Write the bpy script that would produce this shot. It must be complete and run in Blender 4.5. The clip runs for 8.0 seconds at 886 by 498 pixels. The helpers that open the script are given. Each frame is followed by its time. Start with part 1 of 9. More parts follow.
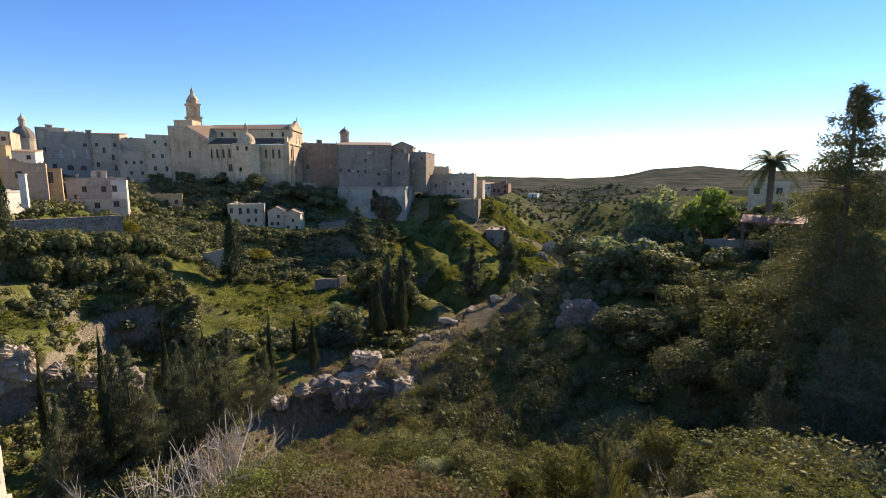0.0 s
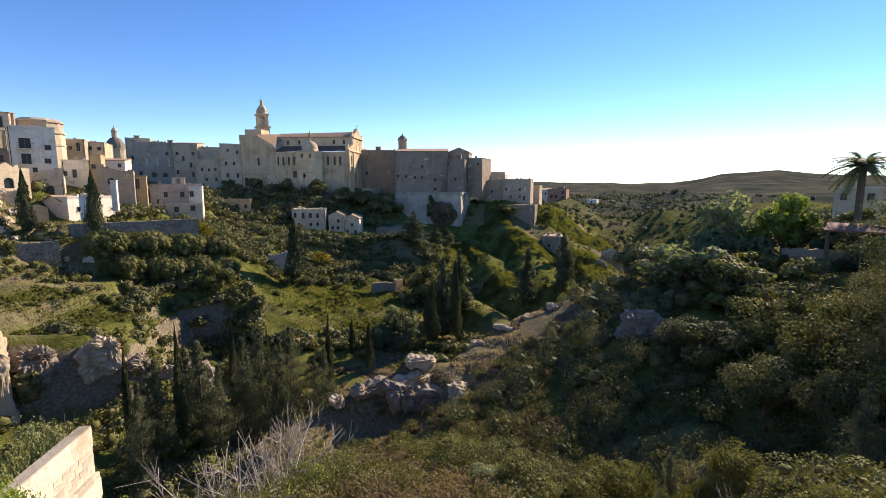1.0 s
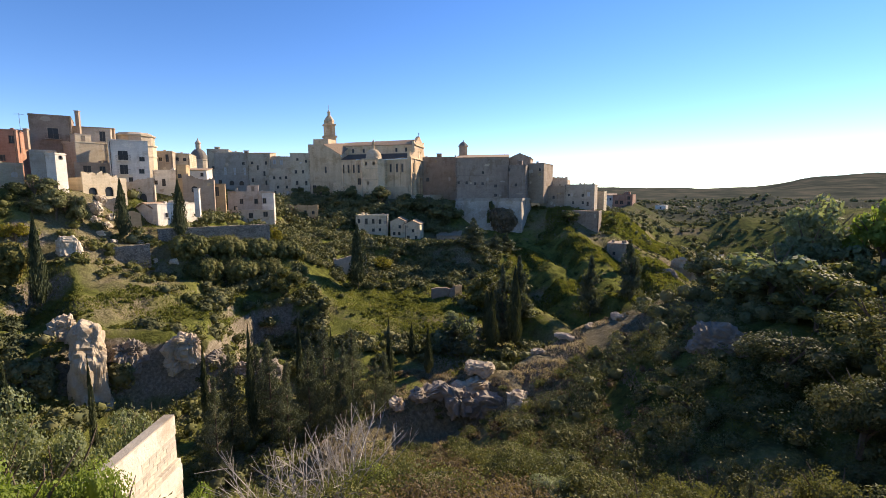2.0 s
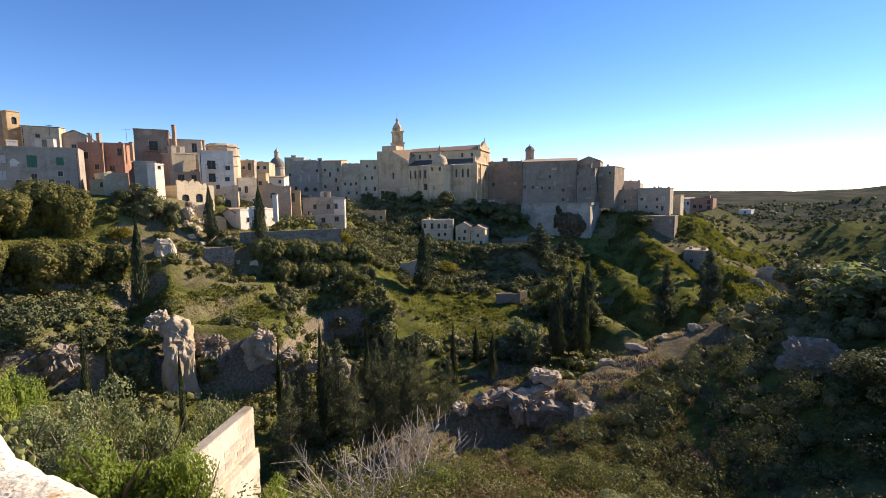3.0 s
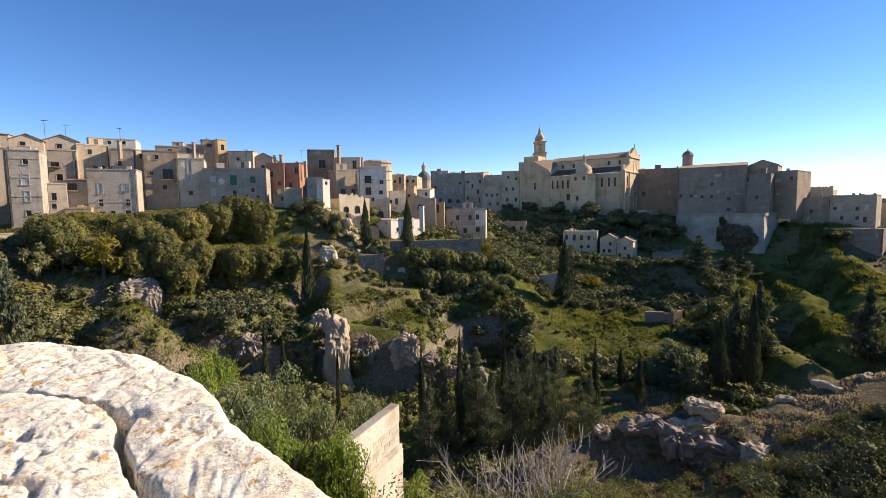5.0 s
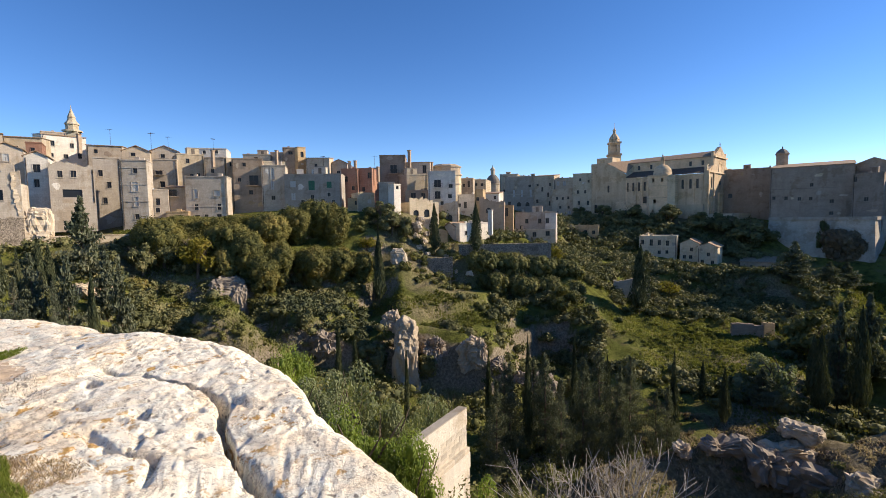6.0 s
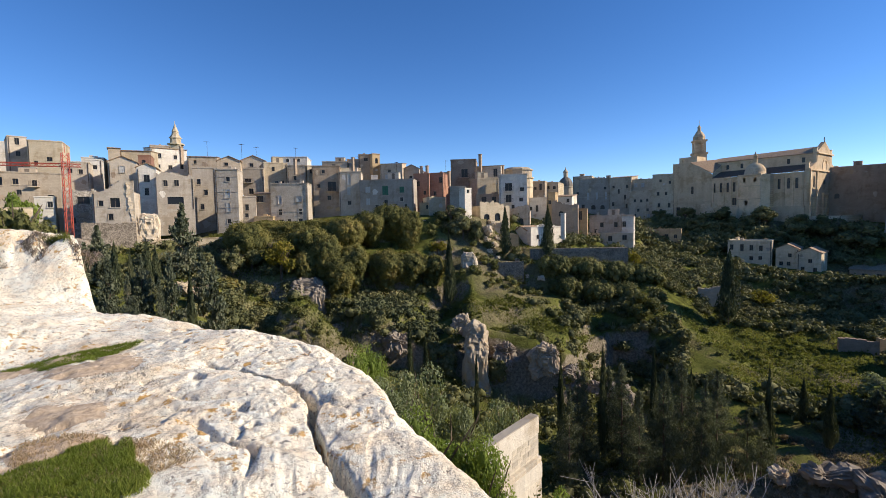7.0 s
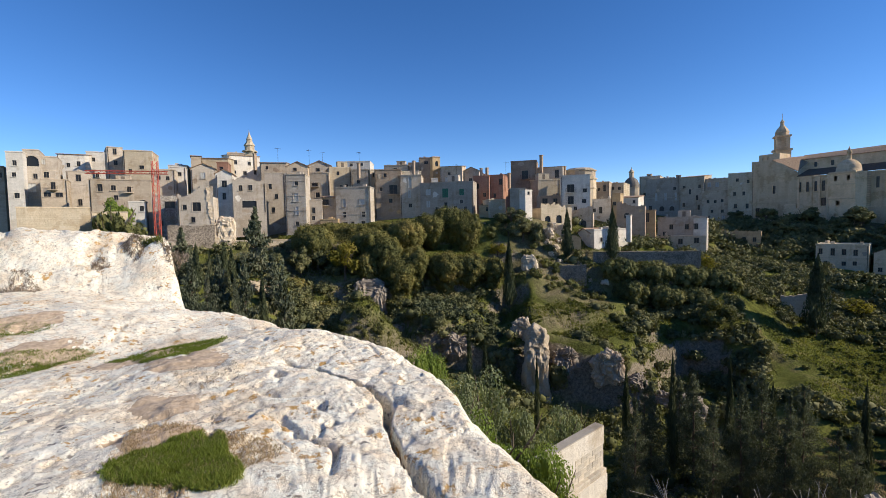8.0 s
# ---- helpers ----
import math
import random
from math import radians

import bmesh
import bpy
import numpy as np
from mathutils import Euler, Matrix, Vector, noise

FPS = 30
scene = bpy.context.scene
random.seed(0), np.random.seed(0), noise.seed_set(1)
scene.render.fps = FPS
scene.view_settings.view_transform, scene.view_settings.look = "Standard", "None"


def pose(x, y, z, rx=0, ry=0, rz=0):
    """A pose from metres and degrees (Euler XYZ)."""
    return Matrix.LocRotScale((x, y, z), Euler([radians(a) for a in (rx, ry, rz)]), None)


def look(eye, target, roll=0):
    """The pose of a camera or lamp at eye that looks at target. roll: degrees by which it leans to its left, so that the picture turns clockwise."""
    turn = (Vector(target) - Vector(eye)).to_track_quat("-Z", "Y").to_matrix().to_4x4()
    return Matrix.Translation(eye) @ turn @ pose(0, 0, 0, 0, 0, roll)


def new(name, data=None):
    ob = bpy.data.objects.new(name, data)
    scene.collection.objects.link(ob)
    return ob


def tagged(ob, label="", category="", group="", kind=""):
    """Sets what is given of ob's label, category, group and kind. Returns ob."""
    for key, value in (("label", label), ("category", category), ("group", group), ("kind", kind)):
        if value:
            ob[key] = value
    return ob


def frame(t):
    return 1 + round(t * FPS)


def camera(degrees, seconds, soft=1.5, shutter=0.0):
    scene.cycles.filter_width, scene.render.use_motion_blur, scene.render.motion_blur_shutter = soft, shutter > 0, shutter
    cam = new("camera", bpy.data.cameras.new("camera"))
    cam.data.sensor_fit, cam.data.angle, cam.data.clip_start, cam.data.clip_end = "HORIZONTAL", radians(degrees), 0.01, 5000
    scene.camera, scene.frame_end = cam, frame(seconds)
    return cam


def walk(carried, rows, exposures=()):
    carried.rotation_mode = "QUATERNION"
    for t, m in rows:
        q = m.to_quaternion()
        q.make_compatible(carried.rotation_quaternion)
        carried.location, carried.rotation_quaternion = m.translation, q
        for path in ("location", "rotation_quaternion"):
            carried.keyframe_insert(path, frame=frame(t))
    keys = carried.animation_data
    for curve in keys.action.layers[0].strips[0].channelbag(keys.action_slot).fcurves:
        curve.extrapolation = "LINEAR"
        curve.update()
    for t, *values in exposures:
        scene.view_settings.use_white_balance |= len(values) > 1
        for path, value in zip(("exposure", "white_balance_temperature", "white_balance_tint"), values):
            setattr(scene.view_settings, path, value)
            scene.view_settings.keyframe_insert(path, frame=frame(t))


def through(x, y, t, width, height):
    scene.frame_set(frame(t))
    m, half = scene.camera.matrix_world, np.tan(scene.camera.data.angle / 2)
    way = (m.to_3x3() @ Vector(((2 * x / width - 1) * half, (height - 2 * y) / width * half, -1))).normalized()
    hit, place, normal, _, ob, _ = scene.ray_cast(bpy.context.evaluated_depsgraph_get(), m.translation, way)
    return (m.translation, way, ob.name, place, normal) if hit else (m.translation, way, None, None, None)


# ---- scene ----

# camera: slow pan by hand from a rock ledge above the ravine
cam = camera(86.6, 8.0, 0.9)
PATH = [
    (0, 0.489, 0.394, 0.029, 0.00, -8.30, -0.00),
    (0.5, 0.467, 0.385, 0.007, 3.32, -8.00, -0.04),
    (1, 0.425, 0.375, -0.001, 6.73, -7.61, -0.07),
    (1.5, 0.386, 0.374, -0.029, 10.33, -7.17, -0.22),
    (3, 0.302, 0.338, -0.041, 21.93, -6.16, -0.71),
    (3.5, 0.255, 0.327, -0.053, 26.29, -5.79, -0.84),
    (4, 0.227, 0.322, -0.059, 30.61, -5.36, -0.92),
    (4.5, 0.207, 0.298, -0.056, 34.75, -4.95, -0.97),
    (6, 0.146, 0.177, -0.051, 47.09, -4.03, -0.96),
    (6.5, 0.122, 0.142, -0.035, 51.38, -3.75, -1.05),
    (7, 0.089, 0.103, -0.029, 55.61, -3.42, -1.16),
    (7.5, 0.047, 0.060, -0.018, 59.53, -3.22, -1.24),
    (8, -0.000, -0.000, 0.000, 62.77, -3.01, -1.22),
]
walk(cam, [(t, pose(x, y, z, 0, 0, yaw) @ pose(0, 0, 0, 90 + pitch) @ pose(0, 0, 0, 0, 0, roll)) for t, x, y, z, yaw, pitch, roll in PATH],
     [(0, 0.83, 7550, 15), (1.5, 0.82, 7550, 16), (3.5, 0.78, 7600, 16), (4.5, 0.69, 7500, 15), (6.5, 0.43, 6950, 12), (8, 0.26, 6600, 10)])

# light: late-autumn sun, low over the far rim, clear sky
SUN_AZ, SUN_EL = 37.0, 28.0
sun = new("sun", bpy.data.lights.new("sun", "SUN"))
sun.data.energy, sun.data.angle, sun.data.color = 5.0, radians(0.53), (1.0, 0.91, 0.77)
away = Vector((math.sin(radians(SUN_AZ)) * math.cos(radians(SUN_EL)), math.cos(radians(SUN_AZ)) * math.cos(radians(SUN_EL)), math.sin(radians(SUN_EL))))
sun.matrix_world = look(away * 200, (0, 0, 0))
world = bpy.data.worlds.new("sky")
scene.world = world
world.use_nodes = True
wn = world.node_tree.nodes
sky = wn.new("ShaderNodeTexSky")
sky.sky_type, sky.sun_disc = "NISHITA", False
sky.sun_elevation, sky.sun_rotation = radians(SUN_EL), radians(SUN_AZ)
sky.altitude, sky.air_density, sky.dust_density, sky.ozone_density = 2600, 0.85, 0.0, 2.2
wn["Background"].inputs["Strength"].default_value = 0.15
rich = wn.new("ShaderNodeHueSaturation")
rich.inputs["Saturation"].default_value, rich.inputs["Hue"].default_value = 1.26, 0.507
world.node_tree.links.new(sky.outputs[0], rich.inputs["Color"])
world.node_tree.links.new(rich.outputs[0], wn["Background"].inputs["Color"])

# ---------------------------------------------------------------- materials
def nodes_of(name):
    m = bpy.data.materials.new(name)
    m.use_nodes = True
    nt = m.node_tree
    return m, nt, nt.nodes["Principled BSDF"]


def link(nt, a, b):
    nt.links.new(a, b)


def noise_node(nt, scale, detail=5.0, rough=0.6, coord=None, stretch=None):
    n = nt.nodes.new("ShaderNodeTexNoise")
    n.inputs["Scale"].default_value, n.inputs["Detail"].default_value, n.inputs["Roughness"].default_value = scale, detail, rough
    src = coord
    if stretch:
        mp = nt.nodes.new("ShaderNodeMapping")
        mp.inputs["Scale"].default_value = stretch
        link(nt, coord, mp.inputs["Vector"])
        src = mp.outputs[0]
    if src is not None:
        link(nt, src, n.inputs["Vector"])
    return n.outputs["Fac"]


def ramp_node(nt, fac, stops):
    r = nt.nodes.new("ShaderNodeValToRGB")
    els = r.color_ramp.elements
    while len(els) < len(stops):
        els.new(0.5)
    for e, (p, c) in zip(els, stops):
        e.position, e.color = p, (*c, 1) if len(c) == 3 else c
    link(nt, fac, r.inputs["Fac"])
    return r.outputs["Color"]


def grey(v):
    return (v, v, v)


def mix_node(nt, fac, a, b, kind="MIX"):
    m = nt.nodes.new("ShaderNodeMix")
    m.data_type, m.blend_type = "RGBA", kind
    for socket, value in ((m.inputs[0], fac), (m.inputs[6], a), (m.inputs[7], b)):
        if hasattr(value, "is_linked"):
            link(nt, value, socket)
        elif isinstance(value, (int, float)):
            socket.default_value = value
        else:
            socket.default_value = (*value, 1)
    return m.outputs[2]


def bump_node(nt, height, strength, distance, bsdf):
    b = nt.nodes.new("ShaderNodeBump")
    b.inputs["Strength"].default_value, b.inputs["Distance"].default_value = strength, distance
    link(nt, height, b.inputs["Height"])
    link(nt, b.outputs[0], bsdf.inputs["Normal"])


def masonry(name, base, dark, light, course=0.28):
    """Weathered limestone or plaster: blotches, rain streaks, faint courses."""
    m, nt, bsdf = nodes_of(name)
    co = nt.nodes.new("ShaderNodeTexCoord").outputs["Object"]
    info = nt.nodes.new("ShaderNodeObjectInfo").outputs["Random"]
    big = noise_node(nt, 0.35, 6, 0.65, co)
    fine = noise_node(nt, 3.0, 6, 0.7, co)
    streak = noise_node(nt, 1.0, 4, 0.6, co, (0.8, 0.8, 0.12))
    c = ramp_node(nt, big, [(0.22, dark), (0.46, base), (0.7, light)])
    c = mix_node(nt, 0.25, c, ramp_node(nt, fine, [(0.3, dark), (0.7, light)]))
    c = mix_node(nt, 0.3, c, ramp_node(nt, streak, [(0.36, grey(0.6)), (0.6, grey(1.0))]), "MULTIPLY")
    worn = noise_node(nt, 0.22, 7, 0.7, co)
    c = mix_node(nt, ramp_node(nt, worn, [(0.53, grey(0)), (0.58, grey(0.7))]), c, mix_node(nt, 1.0, c, (0.74, 0.68, 0.6), "MULTIPLY"))
    bricks = nt.nodes.new("ShaderNodeTexBrick")
    sw = nt.nodes.new("ShaderNodeMapping")
    sw.inputs["Rotation"].default_value = (radians(90), 0, 0)
    link(nt, co, sw.inputs["Vector"])
    link(nt, sw.outputs[0], bricks.inputs["Vector"])
    for key, val in (("Scale", 1.0), ("Mortar Size", 0.012), ("Brick Width", 0.55), ("Row Height", course)):
        bricks.inputs[key].default_value = val
    bricks.inputs["Color1"].default_value, bricks.inputs["Color2"].default_value = (1, 1, 1, 1), (0.8, 0.8, 0.8, 1)
    bricks.inputs["Mortar"].default_value = (0.6, 0.6, 0.6, 1)
    c = mix_node(nt, 0.5, c, bricks.outputs["Color"], "MULTIPLY")
    tone = ramp_node(nt, info, [(0.0, (0.78, 0.76, 0.74)), (0.5, (0.97, 0.95, 0.92)), (1.0, (1.12, 1.07, 1.0))])
    c = mix_node(nt, 1.0, c, tone, "MULTIPLY")
    link(nt, c, bsdf.inputs["Base Color"])
    bsdf.inputs["Roughness"].default_value = 0.92
    bsdf.inputs["Specular IOR Level"].default_value = 0.2
    bump_node(nt, fine, 0.7, 0.09, bsdf)
    return m


def simple(name, c1, c2, scale=4.0, rough=0.8, bump=0.2, metal=0.0):
    m, nt, bsdf = nodes_of(name)
    co = nt.nodes.new("ShaderNodeTexCoord").outputs["Object"]
    n = noise_node(nt, scale, 6, 0.65, co)
    link(nt, ramp_node(nt, n, [(0.3, c1), (0.7, c2)]), bsdf.inputs["Base Color"])
    bsdf.inputs["Roughness"].default_value, bsdf.inputs["Metallic"].default_value = rough, metal
    bump_node(nt, n, bump, 0.03, bsdf)
    return m


def foliage(name, stops, through=0.35, rough=0.7):
    """Leaves: colour varies leaf by leaf and in large patches; some light passes through."""
    m, nt, bsdf = nodes_of(name)
    geo = nt.nodes.new("ShaderNodeNewGeometry")
    co = nt.nodes.new("ShaderNodeTexCoord").outputs["Object"]
    patch = noise_node(nt, 0.22, 3, 0.6, geo.outputs["Position"])
    add = nt.nodes.new("ShaderNodeMath")
    add.operation = "MULTIPLY_ADD"
    link(nt, geo.outputs["Random Per Island"], add.inputs[0])
    add.inputs[1].default_value = 0.28
    sub = nt.nodes.new("ShaderNodeMath")
    sub.operation = "MULTIPLY_ADD"
    link(nt, patch, sub.inputs[0])
    sub.inputs[1].default_value, sub.inputs[2].default_value = 1.3, -0.35
    link(nt, sub.outputs[0], add.inputs[2])
    stops = [(p, (q[0] * 1.06, q[1] * 0.95, q[2] * 1.3 + 0.002)) for p, q in stops]
    c = ramp_node(nt, add.outputs[0], stops)
    link(nt, c, bsdf.inputs["Base Color"])
    bsdf.inputs["Roughness"].default_value = rough
    bsdf.inputs["Specular IOR Level"].default_value = 0.1
    tr = nt.nodes.new("ShaderNodeBsdfTranslucent")
    link(nt, mix_node(nt, 1.0, c, (1.3, 1.35, 0.7), "MULTIPLY"), tr.inputs["Color"])
    mx = nt.nodes.new("ShaderNodeMixShader")
    mx.inputs[0].default_value = through
    link(nt, bsdf.outputs[0], mx.inputs[1])
    link(nt, tr.outputs[0], mx.inputs[2])
    link(nt, mx.outputs[0], nt.nodes["Material Output"].inputs["Surface"])
    return m


def rubble(name, base, dark):
    """Rough field-stone walling: uneven stones in deep, dark joints."""
    m, nt, bsdf = nodes_of(name)
    co = nt.nodes.new("ShaderNodeTexCoord").outputs["Object"]
    cells, edges = nt.nodes.new("ShaderNodeTexVoronoi"), nt.nodes.new("ShaderNodeTexVoronoi")
    edges.feature = "DISTANCE_TO_EDGE"
    for v in (cells, edges):
        v.inputs["Scale"].default_value = 5.2
        link(nt, co, v.inputs["Vector"])
    fine = noise_node(nt, 6.0, 5, 0.7, co)
    big = noise_node(nt, 0.4, 5, 0.65, co)
    sep = nt.nodes.new("ShaderNodeSeparateColor")
    link(nt, cells.outputs["Color"], sep.inputs[0])
    c = ramp_node(nt, sep.outputs[0], [(0.0, dark), (0.5, base), (1.0, tuple(min(q * 1.3, 0.8) for q in base))])
    c = mix_node(nt, 0.6, c, ramp_node(nt, fine, [(0.3, grey(0.55)), (0.7, grey(1.1))]), "MULTIPLY")
    c = mix_node(nt, 0.7, c, ramp_node(nt, big, [(0.35, grey(0.5)), (0.6, grey(1.1))]), "MULTIPLY")
    joint = ramp_node(nt, edges.outputs["Distance"], [(0.02, grey(0.5)), (0.09, grey(1))])
    c = mix_node(nt, 0.9, c, joint, "MULTIPLY")
    link(nt, c, bsdf.inputs["Base Color"])
    bsdf.inputs["Roughness"].default_value = 0.95
    bump_node(nt, joint, 0.9, 0.12, bsdf)
    return m


WALLS = {
    "rubble": rubble("rubble_stone", (0.58, 0.515, 0.43), (0.38, 0.325, 0.26)),
    "fieldstone": rubble("dark_fieldstone", (0.4, 0.33, 0.255), (0.22, 0.175, 0.13)),
    "grey": masonry("grey_limestone", (0.53, 0.465, 0.385), (0.29, 0.245, 0.195), (0.63, 0.56, 0.47)),
    "tan": masonry("tan_limestone", (0.57, 0.475, 0.365), (0.34, 0.27, 0.19), (0.66, 0.555, 0.425)),
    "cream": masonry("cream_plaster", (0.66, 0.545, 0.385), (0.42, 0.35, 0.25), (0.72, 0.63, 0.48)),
    "white": masonry("white_limewash", (0.74, 0.695, 0.62), (0.52, 0.475, 0.41), (0.8, 0.77, 0.71)),
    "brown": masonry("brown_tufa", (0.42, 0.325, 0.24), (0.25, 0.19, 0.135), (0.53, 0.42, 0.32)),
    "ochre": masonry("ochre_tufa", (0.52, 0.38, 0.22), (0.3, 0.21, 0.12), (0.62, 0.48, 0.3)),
    "terra": masonry("terracotta_plaster", (0.42, 0.22, 0.15), (0.27, 0.14, 0.1), (0.5, 0.31, 0.23)),
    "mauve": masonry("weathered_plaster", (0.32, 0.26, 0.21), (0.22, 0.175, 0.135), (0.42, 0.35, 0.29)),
    "church": masonry("golden_limestone", (0.76, 0.57, 0.37), (0.46, 0.345, 0.22), (0.8, 0.635, 0.44)),
    "bastion": masonry("bastion_stone", (0.47, 0.415, 0.345), (0.32, 0.275, 0.22), (0.55, 0.49, 0.41)),
}
M_ROOF = simple("flat_roof", (0.25, 0.22, 0.19), (0.42, 0.38, 0.33), 1.2, 0.95)
M_TILE = simple("clay_roof_tiles", (0.2, 0.13, 0.08), (0.42, 0.28, 0.17), 2.5, 0.9, 0.6)
M_DARK_TILE = simple("dark_old_roof_tiles", (0.07, 0.048, 0.034), (0.17, 0.115, 0.078), 2.5, 1.0, 0.6)
M_LEAD = simple("weathered_dome_covering", (0.12, 0.1, 0.08), (0.26, 0.22, 0.17), 2.0, 0.8)
M_FRAME = simple("weathered_timber_frame", (0.1, 0.08, 0.06), (0.2, 0.16, 0.12), 6, 0.7)
M_SHUT = simple("grey_shutter", (0.4, 0.4, 0.38), (0.55, 0.54, 0.5), 8, 0.7)
M_GREEN = simple("green_shutter", (0.02, 0.11, 0.06), (0.04, 0.17, 0.1), 8, 0.5)
M_IRON = simple("rusty_iron", (0.05, 0.04, 0.035), (0.1, 0.07, 0.05), 9, 0.6, 0.2, 0.6)
M_RED = simple("red_crane_paint", (0.35, 0.04, 0.02), (0.5, 0.08, 0.04), 5, 0.5)
M_BARK = simple("bark", (0.08, 0.055, 0.035), (0.17, 0.13, 0.09), 12, 0.95, 0.7)
M_TWIG = simple("bare_grey_twig", (0.3, 0.26, 0.22), (0.5, 0.45, 0.39), 15, 0.9)
m_glass, _nt, _b = nodes_of("dark_window_glass")
_b.inputs["Base Color"].default_value, _b.inputs["Roughness"].default_value = (0.012, 0.012, 0.012, 1), 0.35
M_GLASS = m_glass

F_CYP = foliage("cypress_and_shaded_scrub_foliage", [(0.1, (0.0347, 0.0504, 0.0179)), (0.5, (0.0806, 0.103, 0.0359)), (0.9, (0.173, 0.183, 0.0672))], 0.1)
F_PINE = foliage("pine_foliage", [(0.1, (0.058, 0.078, 0.036)), (0.5, (0.118, 0.146, 0.064)), (0.9, (0.222, 0.236, 0.112))], 0.15)
F_BUSH = foliage("scrub_foliage", [(0.1, (0.0553, 0.0704, 0.0207)), (0.45, (0.133, 0.15, 0.038)), (0.75, (0.221, 0.22, 0.0604)), (1.0, (0.354, 0.264, 0.104))], 0.24)
F_IVY = foliage("ivy_foliage", [(0.1, (0.065, 0.0806, 0.0208)), (0.5, (0.166, 0.169, 0.038)), (0.85, (0.285, 0.235, 0.055)), (1.0, (0.335, 0.235, 0.068))], 0.22)
F_FRESH = foliage("fresh_leaves", [(0.1, (0.0975, 0.15, 0.0234)), (0.5, (0.195, 0.28, 0.0442)), (0.9, (0.338, 0.403, 0.0845))], 0.4)
F_GREY = foliage("olive_foliage", [(0.1, (0.1, 0.13, 0.048)), (0.5, (0.2, 0.25, 0.095)), (0.9, (0.36, 0.4, 0.18))], 0.32)
F_DARK = foliage("dark_evergreen_foliage", [(0.1, (0.0562, 0.075, 0.025)), (0.5, (0.144, 0.159, 0.05)), (0.9, (0.275, 0.263, 0.0938))], 0.13)
F_GOLD = foliage("autumn_leaves", [(0.1, (0.1, 0.1, 0.014)), (0.5, (0.2, 0.2, 0.028)), (0.9, (0.32, 0.27, 0.045))], 0.45)
F_DRY = foliage("dry_grass", [(0.1, (0.13, 0.115, 0.07)), (0.5, (0.27, 0.235, 0.15)), (0.9, (0.4, 0.35, 0.24))], 0.45)
F_TURF = foliage("short_turf", [(0.1, (0.09, 0.135, 0.016)), (0.5, (0.19, 0.25, 0.033)), (0.9, (0.36, 0.35, 0.09))], 0.5)
F_STRAW = foliage("bleached_straw", [(0.1, (0.26, 0.2, 0.1)), (0.5, (0.44, 0.36, 0.18)), (0.9, (0.6, 0.5, 0.27))], 0.45)
F_GRASS = foliage("green_grass", [(0.05, (0.055, 0.07, 0.014)), (0.4, (0.12, 0.145, 0.026)), (0.7, (0.175, 0.185, 0.04)), (1.0, (0.25, 0.22, 0.09))], 0.4)

# ---------------------------------------------------------------- terrain form
def hash2(i, j, seed):
    n = (i.astype(np.int64) * 374761393 + j.astype(np.int64) * 668265263 + seed * 1442695041) & 0x7FFFFFFF
    n = ((n ^ (n >> 13)) * 1274126177) & 0x7FFFFFFF
    return ((n ^ (n >> 16)) & 0xFFFF) / 65535.0


def vnoise(x, y, seed=0):
    i, j = np.floor(x), np.floor(y)
    fx, fy = x - i, y - j
    fx, fy = fx * fx * (3 - 2 * fx), fy * fy * (3 - 2 * fy)
    a, b, c, d = hash2(i, j, seed), hash2(i + 1, j, seed), hash2(i, j + 1, seed), hash2(i + 1, j + 1, seed)
    return (a + (b - a) * fx) * (1 - fy) + (c + (d - c) * fx) * fy - 0.5


def fbm(x, y, seed=0, octaves=4):
    t, amp = 0.0, 1.0
    for k in range(octaves):
        t = t + amp * vnoise(x * 2**k, y * 2**k, seed + k)
        amp *= 0.5
    return t


# cross-sections of the valley: bearing (degrees, left positive), then distance and height
# of: near edge, near slope, hollow, spur foot, spur crest, bed, first rim, its back, second foot, second rim, terrace, town base
SECTIONS = []


def section(bearing, *pairs):
    SECTIONS.append((bearing, pairs))


section(-100, (9, -3), (15, -4), (25, -5), (40, -5), (47.5, -4.5), (55, -4), (75, -4), (92.5, -3.5), (110, -3), (160, -3), (200, -3), (240, -3))
section(-60, (8, -5), (15, -7), (25, -8), (40, -7), (47.5, -6.5), (55, -6), (75, -5), (92.5, -4.5), (110, -4), (160, -3), (200, -3), (240, -3))
section(-40, (8, -5), (12, -5.9), (17, -9.5), (25, -11.5), (38, -10), (55, -7.5), (75, -6), (90, -5.5), (110, -5), (160, -5), (200, -5), (240, -5))
section(-30, (8, -5.6), (11.5, -6.9), (15, -11), (25, -14.5), (40, -12.5), (55, -8.5), (68, -7), (90, -7), (110, -7), (160, -8), (200, -8), (240, -8))
section(-24, (8, -6), (11, -8.6), (18, -15), (38, -14), (46, -11), (60, -9.5), (78, -9.5), (100, -15), (125, -18), (180, -20), (220, -17), (260, -12))
section(-20, (8, -6), (11.5, -9.8), (22, -17), (44, -12.8), (52, -10.3), (66, -11.5), (90, -13), (115, -24), (130, -27), (190, -28), (230, -22), (270, -15))
section(-15.5, (8, -6), (12, -10), (25, -17.5), (46, -12.8), (54, -10.7), (75, -13.5), (104, -27), (125, -26), (150, -24), (180, -27), (210, -26), (240, -22))
section(-12, (8, -6.2), (12, -9.8), (26, -18), (48, -13.5), (57, -11), (72, -19), (98, -27), (115, -26), (130, -24.5), (150, -21), (165, -18), (195, -22))
section(-7, (8, -6.3), (13, -9.2), (28, -18.5), (47, -15.2), (55, -13.5), (68, -25), (88, -27.5), (105, -27), (120, -25), (138, -20), (150, -14), (165, -8))
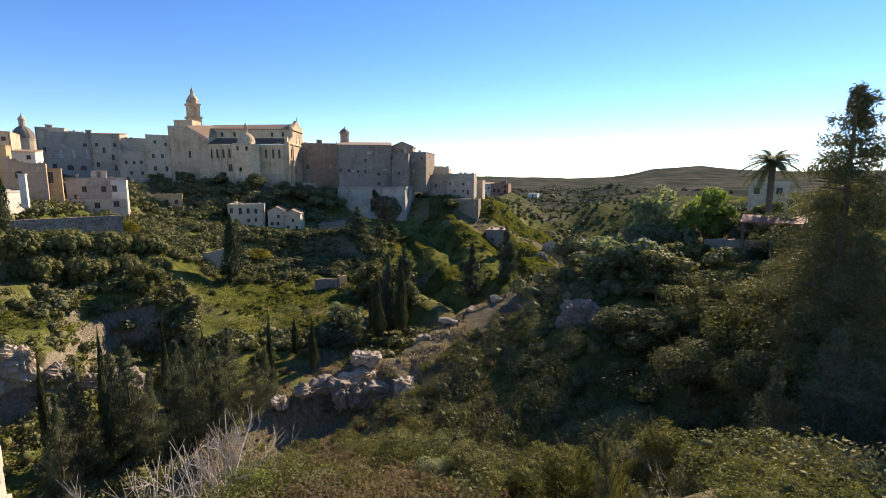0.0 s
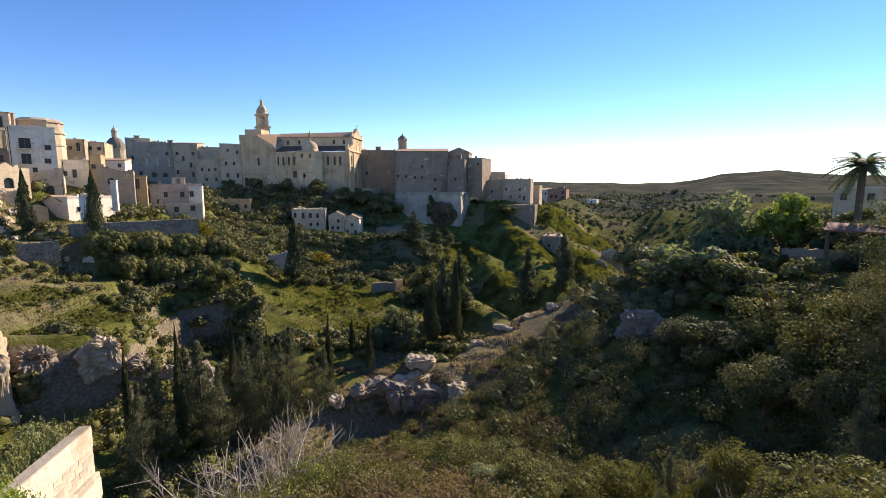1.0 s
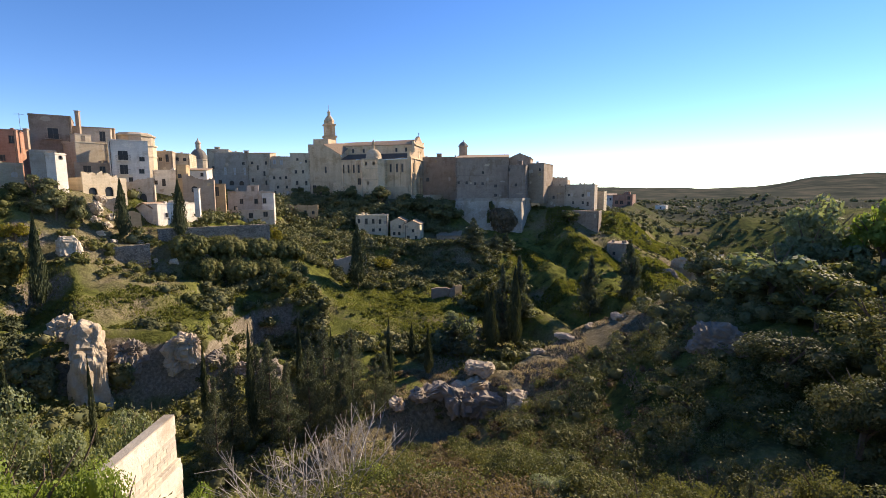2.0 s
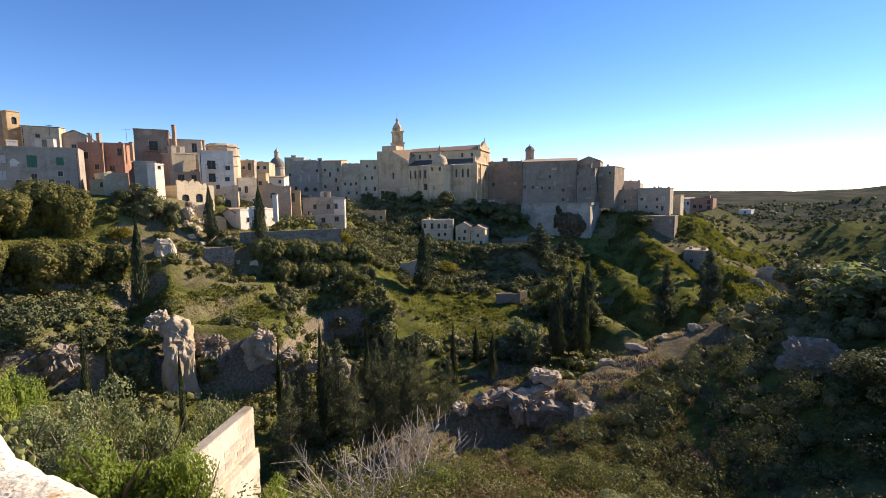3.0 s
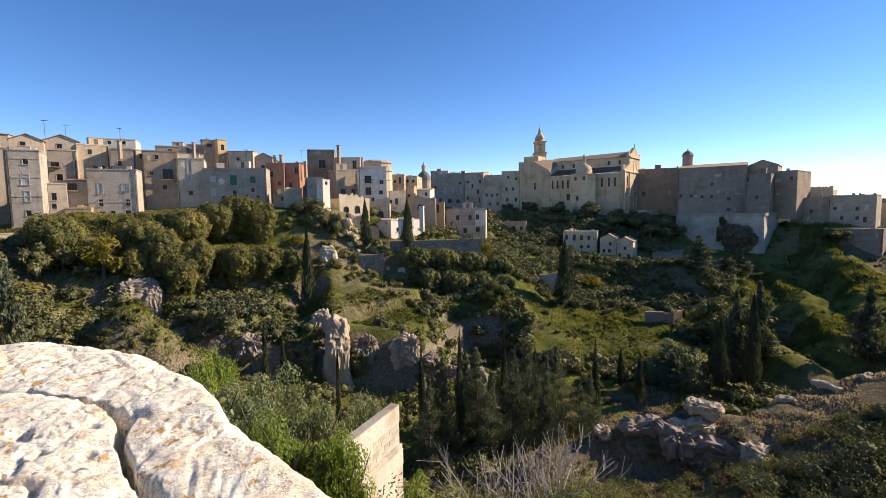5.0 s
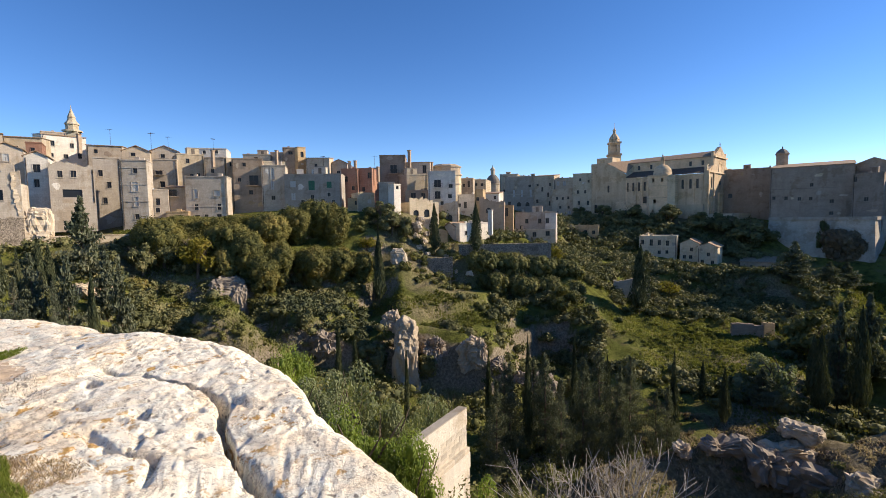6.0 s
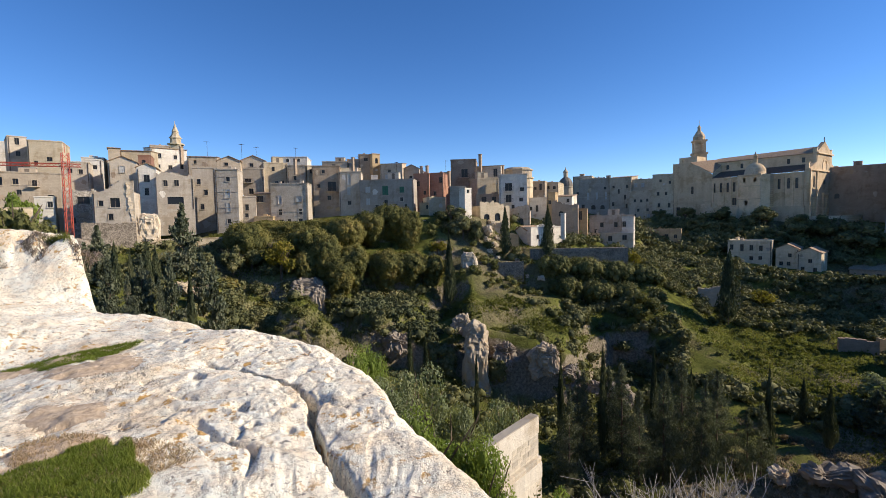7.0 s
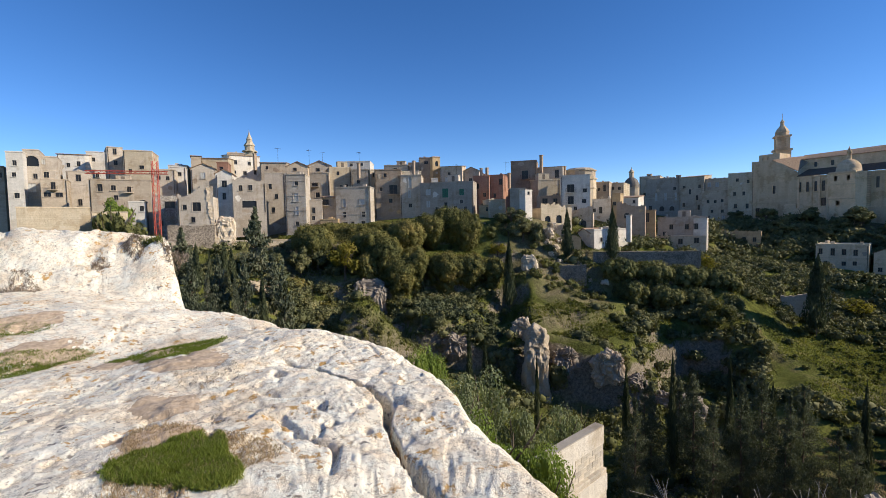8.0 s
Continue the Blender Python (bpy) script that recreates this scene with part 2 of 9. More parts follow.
section(-1, (8, -6.3), (16, -10.3), (29, -18.8), (43.5, -16.9), (51, -15), (64, -26.5), (86, -28), (102, -27.5), (118, -25.5), (134, -20.5), (143, -14.5), (156, -5.5))
section(5, (8, -6.4), (17, -10.6), (30, -19.5), (40, -19.2), (46, -17.6), (60, -28), (84, -28), (98, -26.8), (114, -24.5), (130, -19.5), (143, -15.5), (164, -6))
section(9.5, (8, -6.4), (17, -10.6), (30, -20), (41.5, -21.5), (45, -17.8), (58, -28.5), (80, -26.5), (93, -25), (117, -22.5), (122.5, -15.8), (142, -15.5), (166, -5))
section(12, (8, -6.4), (17, -10.6), (30, -20.3), (40.5, -22), (43.5, -18.3), (56, -28.8), (79, -24.6), (93, -24.2), (118, -20.8), (124, -14.2), (140, -13.5), (163, -3))
section(16, (8, -6.3), (17, -10.6), (30, -20.6), (39, -22), (42, -18.8), (55, -29), (77, -25.3), (98, -22.8), (118, -20), (124, -13.8), (137, -13.3), (160, -2))
section(20, (7.8, -6.2), (16, -10.2), (29, -19.8), (37.5, -21.5), (40, -19.2), (54, -29), (76, -25.6), (100, -21.6), (118, -18.8), (124, -13.6), (135, -12.5), (160, -1.5))
section(24, (7.5, -6), (15, -10), (28, -19), (36, -21.3), (38.7, -19.8), (52, -29), (83, -22.8), (104, -19.2), (118, -17), (124, -13.4), (134, -12), (160, -1))
section(28, (7.5, -6), (13, -9.5), (25, -17.5), (34, -21.5), (37, -20.4), (50, -28.8), (78, -23.5), (90, -19.8), (102, -15.5), (116, -11.5), (133, -11), (159, -1.5))
section(32, (7.5, -5.9), (12, -9), (22, -16), (33, -22.5), (36, -22), (48, -28.5), (84.5, -26.5), (88, -19), (97, -12.5), (106, -10.5), (132, -9), (156, -2.5))
section(36, (7.5, -5.8), (11, -8.5), (18, -14.5), (30, -21.5), (40, -26), (62, -27.8), (84, -26.5), (86.8, -18.6), (94, -16.8), (97, -10.2), (104, -9), (148, -3.5))
section(41, (6.5, -5.4), (11, -8.8), (19, -15.3), (32, -22.5), (41, -27), (64, -26.3), (67.5, -18), (80, -16.8), (92, -15.4), (95, -9), (102, -7), (127, -1))
section(47, (6, -5), (11, -9), (20, -16), (31, -22), (40, -26.3), (65, -25.5), (69, -16.8), (86, -13), (92, -12), (95, -8.2), (98, -7.5), (112, 0.5))
section(52, (5, -5), (11, -9), (18, -14), (28, -19.5), (40, -24.5), (66.5, -24.5), (70.5, -15.3), (84, -11.9), (86.5, -9.5), (90, -9), (93, -6.5), (101, 0.5))
section(56, (5.5, -4.5), (12, -8.8), (22, -15), (32, -20), (42, -23), (66, -23.5), (69, -17.5), (84, -17.2), (87, -11), (91, -9.5), (94, -3), (99.5, 0.6))
section(60, (6, -4), (13, -8.5), (25, -15.5), (36, -19.5), (44, -21.5), (67, -22.5), (70, -16), (76, -14.2), (84, -13.8), (87, -7), (93, -5.5), (97, 0.6))
section(65, (6, -4), (14, -8.5), (28, -15), (40, -19), (50, -20), (68, -20.5), (71, -14.5), (76, -13.2), (85, -13.2), (88, -6.2), (93.5, -5), (96.5, 0.3))
section(70, (7, -4), (14, -8.5), (28, -14.5), (40, -18.5), (50, -19.5), (70, -18), (76, -16), (81, -15.8), (83.5, -8), (88, -6.5), (93, -4.5), (96, -0.5))
section(75, (8, -4), (16, -9), (30, -15), (42, -18.5), (52, -19), (70, -17.5), (77, -15.5), (81, -14.5), (84, -9), (89, -7.5), (92, -5), (95.5, -1))
section(80, (10, -4), (16, -8.5), (28, -15), (40, -18.5), (50, -18.5), (66, -16), (76, -13), (82, -11.5), (86, -9), (90, -7), (93, -4), (98, -2.2))
section(85, (11, -4), (16, -8), (24, -14), (34, -19), (40, -20), (46, -21), (62, -15), (69, -13), (76, -11), (92, -4), (99, -3.75), (106, -3.5))
section(95, (16, -3), (20, -6), (28, -11), (38, -15), (44, -15), (50, -15), (66, -10), (75, -8), (84, -6), (98, -3), (106.5, -2.75), (115, -2.5))
section(125, (19, -2.2), (24, -3), (30, -4), (40, -5), (47.5, -5), (55, -5), (70, -4), (80, -3.5), (90, -3), (110, -2), (120, -2), (130, -2))
section(180, (20, -1.8), (24, -2), (30, -2), (40, -2), (47.5, -2), (55, -2), (70, -2), (80, -2), (90, -2), (110, -2), (120, -2), (130, -2))
section(230, (20, -1.8), (24, -2), (30, -2), (40, -2), (47.5, -2), (55, -2), (70, -2), (80, -2), (90, -2), (110, -2), (120, -2), (130, -2))
section(260, (9, -3), (15, -4), (25, -5), (40, -5), (47.5, -4.5), (55, -4), (75, -4), (92.5, -3.5), (110, -3), (160, -3), (200, -3), (240, -3))
SKYLINE = [(-100, 0.8), (-60, 1.0), (-36, 1.0), (-33, 1.1), (-28.5, 1.5), (-24, 1.2), (-19, 0.42), (-15, 0.3), (-4, 0.3), (8, 0.3), (40, 0.2), (260, 0.2)]


BEARINGS = [q[0] for q in SECTIONS]


def polar(az, r, z):
    return -math.sin(radians(az)) * r, math.cos(radians(az)) * r, z


# sharp ribs that run down from the bastion and the houses beyond it: bearing, distance, height
RIBS = [[polar(4.6, 147, -14.6), polar(1.2, 126, -19.0), polar(-2.8, 106, -22.2)],
        [polar(0.4, 157, -6.5), polar(-3.7, 130, -16.2), polar(-6.3, 104, -21.2)],
        [polar(-6.0, 160, -12.5), polar(-10.3, 132, -18.6), polar(-13.0, 112, -22.5)],
        [polar(6.0, 105, -23.4), polar(2.5, 95, -24.0), polar(-1.2, 88, -25.8)]]


def rib_height(x, y):
    """Height of the nearest rib's tent-shaped back, far below ground where there is none."""
    best = np.full_like(x, -99.0)
    wob = 1.6 * fbm(x / 7, y / 7, 44, 3)
    for line in RIBS:
        for (x0, y0, z0), (x1, y1, z1) in zip(line, line[1:]):
            dx, dy = x1 - x0, y1 - y0
            size = math.hypot(dx, dy)
            t = np.clip(((x - x0) * dx + (y - y0) * dy) / size**2, 0, 1)
            side = ((x - x0) * dy - (y - y0) * dx) / size + wob
            off = np.hypot(x - x0 - t * dx, y - y0 - t * dy)
            off = np.maximum(off, np.abs(side))
            drop = np.where(side < 0, 0.55, 0.8) * np.maximum(off - 2.6, 0) + 0.12 * off
            best = np.maximum(best, z0 + (z1 - z0) * t - drop)
    return best


def ground_parts(x, y):
    """Height of the ground sheet, and how far a rib stands above what lies round it."""
    x, y = np.asarray(x, float), np.asarray(y, float)
    r = np.hypot(x, y)
    az = np.degrees(np.arctan2(-x, y))
    az = np.where(az < -100, az + 360, az)
    last = len(SECTIONS[0][1]) - 1
    wob = az + 1.1 * fbm(x / 14, y / 14, 5, 3) * np.clip((r - 20) / 20, 0, 1)
    rk = [np.interp(wob, BEARINGS, [s[1][k][0] for s in SECTIONS]) for k in range(last + 1)]
    zk = [np.interp(wob, BEARINGS, [s[1][k][1] for s in SECTIONS]) for k in range(last + 1)]
    town = np.clip((az - 12) / 30, 0, 1) * np.clip((200 - az) / 60, 0, 1)
    rk += [rk[last] + 60, np.full_like(r, 420), np.full_like(r, 800), np.full_like(r, 1500), np.full_like(r, 2600), np.full_like(r, 4600)]
    hill = 2600 * np.tan(np.radians(np.interp(az, [s[0] for s in SKYLINE], [s[1] for s in SKYLINE])))
    zk += [zk[last] + 6 * town, -12 + 20 * town, -19 + 24 * town, -12 + 16 * town, hill, hill * 0.4]
    z = zk[0].copy()
    for k in range(len(rk) - 1):
        f = np.clip((r - rk[k]) / np.maximum(rk[k + 1] - rk[k], 0.1), 0, 1)
        s = f * f * (3 - 2 * f)
        f = 0.7 * f + 0.3 * s
        z = np.where(r >= rk[k], zk[k] + (zk[k + 1] - zk[k]) * f, z)
    rough = np.clip((r - 6) / 20, 0, 1) * np.clip((rk[last] + 5 - r) / 25, 0.12, 1)
    z = z + rough * (1.5 * fbm(x / 13, y / 13, 11, 3) + 0.9 * np.abs(fbm(x / 4, y / 4, 21, 3)))
    # the green cone that stands in the ravine
    cx, cy, cz = polar(72.9, 66, -9.7)
    z = np.maximum(z, cz - 1.35 * np.maximum(np.hypot(x - cx, y - cy) * (1 + 0.25 * fbm(x / 3, y / 3, 48, 3)) - 0.9, 0))
    lift = rib_height(x, y) + 1.2 * fbm(x / 4, y / 4, 45, 3) - z
    z = z + np.maximum(lift, 0)
    step = 2.9
    zs = z + 1.2 * fbm(x / 30, y / 30, 17, 2)
    q = zs / step - np.floor(zs / step)
    ledge = (np.clip((q - 0.72) / 0.16, 0, 1) - q) * step
    ledge_zone = np.clip((r - 62) / 10, 0, 1) * np.clip((rk[last] - 4 - r) / 12, 0, 1) * np.clip((az - 26) / 3, 0, 1) * np.clip((90 - az) / 8, 0, 1)
    z = z + 0.6 * ledge * ledge_zone * np.clip(0.55 + 1.4 * vnoise(x / 17, y / 17, 43), 0, 1)
    z = z + 14 * fbm(x / 75, y / 75, 47, 4) * np.clip((r - 175) / 60, 0, 1) * np.clip((900 - r) / 300, 0, 1) * np.clip((6 - az) / 6, 0, 1)
    z = z + np.clip((r - 600) / 900, 0, 1) * 22 * fbm(x / 420, y / 420, 31, 4)
    return z, lift


def ground_height(x, y):
    """Height of the ground sheet at plan positions (arrays)."""
    return ground_parts(x, y)[0]


def line_at(az, k):
    """Distance of the k-th line of the cross-sections at the given bearings."""
    return np.interp(az, BEARINGS, [q[1][k][0] for q in SECTIONS])


def grassy(az, r):
    """The open grass: the tilted meadow and the top of the rocky prow."""
    meadow = (az > 10.5) & (az < 24.8) & (r > line_at(az, 6) + 1.5) & (r < line_at(az, 7) + 1)
    prow = (az > 41) & (az < 55) & (r > line_at(az, 6) + 0.8) & (r < line_at(az, 7) - 1.5)
    return meadow | prow


def fast_mesh(name, verts, quads, material):
    """Mesh from numpy arrays: verts (n,3), quads (m,4)."""
    me = bpy.data.meshes.new(name)
    me.vertices.add(len(verts))
    me.vertices.foreach_set("co", np.ascontiguousarray(verts, np.float32).ravel())
    k = quads.shape[1]
    me.loops.add(quads.size)
    me.loops.foreach_set("vertex_index", np.ascontiguousarray(quads, np.int32).ravel())
    me.polygons.add(len(quads))
    me.polygons.foreach_set("loop_start", np.arange(0, quads.size, k, dtype=np.int32))
    me.polygons.foreach_set("loop_total", np.full(len(quads), k, np.int32))
    me.materials.append(material)
    me.update(calc_edges=True)
    me.validate()
    return me


def ground_material():
    m, nt, bsdf = nodes_of("valley_ground")
    geo = nt.nodes.new("ShaderNodeNewGeometry")
    pos = geo.outputs["Position"]
    big = noise_node(nt, 0.045, 5, 0.6, pos)
    mid = noise_node(nt, 0.35, 6, 0.65, pos)
    fine = noise_node(nt, 3.0, 6, 0.7, pos)
    grass = ramp_node(nt, mid, [(0.3, (0.04, 0.042, 0.016)), (0.43, (0.1, 0.106, 0.03)), (0.55, (0.155, 0.165, 0.042)), (0.7, (0.19, 0.155, 0.075))])
    dry = ramp_node(nt, fine, [(0.3, (0.11, 0.09, 0.052)), (0.55, (0.23, 0.188, 0.115)), (0.8, (0.38, 0.325, 0.22))])
    rock = ramp_node(nt, fine, [(0.25, (0.09, 0.075, 0.05)), (0.5, (0.23, 0.19, 0.135)), (0.75, (0.4, 0.34, 0.25))])
    c = mix_node(nt, ramp_node(nt, big, [(0.5, grey(0)), (0.64, grey(1))]), grass, dry)
    c = mix_node(nt, 0.4, c, ramp_node(nt, fine, [(0.3, grey(0.45)), (0.7, grey(1.25))]), "MULTIPLY")
    for key, col in (("dry", dry), ("far", ramp_node(nt, noise_node(nt, 0.012, 6, 0.6, pos), [(0.35, (0.045, 0.052, 0.042)), (0.5, (0.07, 0.074, 0.058)), (0.65, (0.12, 0.108, 0.08))]))):
        at = nt.nodes.new("ShaderNodeAttribute")
        at.attribute_name = key
        c = mix_node(nt, at.outputs["Fac"], c, col)
    sep = nt.nodes.new("ShaderNodeSeparateXYZ")
    link(nt, geo.outputs["Normal"], sep.inputs[0])
    steep = nt.nodes.new("ShaderNodeMath")
    steep.operation = "MULTIPLY_ADD"
    link(nt, mid, steep.inputs[0])
    steep.inputs[1].default_value = -0.5
    link(nt, sep.outputs["Z"], steep.inputs[2])
    bare = ramp_node(nt, steep.outputs[0], [(0.22, grey(1)), (0.36, grey(0))])
    c = mix_node(nt, bare, c, rock)
    link(nt, c, bsdf.inputs["Base Color"])
    bsdf.inputs["Roughness"].default_value = 1.0
    bsdf.inputs["Specular IOR Level"].default_value = 0.0
    bump_node(nt, fine, 0.9, 0.4, bsdf)
    return m


M_GROUND = ground_material()


def build_ground():
    az = np.concatenate([np.arange(-100, -52, 3.0), np.arange(-52, 112, 0.42), np.arange(112, 260, 4.0)])
    r = np.concatenate([[0.3, 2.5], np.linspace(4, 30, 50, endpoint=False), np.linspace(30, 190, 215, endpoint=False), np.geomspace(190, 4600, 70)])
    a, rr = np.meshgrid(np.radians(az), r, indexing="ij")
    x, y = -np.sin(a) * rr, np.cos(a) * rr
    v = np.stack([x, y, ground_height(x, y)], -1).reshape(-1, 3)
    na, nr = len(az), len(r)
    i, j = np.meshgrid(np.arange(na), np.arange(nr - 1), indexing="ij")
    i2 = (i + 1) % na
    q = np.stack([i * nr + j, i * nr + j + 1, i2 * nr + j + 1, i2 * nr + j], -1).reshape(-1, 4)[:, ::-1]
    me = fast_mesh("ground", v, q, M_GROUND)
    me.shade_smooth()
    # kinds of surface: dry grass on the spur and near slope, dark woods and ploughland far away
    azv, rv = np.degrees(np.arctan2(-v[:, 0], v[:, 1])), np.hypot(v[:, 0], v[:, 1])
    crest = line_at(azv, 4)
    dry = np.exp(-(((rv - crest + 3) / 6) ** 2)) * ((azv > -16) & (azv < 33)) + 0.92 * np.clip((34 - rv) / 10, 0, 1)
    # rubble-strewn earth on the ruined terraces
    dry = dry + 0.85 * np.exp(-(((azv - 49) / 6) ** 4) - (((rv - 96) / 9) ** 4))
    far = np.clip((rv - 190) / 120, 0, 1)
    for key, val in (("dry", dry), ("far", far)):
        me.attributes.new(key, "FLOAT", "POINT").data.foreach_set("value", val.astype(np.float32))
    tagged(new("ground", me), "grassy ravine sides with rock ledges and far low hills", "ground", kind="structure")


build_ground()


def part(name, bm, material, parent=None, label="", smooth=False):
    me = bpy.data.meshes.new(name)
    bm.to_mesh(me)
    bm.free()
    me.materials.append(material)
    if smooth:
        me.shade_smooth()
    ob = new(name, me)
    if parent is not None:
        ob.parent = parent
    if label:
        tagged(ob, label)
    return ob


def add_box(bm, x0, x1, y0, y1, z0, z1):
    v = [bm.verts.new(p) for p in ((x0, y0, z0), (x1, y0, z0), (x1, y1, z0), (x0, y1, z0), (x0, y0, z1), (x1, y0, z1), (x1, y1, z1), (x0, y1, z1))]
    for f in ((3, 2, 1, 0), (4, 5, 6, 7), (0, 1, 5, 4), (1, 2, 6, 5), (2, 3, 7, 6), (3, 0, 4, 7)):
        bm.faces.new([v[k] for k in f])
    return v


def quad(bm, *pts):
    bm.faces.new([bm.verts.new(p) for p in pts])

# ---------------------------------------------------------------- houses
def pierced_front(bm, x0, x1, z0, z1, holes, depth=0.3, y=0.0):
    """A wall face in the plane y with rectangular holes and their reveals."""
    xs = sorted({x0, x1, *(h[0] for h in holes), *(h[1] for h in holes)})
    zs = sorted({z0, z1, *(h[2] for h in holes), *(h[3] for h in holes)})
    grid = {}

    def at(a, b):
        return grid.setdefault((a, b), bm.verts.new((a, y, b)))

    for xa, xb in zip(xs, xs[1:]):
        for za, zb in zip(zs, zs[1:]):
            mx, mz = (xa + xb) / 2, (za + zb) / 2
            if any(h[0] < mx < h[1] and h[2] < mz < h[3] for h in holes):
                continue
            bm.faces.new([at(xa, za), at(xb, za), at(xb, zb), at(xa, zb)])
    for a, b, c, d in holes:
        quad(bm, (a, y, c), (a, y, d), (a, y + depth, d), (a, y + depth, c))
        quad(bm, (b, y, d), (b, y, c), (b, y + depth, c), (b, y + depth, d))
        quad(bm, (a, y, d), (b, y, d), (b, y + depth, d), (a, y + depth, d))
        quad(bm, (b, y, c), (a, y, c), (a, y + depth, c), (b, y + depth, c))


def house(x, y, z, heading, w, depth, h, wall, roof, label, windows=(), bands=(), sunk=None):
    """A town house; its front looks towards local -y. windows: centre offset, height, width, height, kind."""
    if sunk is None:
        foot = [(x + math.cos(radians(heading)) * u - math.sin(radians(heading)) * v, y + math.sin(radians(heading)) * u + math.cos(radians(heading)) * v) for u in (-w / 2, w / 2) for v in (0, depth)]
        low = float(ground_height(np.array([p[0] for p in foot]), np.array([p[1] for p in foot])).min())
        sunk = max(0.5, min(z - low + 0.4, 5.0))
    root = tagged(new("house"), label, "house", "houses of the old town")
    root.matrix_world = pose(x, y, z, 0, 0, heading)
    wm, hw = WALLS[wall], w / 2
    holes, kept = [], []
    rnd = random.Random(int(x * 17 + y * 29))
    windows = list(windows)
    if roof in ("flat", "shed", "gable") and wall not in ("mauve", "brown") and w * h > 26 and len(windows) < w * h / 11:
        bays, floors = max(1, int((w - 0.8) / 2.3)), max(1, int(h / 2.9))
        lean = rnd.uniform(-0.25, 0.25)
        for floor in range(floors):
            for bay in range(bays):
                if rnd.random() < 0.55:
                    u = (bay + 0.5) * (w - 0.8) / bays - hw + 0.4 + lean + rnd.uniform(-0.2, 0.2)
                    windows.append((u, 1.75 + 2.9 * floor + rnd.uniform(-0.2, 0.2), rnd.uniform(0.65, 0.95), rnd.uniform(0.9, 1.6), rnd.choice("wwwwsb")))
    for u, v, ww, wh, kind in windows:
        a, b, c, d = u - ww / 2, u + ww / 2, v - wh / 2, v + wh / 2
        a, b, c, d = max(a, -hw + 0.15), min(b, hw - 0.15), max(c, 0.05), min(d, h - 0.35)
        if b - a < 0.25 or d - c < 0.3 or any(a < q[1] + 0.7 and b > q[0] - 0.7 and c < q[3] + 0.5 and d > q[2] - 0.5 for q in holes):
            continue
        holes.append((a, b, c, d))
        kept.append((a, b, c, d, kind))
    bm = bmesh.new()
    pierced_front(bm, -hw, hw, -sunk, h, holes)
    rise = {"gable": 0.16 * w + 0.3, "shed": 0.1 * w + 0.2}.get(roof, 0.0)
    quad(bm, (hw, 0, -sunk), (hw, depth, -sunk), (hw, depth, h), (hw, 0, h))
    quad(bm, (-hw, depth, -sunk), (-hw, 0, -sunk), (-hw, 0, h), (-hw, depth, h))
    quad(bm, (hw, depth, -sunk), (-hw, depth, -sunk), (-hw, depth, h), (hw, depth, h))
    if roof == "gable":
        for yy in (0, depth):
            bm.faces.new([bm.verts.new(p) for p in ((-hw, yy, h), (hw, yy, h), (0, yy, h + rise))])
    if roof == "shed":
        bm.faces.new([bm.verts.new(p) for p in ((-hw, 0, h), (-hw, depth, h), (-hw, depth, h + rise))])
        bm.faces.new([bm.verts.new(p) for p in ((hw, depth, h), (hw, 0, h), (hw, depth, h + rise))])
        quad(bm, (hw, depth, h), (-hw, depth, h), (-hw, depth, h + rise), (hw, depth, h + rise))
    if roof in ("flat", "ruin"):
        t = 0.28
        rnd = random.Random(int(x * 7 + y * 13))
        n = max(6, int(w / 0.3)) if roof == "ruin" else 1
        step, up = w / n, rnd.uniform(0, 1)
        for k in range(n):
            up = min(max(up + rnd.uniform(-0.3, 0.3) - (0.6 if rnd.random() < 0.08 else 0), 0.02), 1.5) if roof == "ruin" else 0.0
            a = -hw + k * step
            peak = 2.0 * max(0.0, 1 - abs(a - 0.3 * w) / (0.6 * w)) if "gable" in label else 0.0
            add_box(bm, a, a + step, 0.004, t, h - 0.01, h + up + peak + 0.02)
        add_box(bm, -hw, -hw + t, t, depth - t, h - 0.01, h + 0.02)
        add_box(bm, hw - t, hw, t, depth - t, h - 0.01, h + 0.02)
        add_box(bm, -hw, hw, depth - t, depth - 0.004, h - 0.01, h + 0.02)
    part("wall", bm, wm, root)
    bm = bmesh.new()
    if roof == "flat":
        add_box(bm, -hw + 0.28, hw - 0.28, 0.28, depth - 0.28, h - 0.75, h - 0.5)
        part("roof", bm, M_ROOF, root)
        bm = bmesh.new()
        add_box(bm, -hw - 0.09, hw + 0.09, -0.09, depth + 0.09, h - 0.22, h - 0.06)
        part("cornice", bm, wm, root)
    elif roof == "gable":
        for s in (-1, 1):
            v = [(s * (hw + 0.25), -0.25, h - 0.1), (0, -0.25, h + rise + 0.05), (0, depth + 0.25, h + rise + 0.05), (s * (hw + 0.25), depth + 0.25, h - 0.1)]
            quad(bm, *(v if s > 0 else v[::-1]))
        part("roof", bmesh_thick(bm, 0.14), M_TILE, root)
    elif roof == "shed":
        quad(bm, (-hw - 0.2, -0.25, h - 0.05), (hw + 0.2, -0.25, h - 0.05), (hw + 0.2, depth + 0.15, h + rise + 0.06), (-hw - 0.2, depth + 0.15, h + rise + 0.06))
        part("roof", bmesh_thick(bm, 0.14), M_TILE, root)
    else:
        bm.free()
    rnd = random.Random(int(x * 11 + y * 5 + h * 3))
    if h > 4 and w > 3:
        bm = bmesh.new()
        u = (hw - 0.25) * rnd.choice((-1, 1))
        limb_pipe(bm, u, -0.08, 0.2, h - 0.3)
        part("downpipe", bm, M_IRON, root)
